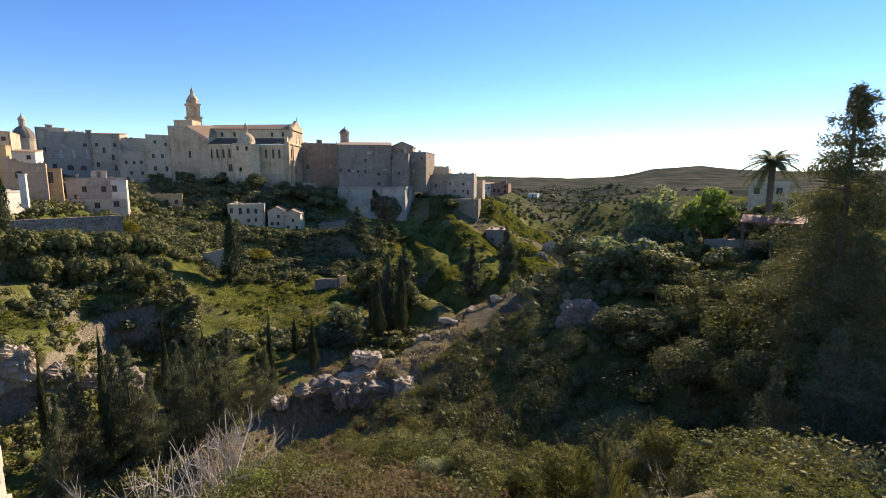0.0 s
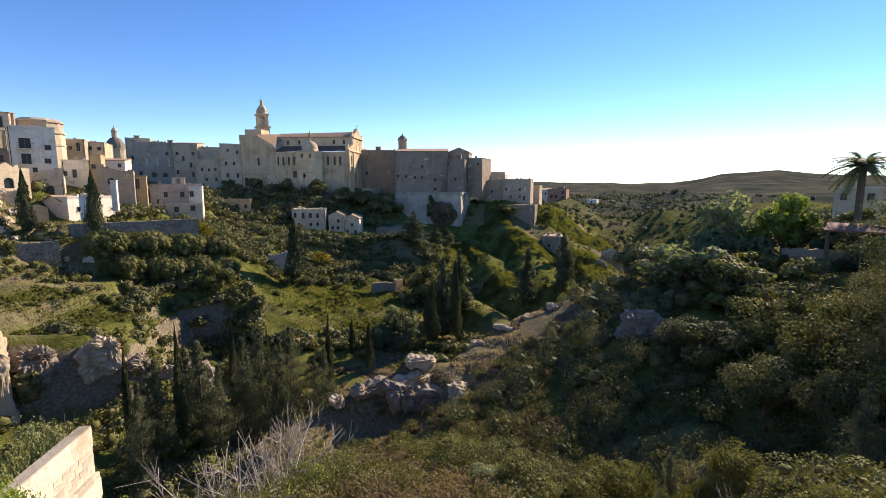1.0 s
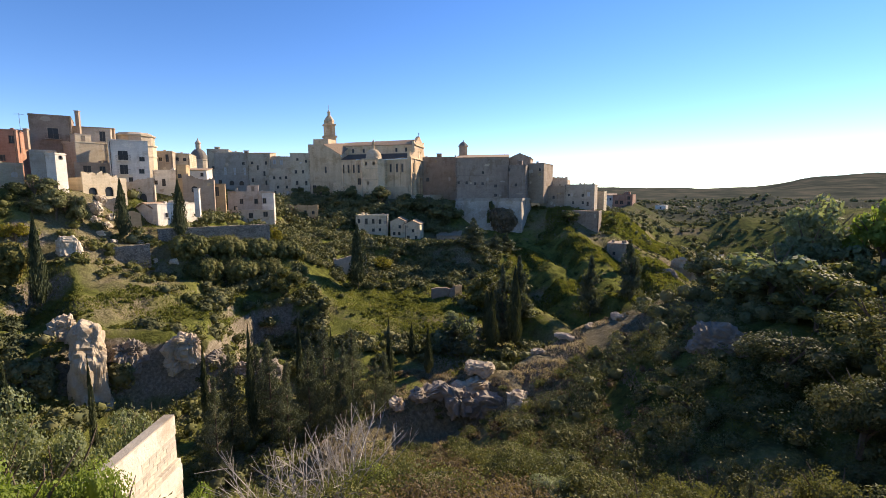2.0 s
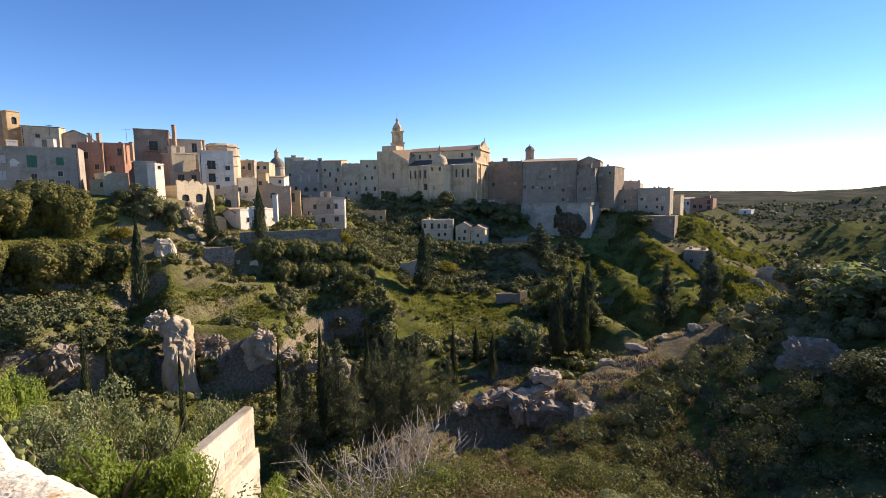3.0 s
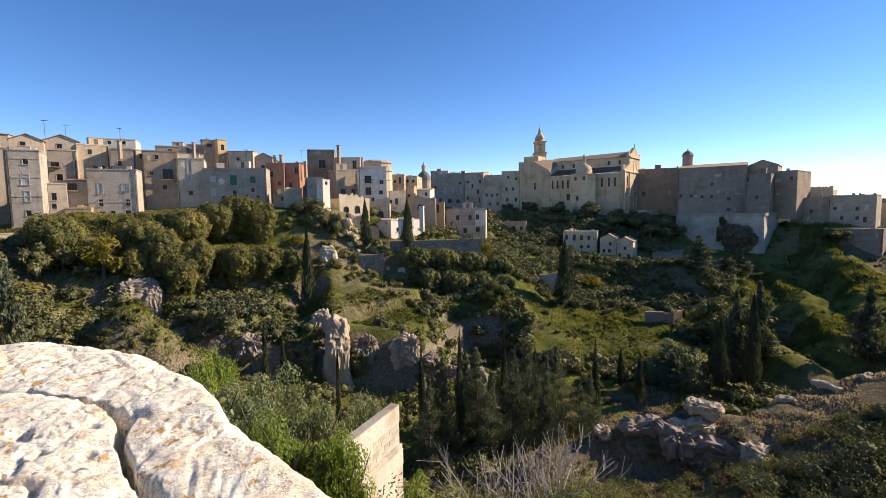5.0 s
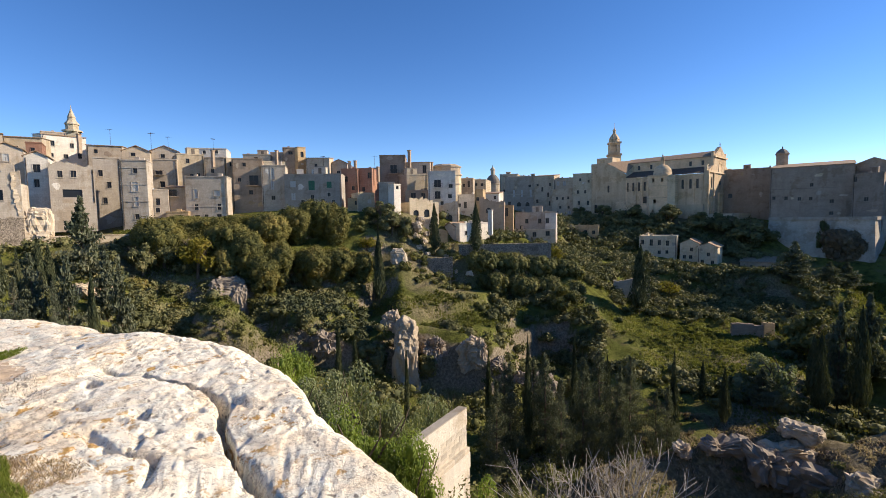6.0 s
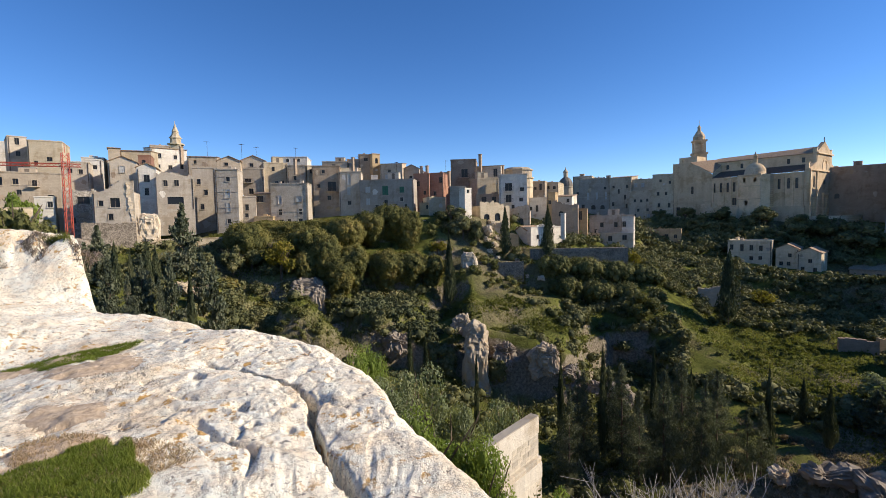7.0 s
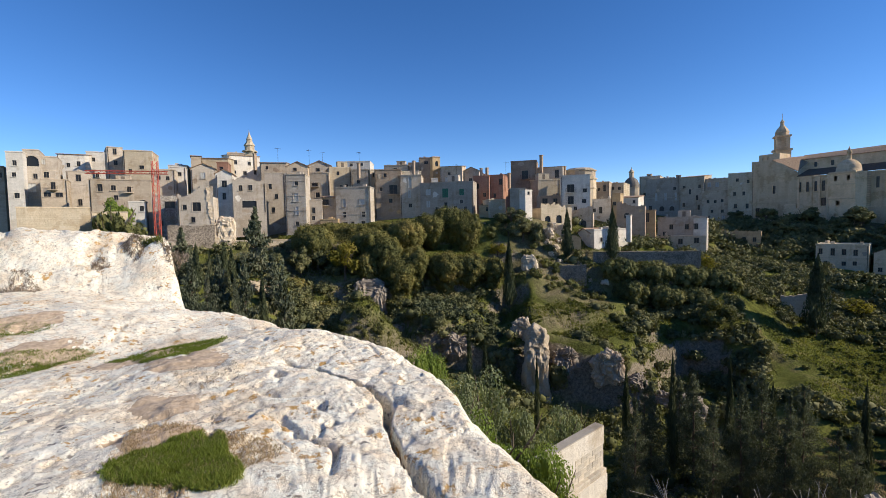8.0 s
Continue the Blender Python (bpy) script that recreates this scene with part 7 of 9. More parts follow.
AREAS = [
    # name, label, n, bearings, distances, size range, material, protos, leaf, keep, clump
    ("scrub_near", "dense green scrub on the near slope", 145, -6, 46, 6.2, 24, 0.6, 1.3, F_BUSH, PN, 0.05, 0.5, 3),
    ("scrub_near_dry", "dry brown brush on the near slope", 160, -9, 44, 6.2, 25, 0.35, 0.8, F_BRUSH, PD, 0.05, 0.6, 5),
    ("scrub_near_shade", "dark leafy undergrowth in the shaded hollow", 170, -48, 5, 12, 40, 0.7, 1.5, F_DARK, PD, 0.075, 0.85, 6),
    ("scrub_near_dark", "dark undergrowth on the near bank", 260, -50, 0, 27, 60, 0.8, 2.0, F_DARK, PB, 0.11, 0.75, 8),
    ("scrub_spur", "low dry scrub on the rocky spur", 240, -9, 30, 28, 70, 0.12, 0.45, F_BRUSH, PS, 0.06, 0.6, 6),
    ("scrub_spur_green", "low green scrub on the rocky spur", 90, -8, 32, 24, 60, 0.25, 0.6, F_BUSH, PB, 0.07, 0.4, 6),
    ("scrub_bed", "tangled scrub along the ravine bed", 600, 2, 92, 34, 76, 0.7, 2.0, F_DARK, PS, 0.18, 0.6, 10),
    ("scrub_bed_green", "green scrub along the ravine bed", 360, 30, 92, 26, 70, 0.6, 1.7, F_BUSH, PS, 0.16, 0.5, 8),
    ("scrub_slope", "green scrub on the far slope", 620, -2, 58, 72, 128, 0.5, 1.5, F_BUSH, PS, 0.1, 0.45, 9),
    ("scrub_slope_dark", "dark scrub on the far slope", 850, 2, 50, 74, 150, 0.8, 2.3, F_DARK, PS, 0.15, 0.55, 12),
    ("scrub_under_church", "dark trees and bushes filling the bank under the cathedral", 330, 13, 36, 141, 158, 1.4, 3.0, F_DARK, PS, 0.14, 0.8, 12),
    ("scrub_ledge_dark", "dark evergreen scrub on the ledges of the cliff", 420, 54, 84, 66, 86, 0.7, 1.8, F_DARK, PS, 0.14, 0.75, 7),
    ("scrub_terrace", "dark bushes and creeper below the terraces", 280, 22, 34, 99, 130, 0.7, 1.9, F_DARK, PB, 0.1, 0.85, 8),
    ("scrub_bank", "bushes on the bank below the houses", 80, 44, 57, 86, 100, 0.5, 1.4, F_BUSH, PS, 0.1, 0.6, 8),
    ("scrub_flank", "dark brush on the shaded flank of the spur", 420, -18, 21, 23, 52, 0.3, 0.8, F_BRUSH, PS, 0.085, 0.85, 6),
    ("scrub_flank_dark", "dark evergreen scrub on the shaded flank of the spur", 300, -22, 14, 22, 52, 0.4, 1.0, F_BUSH, PB, 0.07, 0.7, 6),
    ("scrub_spur_far", "scrub in the gullies below the bastion", 360, -16, 8, 90, 170, 0.4, 1.2, F_BUSH, PS, 0.1, 0.8, 10),
    ("scrub_ribs", "low scrub and tussocks on the ribs below the bastion", 480, -16, 5, 94, 165, 0.2, 0.6, F_BUSH, PT, 0.08, 0.9, 6),
    ("scrub_far_slope", "scrub on the slope beyond the ribs", 560, -22, -3, 160, 340, 0.6, 1.9, F_DARK, PT, 0.09, 0.7, 20),
    ("scrub_lane", "dark bushes and bramble on the steep bank below the lane", 420, 7, 26, 108, 127, 0.8, 1.9, F_DARK, PS, 0.13, 0.95, 8),
    ("scrub_thicket", "dark thicket below the terraces", 130, 28, 42, 74, 93, 0.8, 1.9, F_DARK, PS, 0.17, 0.8, 8),
    ("scrub_canyon", "scrub and low trees along the far ravine", 1100, -34, 1, 178, 620, 1.0, 3.2, F_DARK, PT, 0.09, 0.6, 40),
    ("scrub_right", "scrub on the far part of the near bank", 300, -48, -14, 60, 150, 0.9, 2.4, F_DARK, PS, 0.1, 0.55, 16),
    ("scrub_left", "scrub below the road on the cliff", 420, 76, 104, 40, 96, 0.7, 2.0, F_DARK, PS, 0.16, 0.75, 10),
]
WALL_AT = (-16.5, 14.6)


def rng_keep(n, seed):
    return np.random.default_rng(seed).uniform(0, 1, n)


for i, (nm, lab, n, a0, a1, r0, r1, s0, s1, mat, pr, leaf, keep, clump) in enumerate(AREAS):
    pos = spread(n, a0, a1, r0, r1, 100 + i, clump, keep)
    pos = pos[np.hypot((pos[:, 0] - WALL_AT[0]) * 0.8, (pos[:, 1] - WALL_AT[1]) * 0.55) > 2.6]
    z = ground_height(pos[:, 0], pos[:, 1])
    az, r = np.degrees(np.arctan2(-pos[:, 0], pos[:, 1])), np.hypot(pos[:, 0], pos[:, 1])
    meadow = grassy(az, r)
    crest = (az > -9) & (az < 30) & (np.abs(r - line_at(az, 4) + 2) < 5)
    flank = r > line_at(az, 4) - 6
    rib = ground_parts(pos[:, 0], pos[:, 1])[1] > -1.6
    lane = (r > 122) & (az > 8) & (az < 25)
    drop = {"scrub_bed": (z > -22) | meadow, "scrub_bed_green": z > -18, "scrub_slope": meadow | rib | ((az > 42) & (az < 58) & (r > 84) & (rng_keep(len(pos), 7) < 0.7)) | (rng_keep(len(pos), i) < 0.3) | ((az > 26.5) & (az < 42) & (r < 98)), "scrub_slope_dark": meadow | rib | lane | ((az > 42) & (az < 58) & (r > 84) & (rng_keep(len(pos), 8) < 0.75)) | ((az > 27) & (az < 42) & (r < 97) & (rng_keep(len(pos), i) < 0.6)) | ((az < 15) & (r > 118)), "scrub_near_dark": crest, "scrub_near_shade": crest,
            "scrub_flank": flank, "scrub_flank_dark": flank, "scrub_spur_far": rib, "scrub_thicket": meadow, "scrub_ledge_dark": (az < 68) & (r > line_at(az, 6) + 1) & (r < line_at(az, 7))}.get(nm)
    if drop is not None:
        pos = pos[~drop]
    scrub(nm, lab, pos, radii(len(pos), s0, s1, 200 + i), mat, pr, leaf, seed=300 + i)


CONE = polar(72.9, 66, 0)
ring_rng = np.random.default_rng(64)
around = np.stack([CONE[0] + ring_rng.normal(0, 3.2, 190), CONE[1] + ring_rng.normal(0, 3.2, 190)], -1)
scrub("scrub_cone", "low green scrub over the cone-shaped mound", around, radii(190, 0.25, 0.7, 65), F_BUSH, PS, 0.08, seed=66)
for nm, a0, a1, r0, r1, n, seed in (("meadow_tussocks", 10, 25, 75, 106, 420, 67), ("prow_tussocks", 40.5, 55, 68, 87, 260, 68)):
    pos = spread(n * 3, a0, a1, r0, r1, seed, 4, 0.55)
    pos = pos[grassy(np.degrees(np.arctan2(-pos[:, 0], pos[:, 1])), np.hypot(*pos.T))][:n]
    scrub(nm, "low tussocks and weeds in the sloping grass", pos, radii(len(pos), 0.12, 0.45, seed), F_GRASS, PT, 0.09, seed=seed)


pos = spread(46, -48, -34, 8.5, 13.5, 91, 3, 0.8)
scrub("scrub_mound", "low green scrub and weeds on the near mound", pos, radii(len(pos), 0.3, 0.75, 92), F_BUSH, PN, 0.034, seed=93, squash=0.8)
# scrub under the overhanging ivy; dark cypress leaves paint in the ivy's shade
pos = spread(120, 56, 66, 70, 81, 97, 4, 0.95)
scrub("scrub_recess", "scrub in the recess under the ivy, shade put into its dark leaves", pos, radii(len(pos), 0.5, 1.3, 98), F_CYP, PS, 0.14, seed=99)
pos = spread(46, -36, -29.5, 57, 62, 94, 3, 0.9)
scrub("garden_hedge", "dark clipped hedge before the country house", pos, radii(len(pos), 0.9, 1.5, 95), F_DARK, PB, 0.1, seed=96)


def ivy_curtain(name, label, az0, az1, rows, lumps, n, seed, material, low=1.8, high=4.2):
    """Ivy that hangs over a cliff in swollen curtains, in rows of given distance, with dark gaps between."""
    rng = np.random.default_rng(seed)
    az = np.linspace(az0, az1, lumps) + rng.uniform(-0.8, 0.8, lumps)
    r = np.array(rows)[np.arange(lumps) % len(rows)] + rng.uniform(-1.2, 1.2, lumps)
    a = np.radians(az)
    x, y = -np.sin(a) * r, np.cos(a) * r
    z = ground_height(x, y) - 0.4
    rad = rng.uniform(low, high, lumps)
    area = rad**2 / (rad**2).sum()
    which = rng.choice(lumps, n, p=area)
    d = rng.normal(size=(n, 3))
    d /= np.linalg.norm(d, axis=1, keepdims=True)
    knob = 1 + 0.22 * np.sin(d[:, 0] * 6 + which) * np.sin(d[:, 1] * 7 + which * 2) + 0.12 * np.sin(d[:, 2] * 11 + which)
    hang = np.where(d[:, 2] < 0, 1.7, 0.75)
    heart_v, heart_q = cores(np.stack([x, y, z - 0.25 * rad], -1), rad[:, None] * (0.88, 0.88, 0.95), rng, 14, 9)
    p = np.stack([x, y, z], -1)[which] + d * (rad[which] * knob * rng.uniform(0.93, 1.03, n))[:, None] * np.stack([np.ones(n), np.ones(n), hang], -1)
    v = leaf_quads(p, rng.uniform(0.12, 0.24, n), 0.0, 0.75, rng, d)
    me = fast_mesh(name, np.concatenate([heart_v, v]), np.concatenate([heart_q, quads_for(n) + len(heart_v)]), material)
    tagged(new(name, me), label, "ivy", kind="stuff")


def ivy_sheet(name, label, az0, az1, r0, ztop, zbot, bulge, n, seed, material):
    """Ivy draped over a cliff edge: one swollen, folded sheet thick with leaves, torn open in places."""
    rng = np.random.default_rng(seed)

    def place(u, v):
        """u: bearing; v: 0 behind the edge, 0.25 on it, 1 at the foot."""
        along = np.radians(u) * r0
        lip = 1.5 * fbm(along / 8, along * 0 + seed, seed, 3) - 1.6 * np.exp(-(((u - az0) / 1.6) ** 2)) - 1.6 * np.exp(-(((u - az1) / 1.6) ** 2))
        over = np.clip(v / 0.25, 0, 1)
        down = np.clip((v - 0.25) / 0.75, 0, 1)
        swell = np.clip(0.25 + 1.5 * fbm(along / 5.5, v * 2.2 + seed, seed + 1, 3), -0.5, 1.5) + 0.3 * fbm(along / 1.6, v * 8, seed + 2, 3)
        r = r0 + 4.5 * (1 - over) + 1.3 * np.minimum(lip, 0) * -1.0 - 1.2 * down - bulge * swell * np.sin(np.pi * np.clip(v + 0.12, 0, 1))
        z = ztop + 1.3 * lip + 0.5 * (1 - over) + 0.5 * bulge * swell * (1 - down) * over - (ztop - zbot) * down ** 1.15
        a = np.radians(u)
        return np.stack([-np.sin(a) * r, np.cos(a) * r, z], -1)

    nu, nv = int((az1 - az0) * 4), 34
    gu, gv = np.meshgrid(np.linspace(az0, az1, nu), np.linspace(0, 1, nv), indexing="ij")
    inner = place(gu, gv)
    inner = inner + np.stack([np.sin(np.radians(gu)), -np.cos(np.radians(gu)), gu * 0], -1) * -0.35
    i, j = np.meshgrid(np.arange(nu - 1), np.arange(nv - 1), indexing="ij")
    q = np.stack([i * nv + j, (i + 1) * nv + j, (i + 1) * nv + j + 1, i * nv + j + 1], -1).reshape(-1, 4)
    u, v = rng.uniform(az0, az1, n), rng.uniform(0, 1, n)
    torn = fbm(np.radians(u) * r0 / 3.5, v * 3, seed + 7, 3) > -0.42
    u, v = u[torn], v[torn]
    c, du, dv = place(u, v), place(u + 0.05, v), place(u, v + 0.01)
    nrm = np.cross(dv - c, du - c)
    nrm /= np.linalg.norm(nrm, axis=1, keepdims=True) + 1e-9
    nrm *= np.sign((nrm * -c).sum(1))[:, None]
    c = c + nrm * rng.uniform(-0.15, 0.28, (len(c), 1))
    leaves = leaf_quads(c, rng.uniform(0.1, 0.2, len(c)), 0.0, 0.75, rng, nrm)
    core = inner.reshape(-1, 3)
    me = fast_mesh(name, np.concatenate([core, leaves]), np.concatenate([q, quads_for(len(c)) + len(core)]), material)
    tagged(new(name, me), label, "ivy", kind="stuff")


def ivy_billows(name, label, lumps, per, seed, material):
    """Swollen tongues of ivy that hang over a cliff, each a cluster of small cushions: x, y, z, half width, half height."""
    rng = np.random.default_rng(seed)
    verts, quads, base = [], [], 0
    for x, y, z, w, h in lumps:
        many = int(60 + 16 * w * h)
        d = rng.normal(size=(many, 3))
        d /= np.linalg.norm(d, axis=1, keepdims=True)
        taper = np.where(d[:, 2] < 0, 1 + 0.5 * d[:, 2], 1.0)
        c = d * np.stack([w * taper, 0.7 * w * taper, np.where(d[:, 2] < 0, 1.7 * h, 0.8 * h)], -1) * (0.95 + 0.12 * np.sin(d[:, :1] * 5 + x) * np.sin(d[:, 1:2] * 4 + y)) * rng.uniform(0.9, 1.04, (many, 1)) + (x, y, z)
        rad = rng.uniform(0.5, 1.2, many) * (0.1 * w + 0.26)
        n = int(per * w * h)
        which = rng.choice(many, n, p=rad**2 / (rad**2).sum())
        e = rng.normal(size=(n, 3))
        e /= np.linalg.norm(e, axis=1, keepdims=True)
        p = c[which] + e * (rad[which] * rng.uniform(0.85, 1.35, n))[:, None] * (1, 1, 1.25)
        leaves = leaf_quads(p, rng.uniform(0.1, 0.2, n), 0.0, 0.7, rng, 0.6 * e + 0.4 * d[which])
        core, q = cores(np.concatenate([c, [(x, y, z)]]), np.concatenate([rad[:, None] * (0.78, 0.78, 0.9), [(0.7 * w, 0.5 * w, 0.7 * h)]]), rng, 9, 7)
        verts += [core, leaves]
        quads += [q + base, quads_for(n) + base + len(core)]
        base += len(core) + 4 * n
    me = fast_mesh(name, np.concatenate(verts), np.concatenate(quads), material)
    tagged(new(name, me), label, "ivy", kind="stuff")


ivy_billows("ivy_cliff", "ivy billows hanging over the cliff under the houses", [
    (-83.3, 28.2, -3.3, 4.8, 2.6), (-79.7, 29.3, -5.7, 4.1, 4.1), (-77.1, 30.6, -8.5, 3.4, 3.8), (-76.9, 33.6, -6.8, 3.2, 3.0),
    (-82.9, 34.8, -1.8, 4.5, 2.8), (-83.8, 40.3, -0.6, 4.2, 2.5), (-83.8, 44.6, 0.6, 5.1, 2.5), (-80.5, 46.5, -1.0, 3.4, 3.6),
    (-75.8, 39.5, -8.0, 4.3, 2.9), (-73.8, 43.2, -7.9, 3.5, 2.5), (-72.2, 46.7, -8.5, 2.9, 2.3), (-89.0, 18.5, -3.0, 5.0, 3.3),
    (-79.8, 25.9, -7.4, 2.4, 3.0)], 1150, 71, F_IVY)
ivy_billows("bastion_ivy", "russet creeper in a round mass on the bastion wall", [(-17.7, 148.6, -7.8, 4.0, 3.2), (-15.3, 148.6, -8.8, 2.8, 2.5)], 420, 79, F_RUSSET)
ivy_sheet("ivy_bank", "ivy over the bank below the road", 57, 80, 94.8, -0.6, -5.5, 1.8, 30000, 72, F_IVY)
ivy_billows("terrace_ivy", "dark ivy hanging below the long terrace wall", [
    (-64.0, 70.3, -9.5, 3.9, 2.1), (-60.7, 75.0, -10.1, 4.2, 2.3), (-57.0, 79.2, -10.7, 4.0, 2.3), (-53.0, 83.1, -11.8, 3.8, 2.6),
    (-61.0, 70.2, -13.4, 3.4, 2.5), (-57.5, 74.4, -14.3, 3.8, 2.7), (-53.8, 78.4, -14.7, 3.4, 2.7), (-50.4, 81.8, -15.2, 3.0, 2.5)], 620, 78, F_BUSH)
ivy_curtain("ivy_foot", "ivy and bramble at the foot of the cliff", 60, 80, (80, 83), 6, 10000, 75, F_IVY, 1.0, 2.2)
ivy_curtain("cliff_creeper", "dark creeper over the lower limestone ledge", 36, 77, (67.5, 70.5, 72.5), 20, 26000, 76, F_DARK, 0.8, 1.9)
ivy_curtain("ivy_terrace", "ivy and creeper below the terrace wall", 34, 43, (94, 96.5), 13, 20000, 73, F_BUSH, 1.0, 1.9)
ivy_curtain("ivy_hedge", "dark creeper on the slope below the lane", 10, 32, (112, 118), 16, 22000, 74, F_DARK, 1.2, 2.6)


def grass_field(name, label, az0, az1, r0, r1, n, blade, seed, material, keep=0.6, clump=7):
    rng = np.random.default_rng(seed)
    pos = spread(n, az0, az1, r0, r1, seed, clump, keep)
    z = ground_height(pos[:, 0], pos[:, 1])
    c = np.column_stack([pos, z + blade * 0.35])
    me = leaf_mesh(name, c, blade * rng.uniform(0.5, 1.1, len(c)), material, 0.9, 0.3, rng)
    tagged(new(name, me), label, "grass", kind="stuff")


grass_field("dry_grass_spur", "dry grass on the rocky spur", -10, 30, 23, 68, 52000, 0.19, 81, F_DRY, 0.7, 5)
grass_field("grass_near", "grass and weeds on the near slope", -45, 55, 5.5, 30, 26000, 0.1, 82, F_GRASS)
grass_field("grass_slope", "sunlit grass on the far slope", 2, 82, 50, 112, 56000, 0.27, 83, F_GRASS, 0.5, 12)
grass_field("grass_bastion", "grass on the slope below the bastion", -14, 6, 95, 180, 40000, 0.45, 84, F_GRASS, 0.5, 12)


# ---- rocks
def limestone(name, base, dark, orange, scale=1.0):
    m, nt, bsdf = nodes_of(name)
    co = nt.nodes.new("ShaderNodeNewGeometry").outputs["Position"]
    big = noise_node(nt, 0.9 * scale, 5, 0.6, co)
    mid = noise_node(nt, 4.5 * scale, 7, 0.68, co)
    fine = noise_node(nt, 26 * scale, 5, 0.7, co)
    c = ramp_node(nt, mid, [(0.24, dark), (0.38, base), (0.68, tuple(min(v * 1.18, 0.86) for v in base))])
    c = mix_node(nt, 0.8, c, ramp_node(nt, big, [(0.34, (0.8, 0.68, 0.56)), (0.48, (1, 0.98, 0.95))]), "MULTIPLY")
    c = mix_node(nt, 0.5, c, ramp_node(nt, fine, [(0.28, grey(0.6)), (0.46, grey(1.06))]), "MULTIPLY")
    if orange:
        spots = noise_node(nt, 7.0 * scale, 4, 0.75, co)
        where = noise_node(nt, 1.3 * scale, 3, 0.5, co)
        mul = nt.nodes.new("ShaderNodeMath")
        mul.operation = "MULTIPLY"
        link(nt, ramp_node(nt, spots, [(0.57, grey(0)), (0.61, grey(1))]), mul.inputs[0])
        link(nt, ramp_node(nt, where, [(0.42, grey(0)), (0.55, grey(0.9))]), mul.inputs[1])
        c = mix_node(nt, mul.outputs[0], c, (0.55, 0.3, 0.07))
        dots = noise_node(nt, 11.0 * scale, 2, 0.5, co)
        veins = noise_node(nt, 5.5 * scale, 8, 0.72, co)
        c = mix_node(nt, 0.75, c, ramp_node(nt, veins, [(0.47, grey(1)), (0.495, (0.36, 0.3, 0.25)), (0.52, grey(1))]), "MULTIPLY")
        specks = noise_node(nt, 34 * scale, 3, 0.6, co)
        c = mix_node(nt, ramp_node(nt, specks, [(0.645, grey(0)), (0.68, grey(0.8))]), c, (0.2, 0.16, 0.125))
        stain = noise_node(nt, 2.6 * scale, 8, 0.78, co)
        c = mix_node(nt, ramp_node(nt, stain, [(0.56, grey(0)), (0.68, grey(0.45))]), c, (0.45, 0.38, 0.31))
        c = mix_node(nt, ramp_node(nt, dots, [(0.66, grey(0)), (0.7, grey(0.8))]), c, (0.12, 0.1, 0.085))
    link(nt, c, bsdf.inputs["Base Color"])
    bsdf.inputs["Roughness"].default_value = 0.93
    bsdf.inputs["Specular IOR Level"].default_value = 0.15
    add = nt.nodes.new("ShaderNodeMath")
    add.operation = "MULTIPLY_ADD"
    link(nt, fine, add.inputs[0])
    add.inputs[1].default_value = 0.6 if orange else 0.25
    link(nt, mid, add.inputs[2])
    height = add.outputs[0]
    if orange:
        grain = nt.nodes.new("ShaderNodeMath")
        grain.operation = "MULTIPLY_ADD"
        link(nt, noise_node(nt, 85 * scale, 4, 0.7, co), grain.inputs[0])
        grain.inputs[1].default_value = 0.4
        link(nt, height, grain.inputs[2])
        height = grain.outputs[0]
    bump_node(nt, height, 0.85 if orange else 0.7, 0.035 if orange else 0.05 / scale, bsdf)
    return m


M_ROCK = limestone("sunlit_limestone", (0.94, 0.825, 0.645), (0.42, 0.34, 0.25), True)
M_CLIFF_AND_SHADED = limestone("cliff_and_shaded_boulder_limestone", (0.24, 0.205, 0.165), (0.065, 0.055, 0.042), False, 0.45)


def rock(x, y, z, sx, sy, sz, seed, label, turn=0.0, name="boulder", material=None, rough=0.3):
    bm = bmesh.new()
    bmesh.ops.create_icosphere(bm, subdivisions=5 if name == "rock_face" else 4, radius=1.0)
    off = Vector((seed * 7.3, seed * 3.1, seed * 1.7))
    big_size = max(sx, sz)
    for v in bm.verts:
        n = v.co.normalized()
        c = Vector([math.copysign(abs(q) ** 0.6, q) for q in n])
        p = Vector((c.x * sx, c.y * sy, c.z * sz))
        q = p / big_size + off
        k = 1.2 * noise.noise(q * 1.6) - 0.9 * abs(noise.noise(Vector((q.x * 4.2, q.y * 4.2, q.z * 2.0)))) + 0.42 * noise.noise(q * 9) + 0.28 * noise.noise(q * 19) - 0.25 * abs(noise.noise(Vector((q.x * 3, q.y * 3, q.z * 14))))
        # ledges along the bedding
        k += 0.22 * (abs((p.z / 1.7 + 1.4 * noise.noise(q * 2)) % 1 - 0.5) - 0.25)
        v.co = p + n * (k * rough * min(sx, sy, sz))
    ob = part(name, bm, material or M_CLIFF_AND_SHADED, None)
    ob.matrix_world = pose(x, y, z, 0, 0, turn)
    tagged(ob, label, "rock", "boulders on the spur" if name == "boulder" else "")
    return ob


def on_ground(x, y, up=0.0):
    return float(ground_height(np.array([x]), np.array([y]))[0]) + up


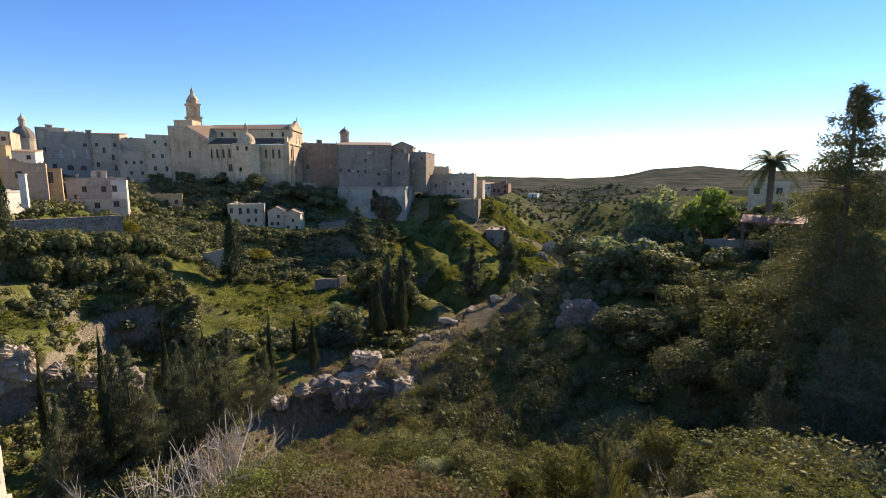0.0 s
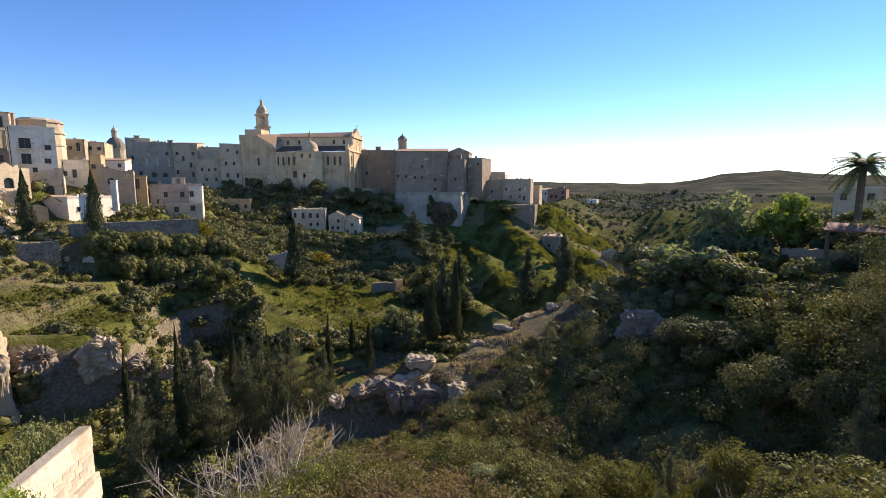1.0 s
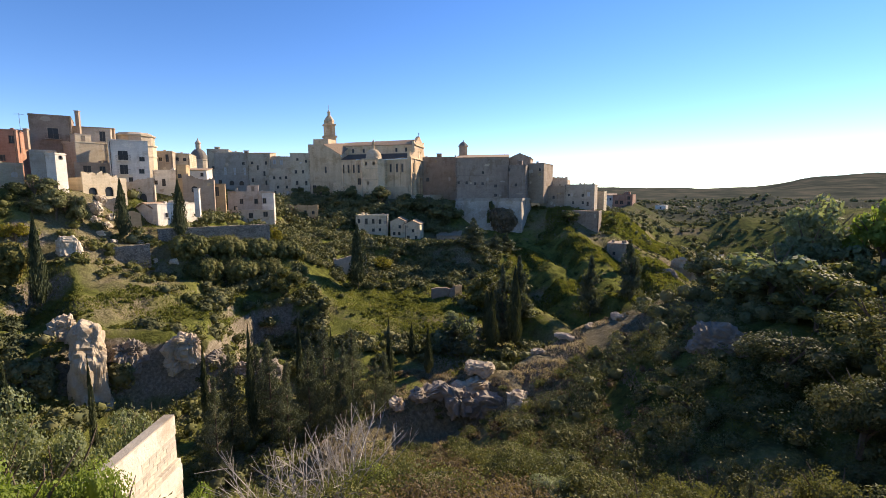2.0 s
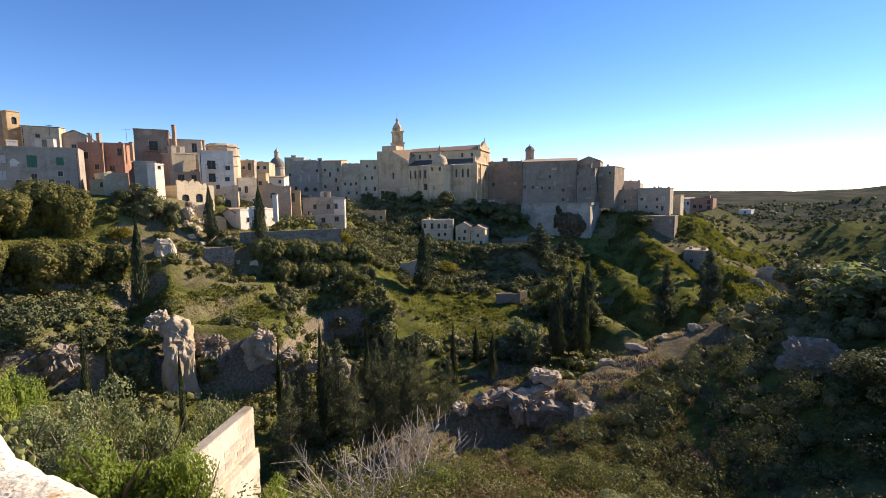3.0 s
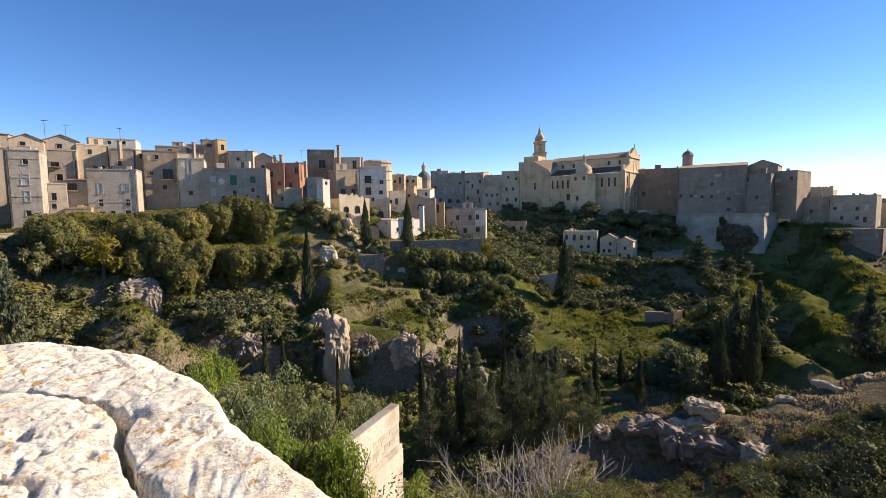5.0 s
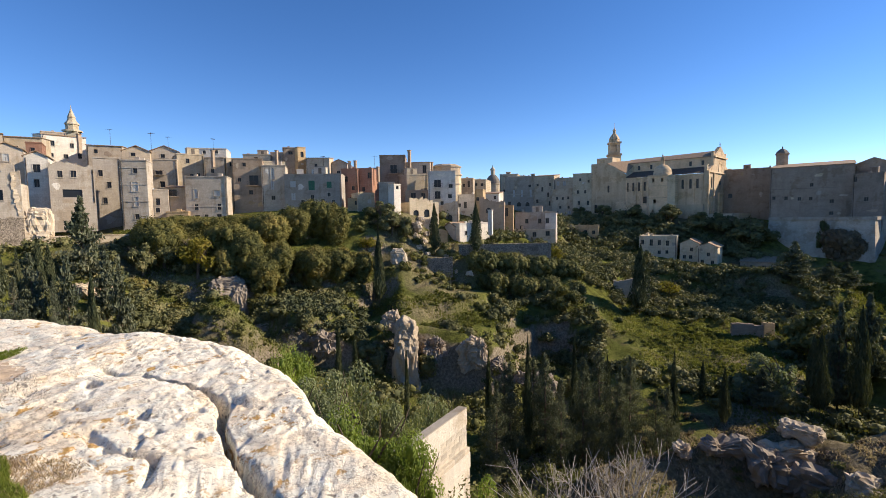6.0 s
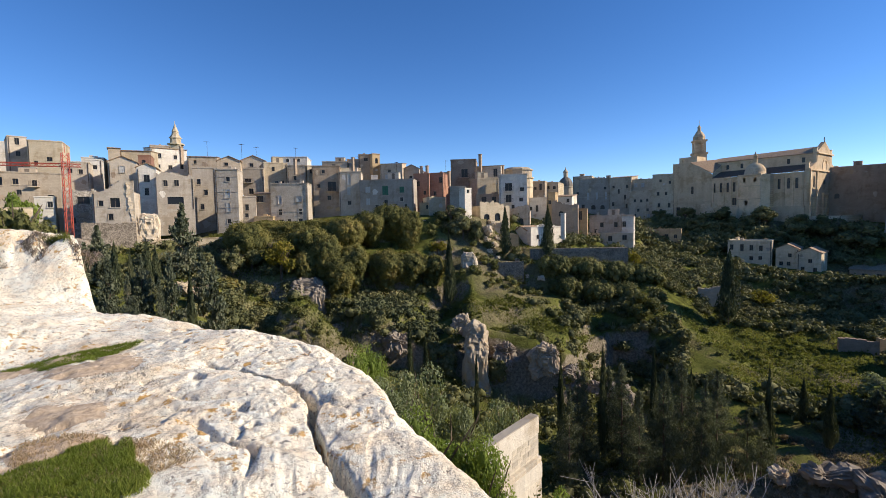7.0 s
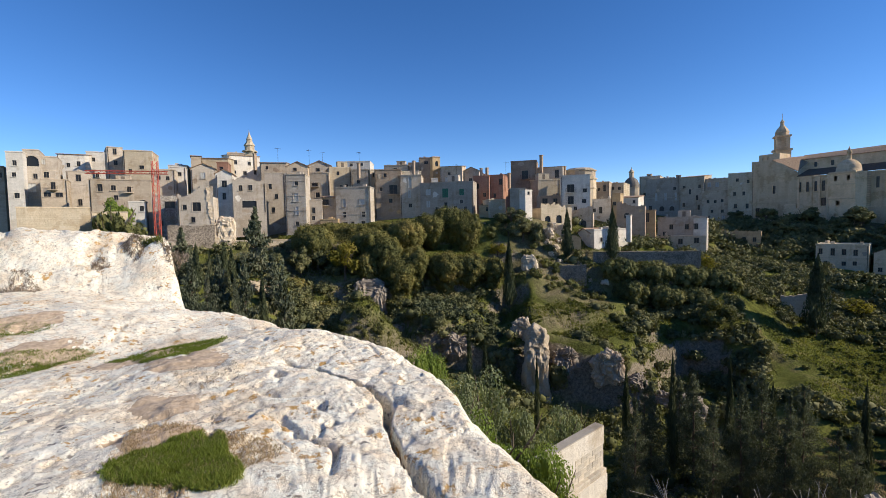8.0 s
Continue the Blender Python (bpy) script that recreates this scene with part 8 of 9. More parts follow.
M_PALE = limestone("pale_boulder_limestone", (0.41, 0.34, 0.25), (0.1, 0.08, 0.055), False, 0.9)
for k, (x, y, sx, sy, sz, up) in enumerate([(-7.0, 44.2, 1.5, 0.9, 0.65, 0.5), (-7.6, 43.0, 1.9, 1.2, 0.8, -0.05), (-2.9, 41.0, 1.5, 1.0, 0.9, -0.05), (-9.0, 41.4, 2.3, 1.3, 1.5, -0.25), (-5.6, 41.8, 2.0, 1.2, 1.2, -0.3), (-11.2, 40.4, 1.6, 1.0, 0.9, -0.2),
                                            (6.6, 54.1, 1.1, 0.5, 0.4, 0.1), (1.1, 51.0, 1.2, 0.5, 0.3, 0.1), (-1.6, 48.6, 0.8, 0.5, 0.3, 0.0), (3.8, 52.8, 0.9, 0.4, 0.3, 0.05), (-13.4, 38.0, 0.8, 0.6, 0.5, 0.0)]):
    # boulders 3 to 5 lie in shade, painted in with the darker cliff stone
    rock(x, y, on_ground(x, y, up), sx, sy, sz, k + 1, "pale weathered limestone boulder on the spur", k * 47, "boulder", M_CLIFF_AND_SHADED if k in (3, 4, 5) else M_PALE, 0.6)


M_CHALK = limestone("pale_rubble_stone", (0.54, 0.455, 0.345), (0.13, 0.1, 0.07), False, 2.2)


def broken_edge(x0, y0, z0, x1, y1, z1, label):
    """The torn end of a fallen wall: courses of uneven stones that step down from the top to the foot."""
    rnd = random.Random(17)
    root = tagged(new("ruined_wall"), label, "wall")
    root.matrix_world = pose(x0, y0, z0)
    z = z1
    while z > z0:
        f = (z1 - z) / (z1 - z0)
        high = rnd.uniform(0.3, 0.5)
        u = (1 - f ** 1.4) * (y1 - y0) + rnd.uniform(-0.12, 0.12)
        wide = rnd.uniform(0.2, 0.34) + 0.12 * f
        bm = bmesh.new()
        add_box(bm, x1 - x0 - 0.3, x1 - x0 + rnd.uniform(0.05, 0.25), u - wide, u + wide, z - z0 - high, z - z0)
        for v in bm.verts:
            v.co += Vector((rnd.uniform(-0.08, 0.08), rnd.uniform(-0.1, 0.1), rnd.uniform(-0.05, 0.05)))
        part("stone", bm, M_CHALK, root)
        z -= high - 0.06


broken_edge(-97.5, 2.8, -2.6, -97.6, 1.5, 7.7, "sunlit broken end of a fallen house wall")
rock(-98.0, 4.4, -0.4, 1.7, 1.0, 2.7, 44, "pale heap of fallen rubble masonry beside a ruin", 85, "rubble_mound", M_CHALK, 0.45)
long_wall(-97.0, -5.2, -97.1, 2.4, -3.0, 0.9, 0.5, "fieldstone", "rough rubble walling at the foot of a ruin", 0.35, "ruined_wall")


for k, (x, y, sx, sy, sz) in enumerate(((-76.6, 63.9, 1.5, 0.8, 1.3), (-75.2, 62.6, 0.9, 0.6, 0.7), (-74.2, 63.8, 0.8, 0.6, 0.6), (-78.2, 66.6, 1.3, 0.7, 1.0), (-73.0, 61.6, 0.6, 0.5, 0.45), (-71.6, 62.6, 0.5, 0.5, 0.4),
                                        (-75.6, 66.0, 0.7, 0.6, 0.6), (-69.6, 66.0, 0.6, 0.5, 0.4), (-64.5, 67.4, 0.7, 0.5, 0.5), (-66.6, 65.6, 0.5, 0.4, 0.4))):
    rock(x, y, on_ground(x, y, 0.15), sx, sy, sz, 60 + k, "pale block of fallen masonry on the terraces", k * 53, "fallen_block", M_CHALK, 0.5)
long_wall(-79.6, 63.2, -76.2, 67.8, -2.6, -0.6, 0.6, "tan", "crumbling wall of a ruin above the terrace", 0.5, "ruined_wall")
long_wall(-74.6, 66.4, -72.6, 69.2, -5.6, -2.9, 0.6, "ochre", "crumbling wall of a ruin above the terrace", 0.5, "ruined_wall")


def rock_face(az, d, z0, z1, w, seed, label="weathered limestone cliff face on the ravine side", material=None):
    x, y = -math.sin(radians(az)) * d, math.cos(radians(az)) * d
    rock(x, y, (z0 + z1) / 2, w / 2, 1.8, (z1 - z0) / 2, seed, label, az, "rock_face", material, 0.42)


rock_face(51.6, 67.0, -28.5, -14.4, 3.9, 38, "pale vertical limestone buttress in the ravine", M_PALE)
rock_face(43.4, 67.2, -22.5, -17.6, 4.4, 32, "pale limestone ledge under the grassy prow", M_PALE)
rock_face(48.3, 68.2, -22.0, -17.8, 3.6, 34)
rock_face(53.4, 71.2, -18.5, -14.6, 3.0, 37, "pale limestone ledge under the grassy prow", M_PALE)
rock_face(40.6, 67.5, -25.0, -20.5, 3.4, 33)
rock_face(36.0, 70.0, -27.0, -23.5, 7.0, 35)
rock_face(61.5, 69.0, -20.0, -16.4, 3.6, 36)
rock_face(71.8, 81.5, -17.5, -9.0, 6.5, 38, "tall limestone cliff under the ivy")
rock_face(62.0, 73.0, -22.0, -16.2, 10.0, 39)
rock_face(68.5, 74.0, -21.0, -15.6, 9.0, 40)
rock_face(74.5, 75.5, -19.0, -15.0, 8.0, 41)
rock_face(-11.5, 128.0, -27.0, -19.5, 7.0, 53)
# paler stone than its neighbours: the sun on this face is in the colour
rock_face(-13.5, 142.0, -27.0, -18.0, 7.0, 54, "limestone cliff in the ravine, sunlight put into its paler stone", M_PALE)
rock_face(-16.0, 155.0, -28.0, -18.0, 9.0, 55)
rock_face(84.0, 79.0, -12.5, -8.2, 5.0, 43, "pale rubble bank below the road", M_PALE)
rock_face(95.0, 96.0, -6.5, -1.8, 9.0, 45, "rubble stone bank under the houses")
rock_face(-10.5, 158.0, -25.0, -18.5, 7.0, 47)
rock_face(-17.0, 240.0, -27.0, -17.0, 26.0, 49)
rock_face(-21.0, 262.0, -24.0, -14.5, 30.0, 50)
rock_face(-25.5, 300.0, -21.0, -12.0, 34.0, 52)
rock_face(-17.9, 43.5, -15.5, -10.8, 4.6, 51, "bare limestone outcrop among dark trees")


rock(-71.4, 55.0, -8.0, 1.5, 0.8, 2.0, 52, "standing fragment of a pale ruined wall", 55, "ruined_pier", M_CHALK, 0.4)


# the white rock shelf on which the camera stands
OUTLINE = [(-100, 3.0), (-80, 2.2), (-40, 1.7), (0, 1.6), (20, 1.7), (40, 2.36), (47, 2.7), (50.8, 2.91), (55.2, 3.32), (59.7, 3.81), (62, 4.43), (64.4, 5.16), (66.1, 5.45), (69.5, 6.06), (72.9, 6.58), (78.2, 7.28), (81.9, 8.15), (86, 9.3),
           (89, 10.1), (91.8, 10.7), (92.7, 11.6), (93.1, 14), (93.7, 20), (95, 27), (110, 30), (140, 18), (200, 14), (240, 8), (260, 3.0)]
CRACK = [(-5.9, 0.85), (-5.49, 1.04), (-5.01, 1.27), (-4.5, 1.43), (-4.08, 1.45), (-3.59, 1.29), (-3.12, 1.21), (-2.74, 1.17), (-2.39, 1.16), (-1.9, 1.1)]

FISSURES = [[(-8.8, 0.2), (-7.6, 0.7), (-6.6, 0.8)], [(-6.9, 1.6), (-6.2, 1.9), (-5.4, 1.9)], [(-5.2, 0.3), (-4.6, 0.6), (-4.3, 1.1)], [(-9.9, -1.6), (-9.0, -1.0), (-8.3, -1.2)], [(-3.9, 0.5), (-3.3, 0.8), (-2.9, 0.7)]]


def near_line(x, y, line):
    best = np.full_like(x, 9.0)
    for (x0, y0), (x1, y1) in zip(line, line[1:]):
        dx, dy = x1 - x0, y1 - y0
        t = np.clip(((x - x0) * dx + (y - y0) * dy) / (dx * dx + dy * dy), 0, 1)
        best = np.minimum(best, np.hypot(x - x0 - t * dx, y - y0 - t * dy))
    return best


def shelf_height(x, y, az, r, edge):
    z = -1.6 + 0.17 * fbm(x / 2.3, y / 2.3, 51, 3) + 0.03 * fbm(x / 0.55, y / 0.55, 52, 3)
    z = z - 0.05 * np.clip(np.abs(fbm(x / 0.9, y / 0.9, 57, 4)) * -5 + 0.35, 0, 0.4)
    z = z + 0.014 * fbm(x / 0.12, y / 0.12, 53, 4) - 0.014 * np.clip(0.1 - np.abs(fbm(x / 0.5 + 7, y / 0.35, 77, 4)), 0, 0.1) / 0.1
    pits = np.clip(fbm(x / 0.22, y / 0.22, 58, 2) - 0.38, 0, 1)
    z = z - 0.3 * pits - 0.07 * np.clip(fbm(x / 0.07, y / 0.07, 64, 2) - 0.4, 0, 1)
    plate = fbm(x / 0.9 + 0.4 * y, y / 1.9, 65, 4) * 7
    z = z + 0.016 * (np.floor(plate) + np.clip((plate - np.floor(plate)) * 5, 0, 1)) - 0.02 * np.clip(fbm(x / 0.05, y / 0.09, 78, 2) - 0.3, 0, 1)
    d = near_line(x + 0.05 * fbm(x / 0.3, y / 0.3, 54, 2), y + 0.05 * fbm(x / 0.3, y / 0.3, 55, 2), CRACK)
    wide = 0.012 + 0.034 * np.clip(fbm(x / 0.5, y / 0.5, 63, 2) + 0.35, 0, 0.7) * np.clip((x + 6.0) / 1.6, 0.5, 1)
    z = z - 0.24 * np.clip((x + 6.1) / 1.2 + 0.8 * fbm(x / 0.35, y / 0.35, 79, 2), 0.1, 1) * np.exp(-((d / wide) ** 4)) - 0.03 * np.exp(-((d / 0.16) ** 2))
    for k, line in enumerate(FISSURES):
        d = near_line(x + 0.1 * fbm(x / 0.4, y / 0.4, 81 + k, 3), y + 0.1 * fbm(x / 0.4, y / 0.4, 85 + k, 3), line)
        z = z - 0.09 * np.clip(0.5 + 1.6 * fbm(x / 0.3, y / 0.3, 89, 2), 0, 1) * np.exp(-((d / 0.03) ** 2))
    # the raised block behind
    face = np.interp(az, [92, 99, 106, 130, 150], [11.2, 12.2, 12.8, 16, 40]) + 0.5 * fbm(x / 2.4, y / 2.4, 56, 3) + 0.15 * fbm(x / 1.3, y / 1.3, 67, 2)
    z = z + 0.4 * np.clip((az - 91) / 10, 0, 1) * np.clip((r - 8) / 4, 0, 1)
    up = np.clip((r - face) / 1.5, 0, 1)
    up = up + 0.35 * np.sin(up * 11 + 5 * fbm(x / 2, y / 2, 66, 3)) * up * (1 - up) * (0.6 + fbm(x / 0.7, y / 0.7, 68, 3)) * np.clip((az - 91.8) / 0.5, 0, 1)
    z = z + (up * up * (3 - 2 * up)) * (1.16 + 0.16 * fbm(x / 2.5, y / 2.5, 59, 3) + 0.1 * np.round(2 * fbm(x / 0.9, y / 0.9, 69, 3)) / 2)
    z = z + up * (0.13 * fbm(x / 0.4, y / 0.4, 74, 4) - 0.2 * np.clip(0.12 - np.abs(fbm(x / 1.1, y / 1.1, 75, 3)), 0, 0.12) / 0.12)
    f = np.clip((r / edge - 0.88) / 0.12, 0, 1)
    z = z - 0.14 * f**2
    return z


def rock_shelf():
    az = np.concatenate([np.arange(-100, 40, 1.6), np.arange(40, 56, 0.3), np.arange(56, 84, 0.17), np.arange(84, 112, 0.26), np.arange(112, 260, 1.6)])
    s = np.concatenate([[0.002], np.geomspace(0.15, 3.3, 120, endpoint=False), np.arange(3.3, 6.6, 0.022), np.geomspace(6.6, 30.5, 130)])
    a, ss = np.meshgrid(az, s, indexing="ij")
    edge = np.interp(a, [o[0] for o in OUTLINE], [o[1] for o in OUTLINE]) * 1.06
    edge = edge * (1 + 0.02 * fbm(a / 3.0, a * 0 + 3.3, 61, 4))
    r = np.minimum(ss, edge)
    x, y = -np.sin(np.radians(a)) * r, np.cos(np.radians(a)) * r
    z = shelf_height(x, y, a, r, edge)
    na, nr = len(az), len(s)
    v = np.stack([x, y, z], -1)
    skirts = []
    for k, (grow, drop) in enumerate([(1.012, 0.25), (1.02, 0.7), (1.03, 1.6), (1.05, 3.5), (1.08, 6.5)]):
        w = v[:, -1].copy()
        w[:, :2] *= grow
        w[:, 2] -= drop + 0.15 * fbm(az / 2.0, az * 0 + k, 62, 3)
        skirts.append(w[:, None])
    v = np.concatenate([v, *skirts], 1)
    nr = v.shape[1]
    v = v.reshape(-1, 3)
    i, j = np.meshgrid(np.arange(na), np.arange(nr - 1), indexing="ij")
    i2 = (i + 1) % na
    q = np.stack([i * nr + j, i2 * nr + j, i2 * nr + j + 1, i * nr + j + 1], -1).reshape(-1, 4)[:, ::-1]
    me = fast_mesh("rock_shelf", v, q, M_ROCK)
    me.shade_smooth()
    tagged(new("rock_shelf", me), "white pitted limestone shelf with cracks and orange lichen", "rock", kind="structure")


rock_shelf()


def shelf_z(x, y):
    az = np.degrees(np.arctan2(-x, y))
    az = np.where(az < -100, az + 360, az)
    r = np.hypot(x, y)
    return shelf_height(x, y, az, r, np.interp(az, [o[0] for o in OUTLINE], [o[1] for o in OUTLINE]))


def grass_patch(cx, cy, rx, ry, turn, n, blade, seed, label, material=F_TURF):
    rng = np.random.default_rng(seed)
    a, k = rng.uniform(0, 6.28, n), np.sqrt(rng.uniform(0, 1, n))
    k = k * (1 + 0.35 * np.sin(3 * a + seed) * rng.uniform(0.5, 1, n))
    u, v = np.cos(a) * k * rx, np.sin(a) * k * ry
    c, s = math.cos(radians(turn)), math.sin(radians(turn))
    x, y = cx + u * c - v * s, cy + u * s + v * c
    z = shelf_z(x, y)
    p = np.column_stack([x, y, z + blade * 0.3])
    me = leaf_mesh("grass_patch", p, blade * rng.uniform(0.35, 1.0, n), material, 0.8, 0.09, rng)
    tagged(new("grass_patch", me), label, "grass", kind="stuff")


M_SOIL = simple("dry_stony_soil", (0.33, 0.235, 0.15), (0.64, 0.49, 0.34), 14, 1.0, 0.8)


def soil_patch(cx, cy, rx, ry, turn, seed):
    """Thin spread of earth in a hollow of the rock, dying out at an uneven rim."""
    rings, sides = 14, 56
    a = np.linspace(0, 2 * np.pi, sides, endpoint=False)[None]
    k = np.linspace(0.02, 1, rings)[:, None]
    rim = 1 + 0.3 * fbm(np.cos(a) * 1.5 + seed, np.sin(a) * 1.5, seed, 4)
    u, v = np.cos(a) * k * rx * rim, np.sin(a) * k * ry * rim
    c, s = math.cos(radians(turn)), math.sin(radians(turn))
    x, y = cx + u * c - v * s, cy + u * s + v * c
    z = shelf_z(x.ravel(), y.ravel()).reshape(x.shape)
    z = z + 0.016 - 0.05 * k**3 + 0.012 * fbm(x / 0.08, y / 0.08, seed + 3, 3) + 0.02 * fbm(x / 0.3, y / 0.3, seed + 5, 2)
    i, j = np.meshgrid(np.arange(rings - 1), np.arange(sides), indexing="ij")
    q = np.stack([i * sides + j, (i + 1) * sides + j, (i + 1) * sides + (j + 1) % sides, i * sides + (j + 1) % sides], -1).reshape(-1, 4)
    me = fast_mesh("soil_patch", np.stack([x, y, z], -1).reshape(-1, 3), q, M_SOIL)
    me.shade_smooth()
    tagged(new("soil_patch", me), "spread of brown earth in a hollow of the rock", "soil", kind="stuff")


soil_patch(-3.75, -0.25, 0.75, 0.52, 20, 3)
soil_patch(-7.2, -0.55, 0.5, 1.0, 15, 4)
soil_patch(-6.3, -0.15, 0.55, 0.75, 10, 8)
soil_patch(-7.8, -2.0, 0.6, 0.9, 20, 5)
soil_patch(-4.9, -0.3, 0.5, 0.42, 40, 9)
soil_patch(-9.2, -2.4, 0.6, 0.8, 0, 6)
grass_patch(-3.5, -0.17, 0.48, 0.33, 20, 26000, 0.042, 1, "tuft of short green grass in a rock hollow")
grass_patch(-3.6, -0.16, 0.66, 0.45, 20, 9000, 0.034, 11, "dry straw round a tuft of grass", F_STRAW)
grass_patch(-7.2, -0.42, 0.42, 0.62, 15, 9000, 0.04, 2, "strip of short green grass on the rock")
grass_patch(-7.6, -2.0, 0.34, 0.55, 20, 5500, 0.04, 3, "strip of short green grass on the rock")
grass_patch(-8.9, -2.6, 0.4, 0.5, 0, 3500, 0.03, 4, "strip of short green grass on the rock")
for k, (x, y, w, blade, n, mat, lab) in enumerate((
        (-13.0, -1.0, 0.26, 0.16, 300, F_GRASS, "green weeds growing from the raised rock"), (-12.9, -1.35, 0.3, 0.12, 300, F_DRY, "dry weeds at the foot of the raised rock"),
        (-12.5, -0.55, 0.3, 0.13, 300, F_DRY, "dry weeds at the foot of the raised rock"), (-12.7, -2.0, 0.2, 0.1, 220, F_DRY, "dry thorny cushion on the raised rock"),
        (-12.4, -3.3, 0.35, 0.08, 500, F_DRY, "dry thorny cushion on the raised rock"), (-9.6, -3.4, 0.3, 0.05, 700, F_DRY, "thin dry grass on the rock"), (-5.6, 0.0, 0.5, 0.03, 700, F_DRY, "thin dry grass on the rock"))):
    grass_patch(x, y, w, w * 0.8, 20, n, blade, 20 + k, lab, mat)


# bare shrubs
def bare_shrub(x, y, h, seed):
    rng = np.random.default_rng(seed)
    bm = bmesh.new()

    def grow(p, d, l, r, depth):
        q = p + d * l
        limb(bm, p, q, r, r * 0.7, 4)
        if depth == 0:
            return
        for _ in range(2 + (rng.random() < 0.45)):
            e = (d + Vector(rng.normal(0, 0.38, 3)) + Vector((0, 0, 0.12))).normalized()
            grow(q, e, l * rng.uniform(0.62, 0.9), r * 0.66, depth - 1)

    for _ in range(4):
        d = Vector((rng.normal(0, 0.45), rng.normal(0, 0.45), 1)).normalized()
        grow(Vector((rng.normal(0, 0.12), rng.normal(0, 0.12), -0.1)), d, h * 0.34, 0.026, 3)
    ob = part("bare_shrub", bm, M_TWIG, None)
    ob.matrix_world = pose(x, y, on_ground(x, y))
    tagged(ob, "leafless grey shrub with forked twigs", "shrub", "bare shrubs")


for k, (az, d, h) in enumerate([(30.6, 11.6, 3.4), (28.5, 12.2, 3.1), (33.5, 11.4, 2.6), (24.0, 12.8, 3.2), (22.0, 13.4, 3.0), (26.0, 12.5, 2.8), (-27, 17.5, 2.6), (-29, 18.5, 2.4)]):
    bare_shrub(-math.sin(radians(az)) * d, math.cos(radians(az)) * d, h, 900 + k)


# ---- prickly pear at the edge of the rock
M_PAD = simple("prickly_pear_pad", (0.11, 0.14, 0.045), (0.24, 0.25, 0.075), 9, 0.6, 0.3)


def prickly_pear(x, y, z, high, seed):
    rnd = random.Random(seed)
    root = tagged(new("prickly_pear"), "prickly pear cactus with oval green pads", "cactus")
    root.matrix_world = pose(x, y, z)
    bm = bmesh.new()
    limb(bm, (0, 0, -0.3), (0.05, 0, high * 0.4), 0.07, 0.06)
    limb(bm, (0.05, 0, high * 0.4), (0, 0.04, high * 0.72), 0.06, 0.045)
    part("stem", bm, M_BARK, root)
    tips = [(Vector((rnd.uniform(-0.3, 0.3), rnd.uniform(-0.3, 0.3), high * rnd.uniform(0.62, 0.78))), Vector((0, 0, 1))) for _ in range(9)]
    for k in range(58):
        base, lean = tips[rnd.randrange(max(0, len(tips) - 22), len(tips))]
        d = (lean + Vector((rnd.uniform(-0.8, 0.8), rnd.uniform(-0.8, 0.8), 0.25))).normalized()
        size = rnd.uniform(0.038, 0.066)
        bm = bmesh.new()
        bmesh.ops.create_icosphere(bm, subdivisions=2, radius=1.0)
        for v in bm.verts:
            v.co = (v.co.x * size * 0.66 * (1 + 0.25 * v.co.z), v.co.y * size * 0.16, (v.co.z + 1) * size)
        pad = part("pad", bm, M_PAD, root, smooth=True)
        q = d.to_track_quat("Z", "Y").to_matrix().to_4x4()
        pad.matrix_basis = Matrix.Translation(base) @ q @ pose(0, 0, 0, 0, 0, rnd.uniform(0, 180))
        tip = base + d * size * 1.85
        if tip.z < high:
            tips.append((tip, d))


PEAR_AT = (-6.1, 3.05)
PEAR_Z = on_ground(*PEAR_AT)
prickly_pear(PEAR_AT[0], PEAR_AT[1], PEAR_Z, -2.55 - PEAR_Z, 5)

M_PLASTER = masonry("old_lime_plaster", (0.66, 0.61, 0.53), (0.42, 0.37, 0.3), (0.74, 0.695, 0.61), 40.0)
M_BLOCK = masonry("pale_wall_block", (0.6, 0.54, 0.445), (0.36, 0.31, 0.245), (0.68, 0.62, 0.525), 40.0)


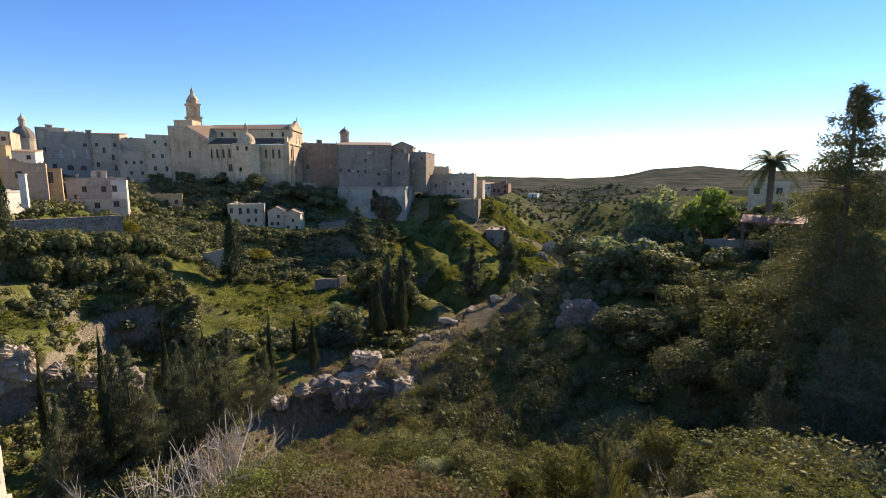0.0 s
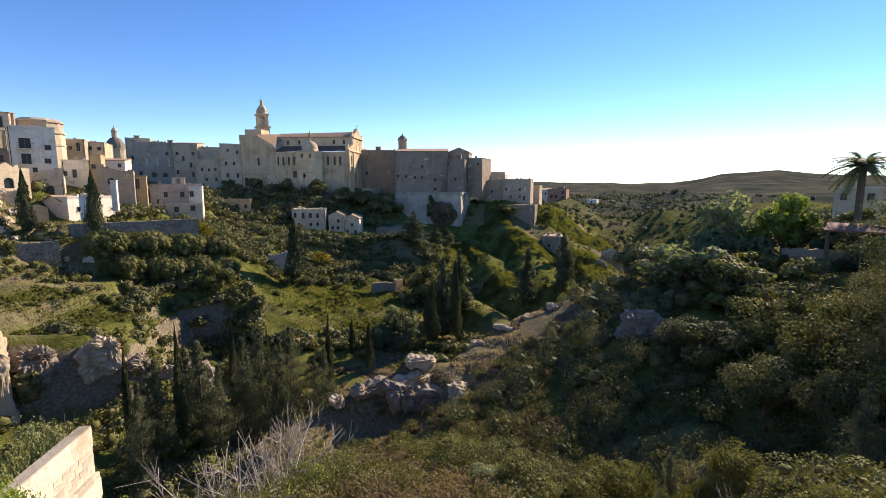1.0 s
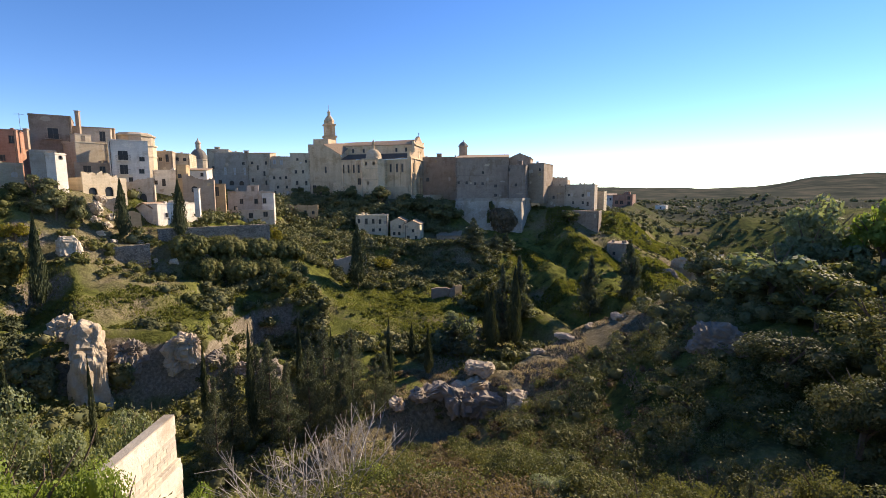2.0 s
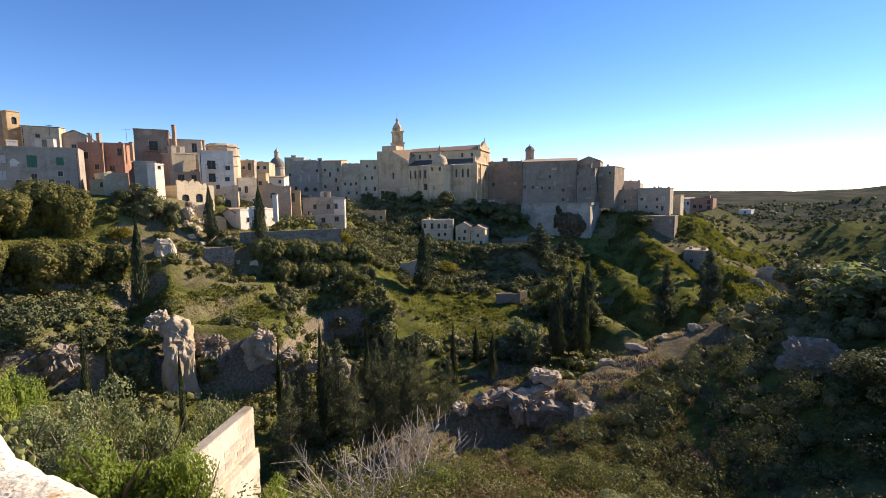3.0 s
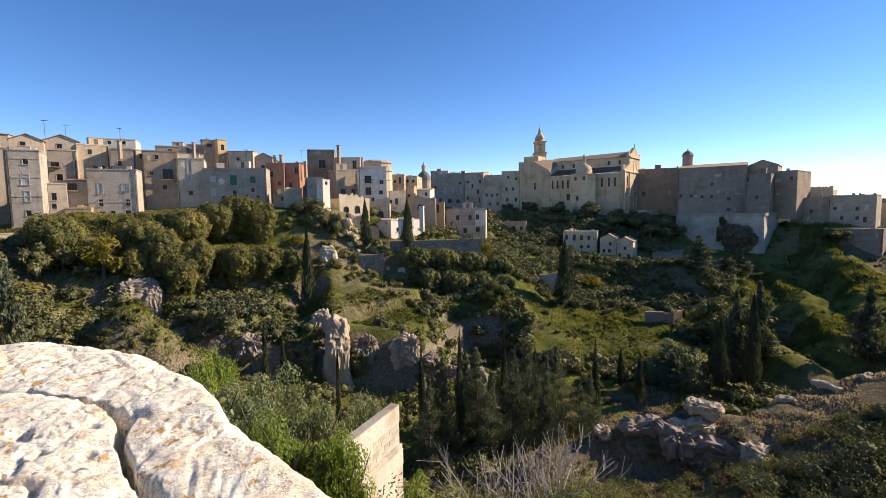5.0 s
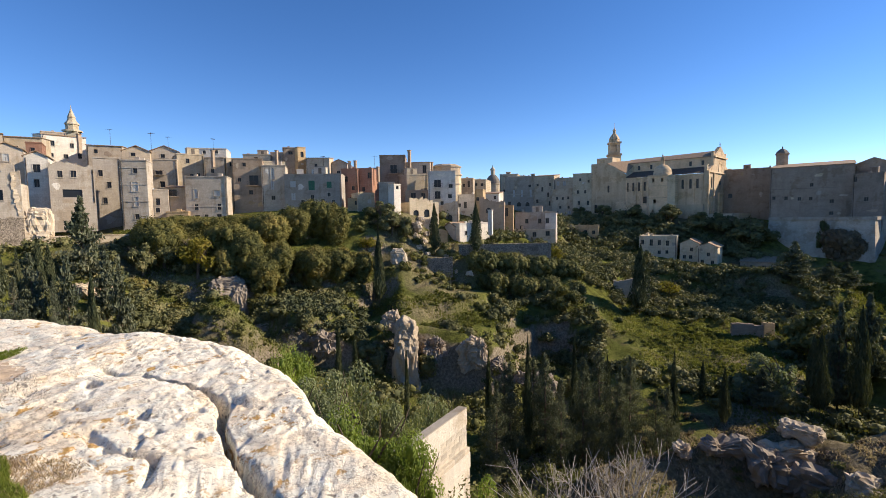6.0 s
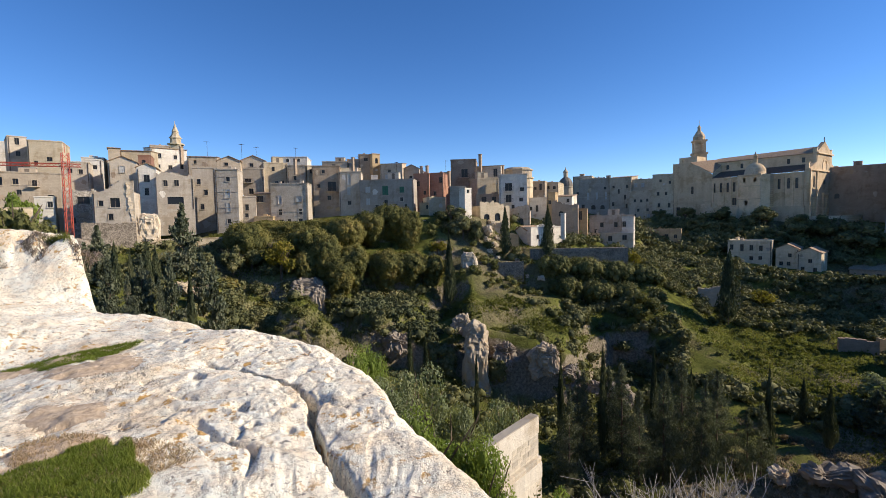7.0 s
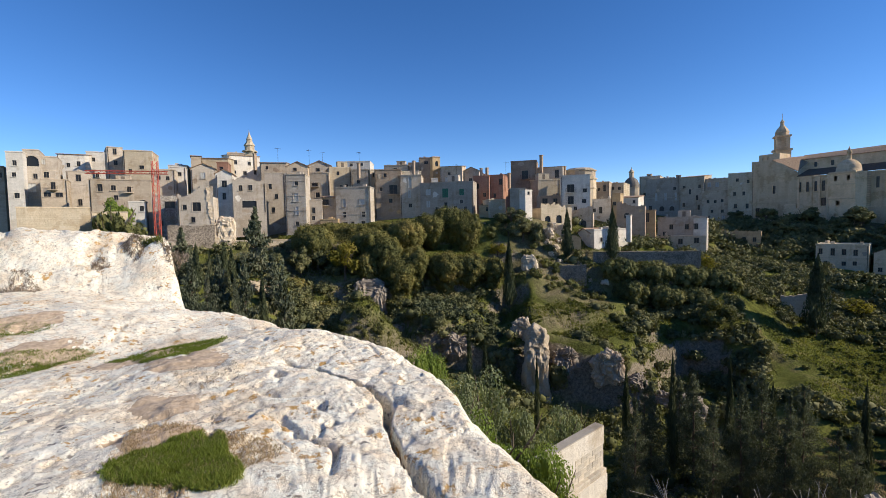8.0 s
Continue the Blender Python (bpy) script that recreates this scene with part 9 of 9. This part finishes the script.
# ---- the half-ruined wall below the rock, block by block
def block_wall():
    x0, y0, x1, y1, top = -15.6, 11.2, -17.4, 18.0, -10.5
    length = math.hypot(x1 - x0, y1 - y0)
    root = tagged(new("terrace_wall"), "pale block wall with plaster remains and a stepped lower face", "wall")
    root.matrix_world = pose(x0, y0, top, 0, 0, math.degrees(math.atan2(y1 - y0, x1 - x0)))
    # local: x along, y to the left (away from the viewer), front at y = 0
    bm = bmesh.new()
    add_box(bm, 0, length, 0.05, 0.42, -8, -0.06)
    part("core", bm, M_BLOCK, root)
    bm = bmesh.new()
    add_box(bm, -0.02, length + 0.03, -0.02, 0.46, -0.06, 0.0)
    part("coping", bm, M_BLOCK, root)
    for k, (a, b, z0, z1, y) in enumerate(((0.0, length, -0.95, -0.06, -0.05), (0.0, length * 0.62, -1.5, -0.95, -0.045), (length * 0.15, length * 0.9, -5.9, -3.3, -0.24), (length * 0.5, length, -3.3, -2.45, -0.235))):
        bm = bmesh.new()
        add_box(bm, a, b, y, 0.06, z0, z1)
        part("plaster", bm, M_PLASTER, root)
    made = {}

    def block(w, h, d):
        key = (round(w, 2), h, d)
        if key not in made:
            bm = bmesh.new()
            add_box(bm, -w / 2, w / 2, -d, 0.05, -h / 2, h / 2)
            bmesh.ops.bevel(bm, geom=bm.edges[:], offset=0.007, segments=1, affect="EDGES")
            me = bpy.data.meshes.new("block")
            bm.to_mesh(me)
            bm.free()
            me.materials.append(M_BLOCK)
            made[key] = me
        return made[key]

    rnd = random.Random(4)
    h, w = 0.3, 0.52
    for row in range(22):
        z = -0.22 - row * h
        low = row >= 7
        off = (row % 2) * w / 2
        x = 0.0
        while x < length - 0.05:
            ww = min(w if x > 0 or off == 0 else off, length - x)
            if ww > 0.08:
                ob = new("block", block(ww - 0.006, h - 0.006, 0.2 if low else 0.02))
                ob.parent = root
                ob.location = (x + ww / 2, -rnd.uniform(0, 0.01), z)
            x += ww


block_wall()
long_wall(-15.9, 10.4, -15.6, 11.0, -11.6, -9.6, 0.3, "white", "whitewashed gate post beside the wall", name="gate_post")


def tiled_shelter():
    root = tagged(new("shelter"), "open shelter with a red tiled roof on posts", "shelter")
    root.matrix_world = pose(32.2, 45.4, -6.9, 0, 0, -36)
    bm = bmesh.new()
    quad(bm, (-2.6, -1.6, 2.9), (2.6, -1.6, 2.9), (2.6, 1.6, 3.4), (-2.6, 1.6, 3.4))
    part("roof", bmesh_thick(bm, 0.12), simple("red_clay_tiles", (0.2, 0.06, 0.035), (0.33, 0.11, 0.06), 5, 0.85), root)
    for x in (-2.4, 0, 2.4):
        for y in (-1.4, 1.4):
            bm = bmesh.new()
            add_box(bm, x - 0.07, x + 0.07, y - 0.07, y + 0.07, -1.5, 2.95 + (y + 1.4) * 0.14)
            part("post", bm, M_BARK, root)


tiled_shelter()


def aerial(x, y, z, h):
    root = tagged(new("aerial"), "thin roof television aerial on a pole", "aerial", "roof aerials")
    root.matrix_world = pose(x, y, z, 0, 0, x * 13 % 180)
    bm = bmesh.new()
    limb(bm, (0, 0, -1), (0, 0, h), 0.035, 0.03, 5)
    part("pole", bm, M_IRON, root)
    bm = bmesh.new()
    for k in range(5):
        limb(bm, (-0.5 + k * 0.05, -0.6 + 0.3 * k, h - 0.15), (0.5 - k * 0.05, -0.6 + 0.3 * k, h - 0.15), 0.018, 0.018, 4)
    limb(bm, (0, -0.7, h - 0.15), (0, 0.7, h - 0.15), 0.02, 0.02, 4)
    part("antenna", bm, M_IRON, root)


for x, y, z, h in ((-128, 30, 17, 3.0), (-121, 38, 17, 2.4), (-114, 52, 15, 2.2), (-100, 70, 13.5, 2.0), (-124, 18, 17.5, 2.4), (-116, 24, 16, 2.6), (-108, 60, 13.5, 2.0), (-118, 150, 11.5, 3.0)):
    aerial(x, y, z, h)
